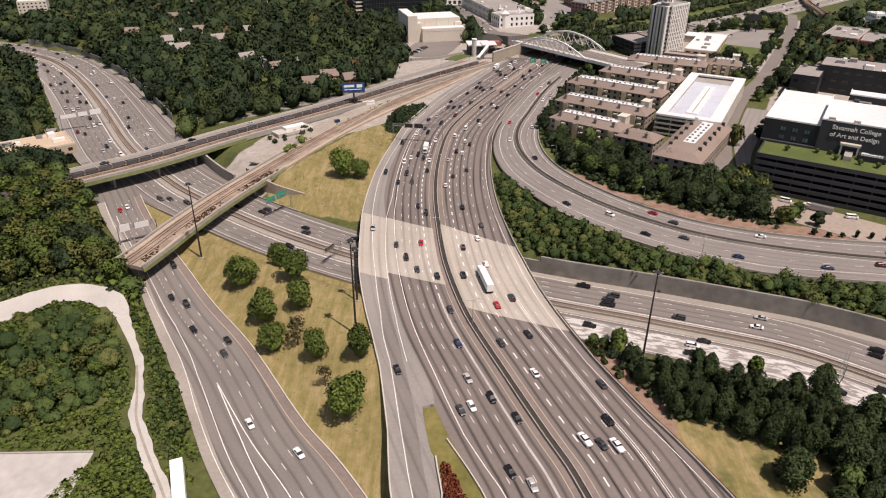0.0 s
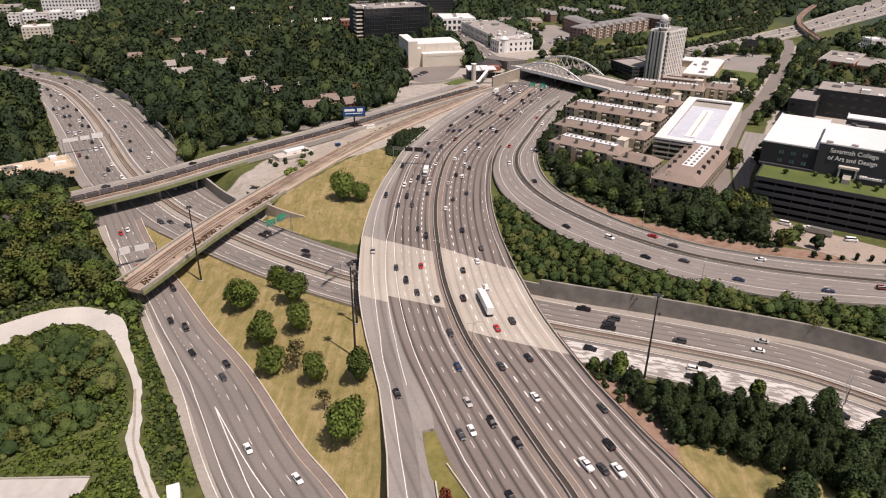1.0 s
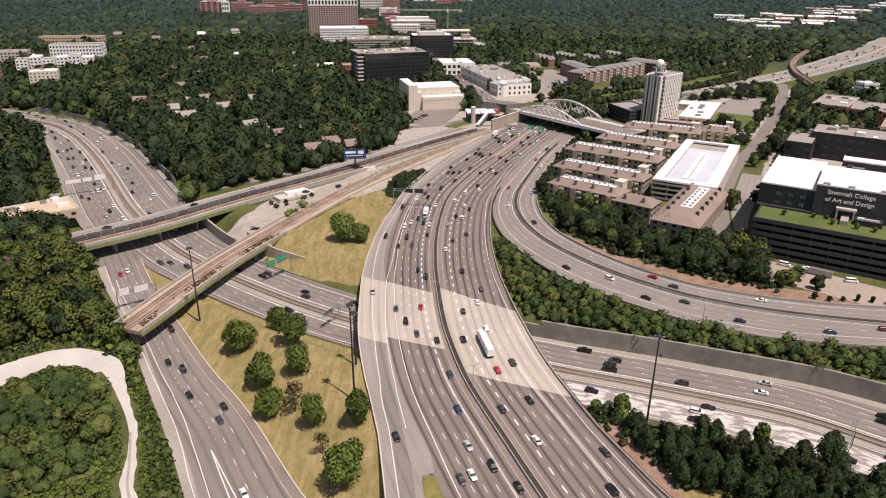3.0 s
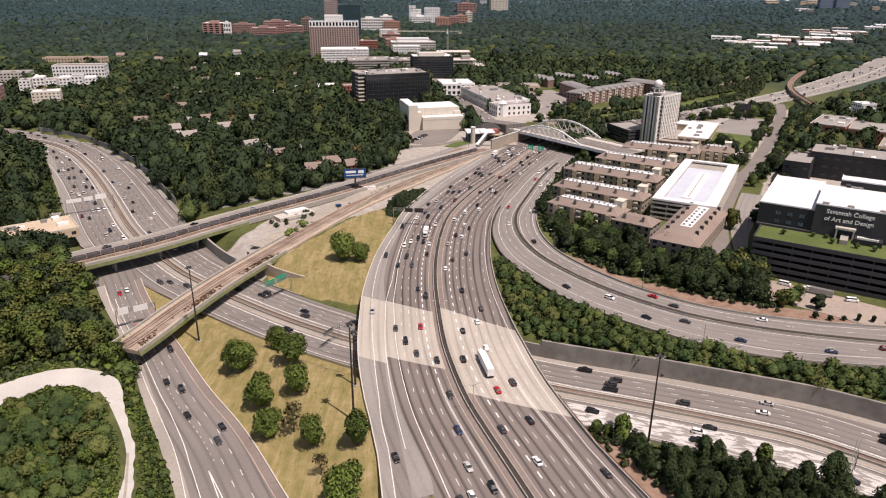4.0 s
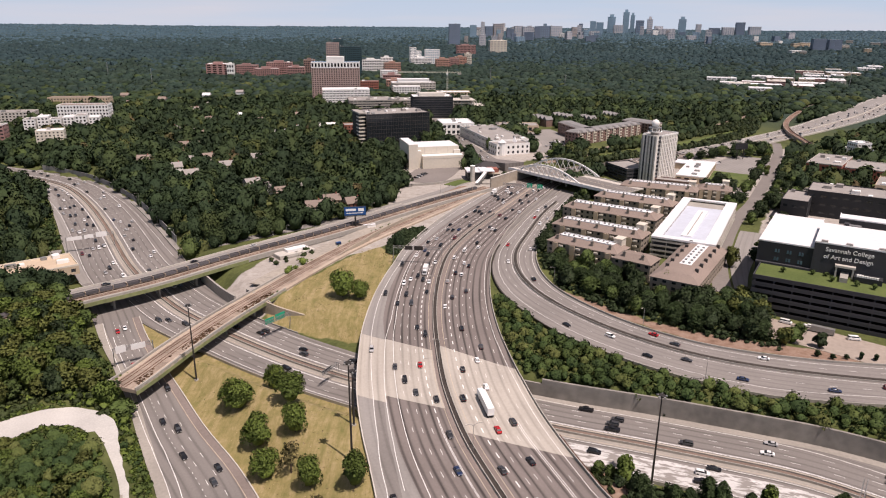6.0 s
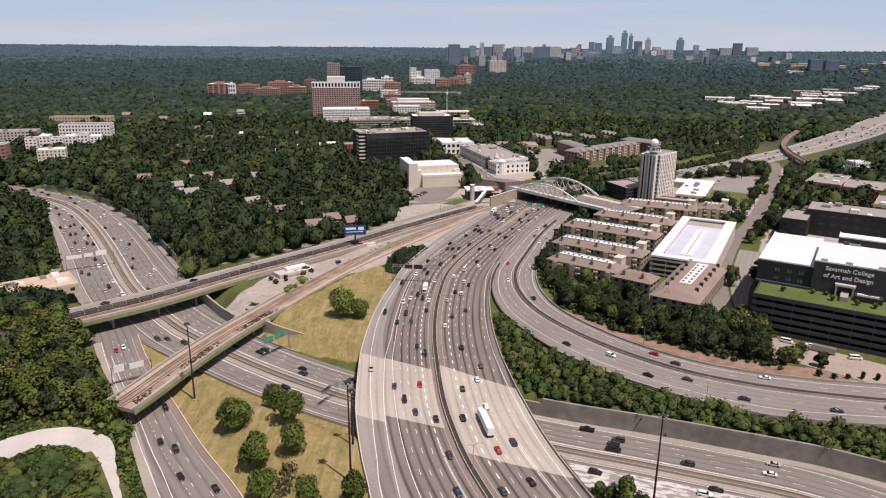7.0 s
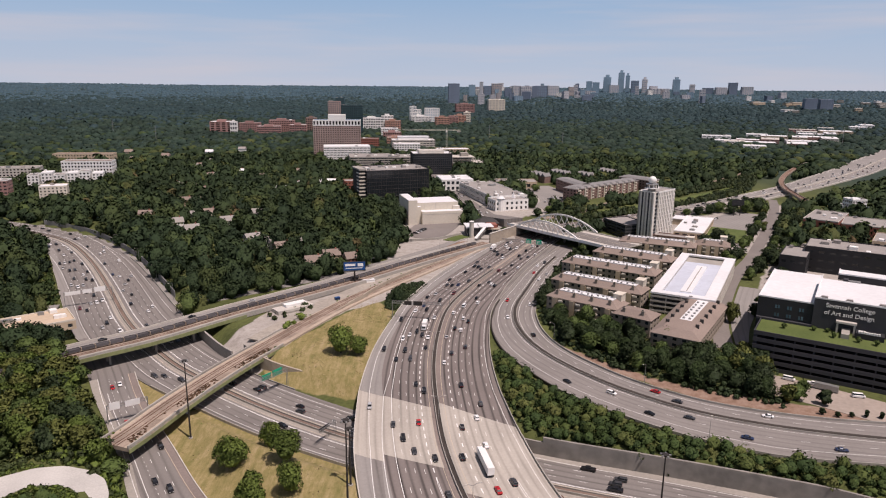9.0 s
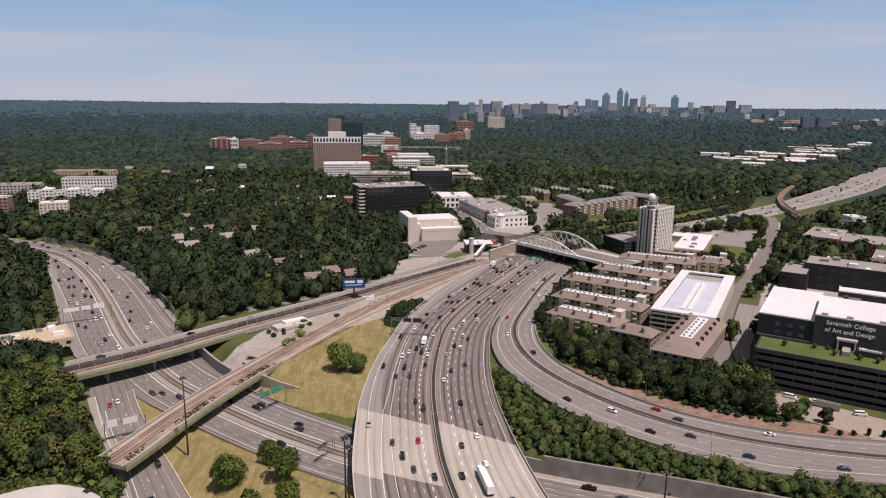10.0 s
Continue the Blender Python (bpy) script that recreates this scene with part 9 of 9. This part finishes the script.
def truck(label, length=13.0, cab="car_white"):
    root = thing("lorry", 0, 0, -900, 0, label, "lorry", "traffic")
    Boxes().add(-length / 2, -1.28, 1.1, length / 2, 1.28, 4.05).put("cargo_box", M["white"], root)
    Boxes().add(-length / 2, -1.2, 0.8, length / 2, 1.2, 1.1).put("chassis", M["dark_steel"], root)
    x = length / 2 + 0.5
    Boxes().prism([(-1.2, 0.7), (1.2, 0.7), (1.2, 2.4), (1.0, 3.1), (-1.0, 3.1), (-1.2, 2.4)], x, x + 2.4).put("cab", M[cab], root)
    Boxes().add(x + 2.38, -1.0, 1.7, x + 2.45, 1.0, 2.7).put("windscreen", M["glass"], root)
    for wx in (-length / 2 + 1, -length / 2 + 2.3, length / 2 - 1.5, x + 1.3):
        for y in (-1.1, 1.1):
            Boxes().bar((wx, y - 0.15, 0.5), (wx, y + 0.15, 0.5), 1.0, sides=10).put("wheel", M["tyre"], root)
    return root


SEMI, BOXT = truck("white articulated lorry with a long box trailer", 14.0), truck("white box lorry driving on the freeway", 6.5)
rv = random.Random(23)


def traffic(line, s0, s1, offs, z, gap, heading, drop=0.0, zf=None):
    """Cars along the lanes at uneven gaps."""
    for o in offs:
        f = o if callable(o) else (lambda q, v=o: v)
        q = s0 + rv.uniform(0, gap)
        while q < s1:
            x, y = line.at(q, float(f(q)))
            pick = rv.choices(FARCARS if math.hypot(x, y) > 390 else CARS, WEIGHT)[0]
            zz = z if zf is None else float(zf(q))
            copy_thing(pick, pose(float(x), float(y), zz, 0, 0, line.heading(q) + (0 if heading > 0 else 180) + rv.uniform(-1, 1)))
            q += gap * rv.uniform(0.35, 1.7)


traffic(MAIN, 130, 480, (4.8, 8.4, 11.9, 15.4, 19.0), Z_MAIN + 0.03, 62, -1)
traffic(MAIN, 480, 745, (4.8, 8.4, 11.9, 15.4, 18.3), Z_MAIN + 0.03, 34, -1)
traffic(MAIN, 130, 480, (-5.4, -9.1, -12.6, -16.2, -19.5), Z_MAIN + 0.03, 60, 1)
traffic(MAIN, 480, 745, (-5.4, -9.1, -12.6, -15.8), Z_MAIN + 0.03, 38, 1)
traffic(MAIN, 130, 330, (-26.4,), Z_MAIN + 0.03, 90, 1)
traffic(MAIN, 230, 620, (lambda q: float(main_left(q)) - 5.4,), Z_MAIN + 0.03, 110, -1)
traffic(LOW, 90, 330, (-6.0, -9.8, -13.3, -16.7), 0.03, 62, 1)
traffic(LOW, 90, 330, (6.4, 10.4, 15.4), 0.03, 72, -1)
traffic(LOW, 335, 520, (-6.9, -10.3, -13.6, -16.8), 0.03, 60, 1)
traffic(LOW, 335, 520, (7.1, 10.4, 13.8), 0.03, 75, -1)
traffic(LOW, 520, 960, (7.6, 11.2, 14.8, 18.4, 22.0), 0.03, 44, -1)
traffic(LOW, 520, 960, (-7.4, -11.0, -14.6, -18.4), 0.03, 62, 1)
traffic(WEST, 150, 430, (-2.9, -6.6, 0.6), 0.06, 62, -1)
traffic(RAMP, 20, 460, (lambda q: float(ramp_left(q)) * 0.32, lambda q: float(ramp_left(q)) * 0.6), Z_MAIN + 0.08, 85, 1)
traffic(RAMP, 20, 460, (lambda q: float(ramp_right(q)) * 0.4, lambda q: float(ramp_right(q)) * 0.68), Z_MAIN + 0.08, 95, -1)
traffic(RAIL, 20, 260, (8.2,), 9.05, 90, 1)
traffic(MAIN, 800, 1000, (5, 9, 13, -5, -9, -13), Z_MAIN + 0.03, 55, 1)
traffic(MAIN, 1000, 1650, (5, 8.5, 12, 16, -5, -8.5, -12, -16), 0, 80, 1, zf=lambda q: max(6.9, float(land(*MAIN.at(q))[0]) + 1.25))
traffic(STREET, 10, 330, (3.0, 6.5, -3.0, -6.5), 6.9, 40, 1)


def park(kinds, x, y, z, rot):
    copy_thing(kinds, pose(x, y, z, 0, 0, rot))


park(SEMI, *map(float, MAIN.at(356, -12.6)), Z_MAIN + 0.03, MAIN.heading(356))
park(BOXT, *map(float, MAIN.at(505, 8.4)), Z_MAIN + 0.03, MAIN.heading(505) + 180)
park(BOXT, *map(float, MAIN.at(700, 22)), Z_MAIN + 0.03, MAIN.heading(700) + 180)
# parked vehicles in the yard below the podium, and a silver cargo trailer
for x, y, rot, k in ((157, 313, -38, 13), (167, 305, -34, 13), (190, 287, -12, 13), (176, 300, -42, 12)):
    park(CARS[k], x, y, 6.72, rot)
tl = thing("cargo_trailer", 179, 294, 6.7, -36, "silver enclosed cargo trailer parked in the yard", "trailer")
Boxes().add(-5, -1.25, 0.6, 5, 1.25, 3.2).put("box", M["steel"], tl)
Boxes().add(-5, -1.2, 0.4, 5, 1.2, 0.6).put("chassis", M["dark_steel"], tl)
for x in (-1.2, 0.2):
    for y in (-1.1, 1.1):
        Boxes().bar((x, y - 0.12, 0.36), (x, y + 0.12, 0.36), 0.72, sides=10).put("wheel", M["tyre"], tl)
for x0, y0, dx, dy, n, rot in ((250, 668, 2.9, 3.0, 14, 45), (120, 800, 2.6, 1.5, 12, 120), (128, 822, 2.6, 1.5, 14, 120), (-26, 622, 1.2, 2.8, 8, -15), (300, 560, 2.8, 1.6, 12, 120)):
    for k in range(n):
        if rv.random() < 0.75:
            park(rv.choices(FARCARS, WEIGHT)[0], x0 + dx * k, y0 + dy * k, Z_LAND + 0.28, rot)
for proto in CARS + FARCARS + [SEMI, BOXT]:
    for o in list(proto.children_recursive) + [proto]:
        bpy.data.objects.remove(o)
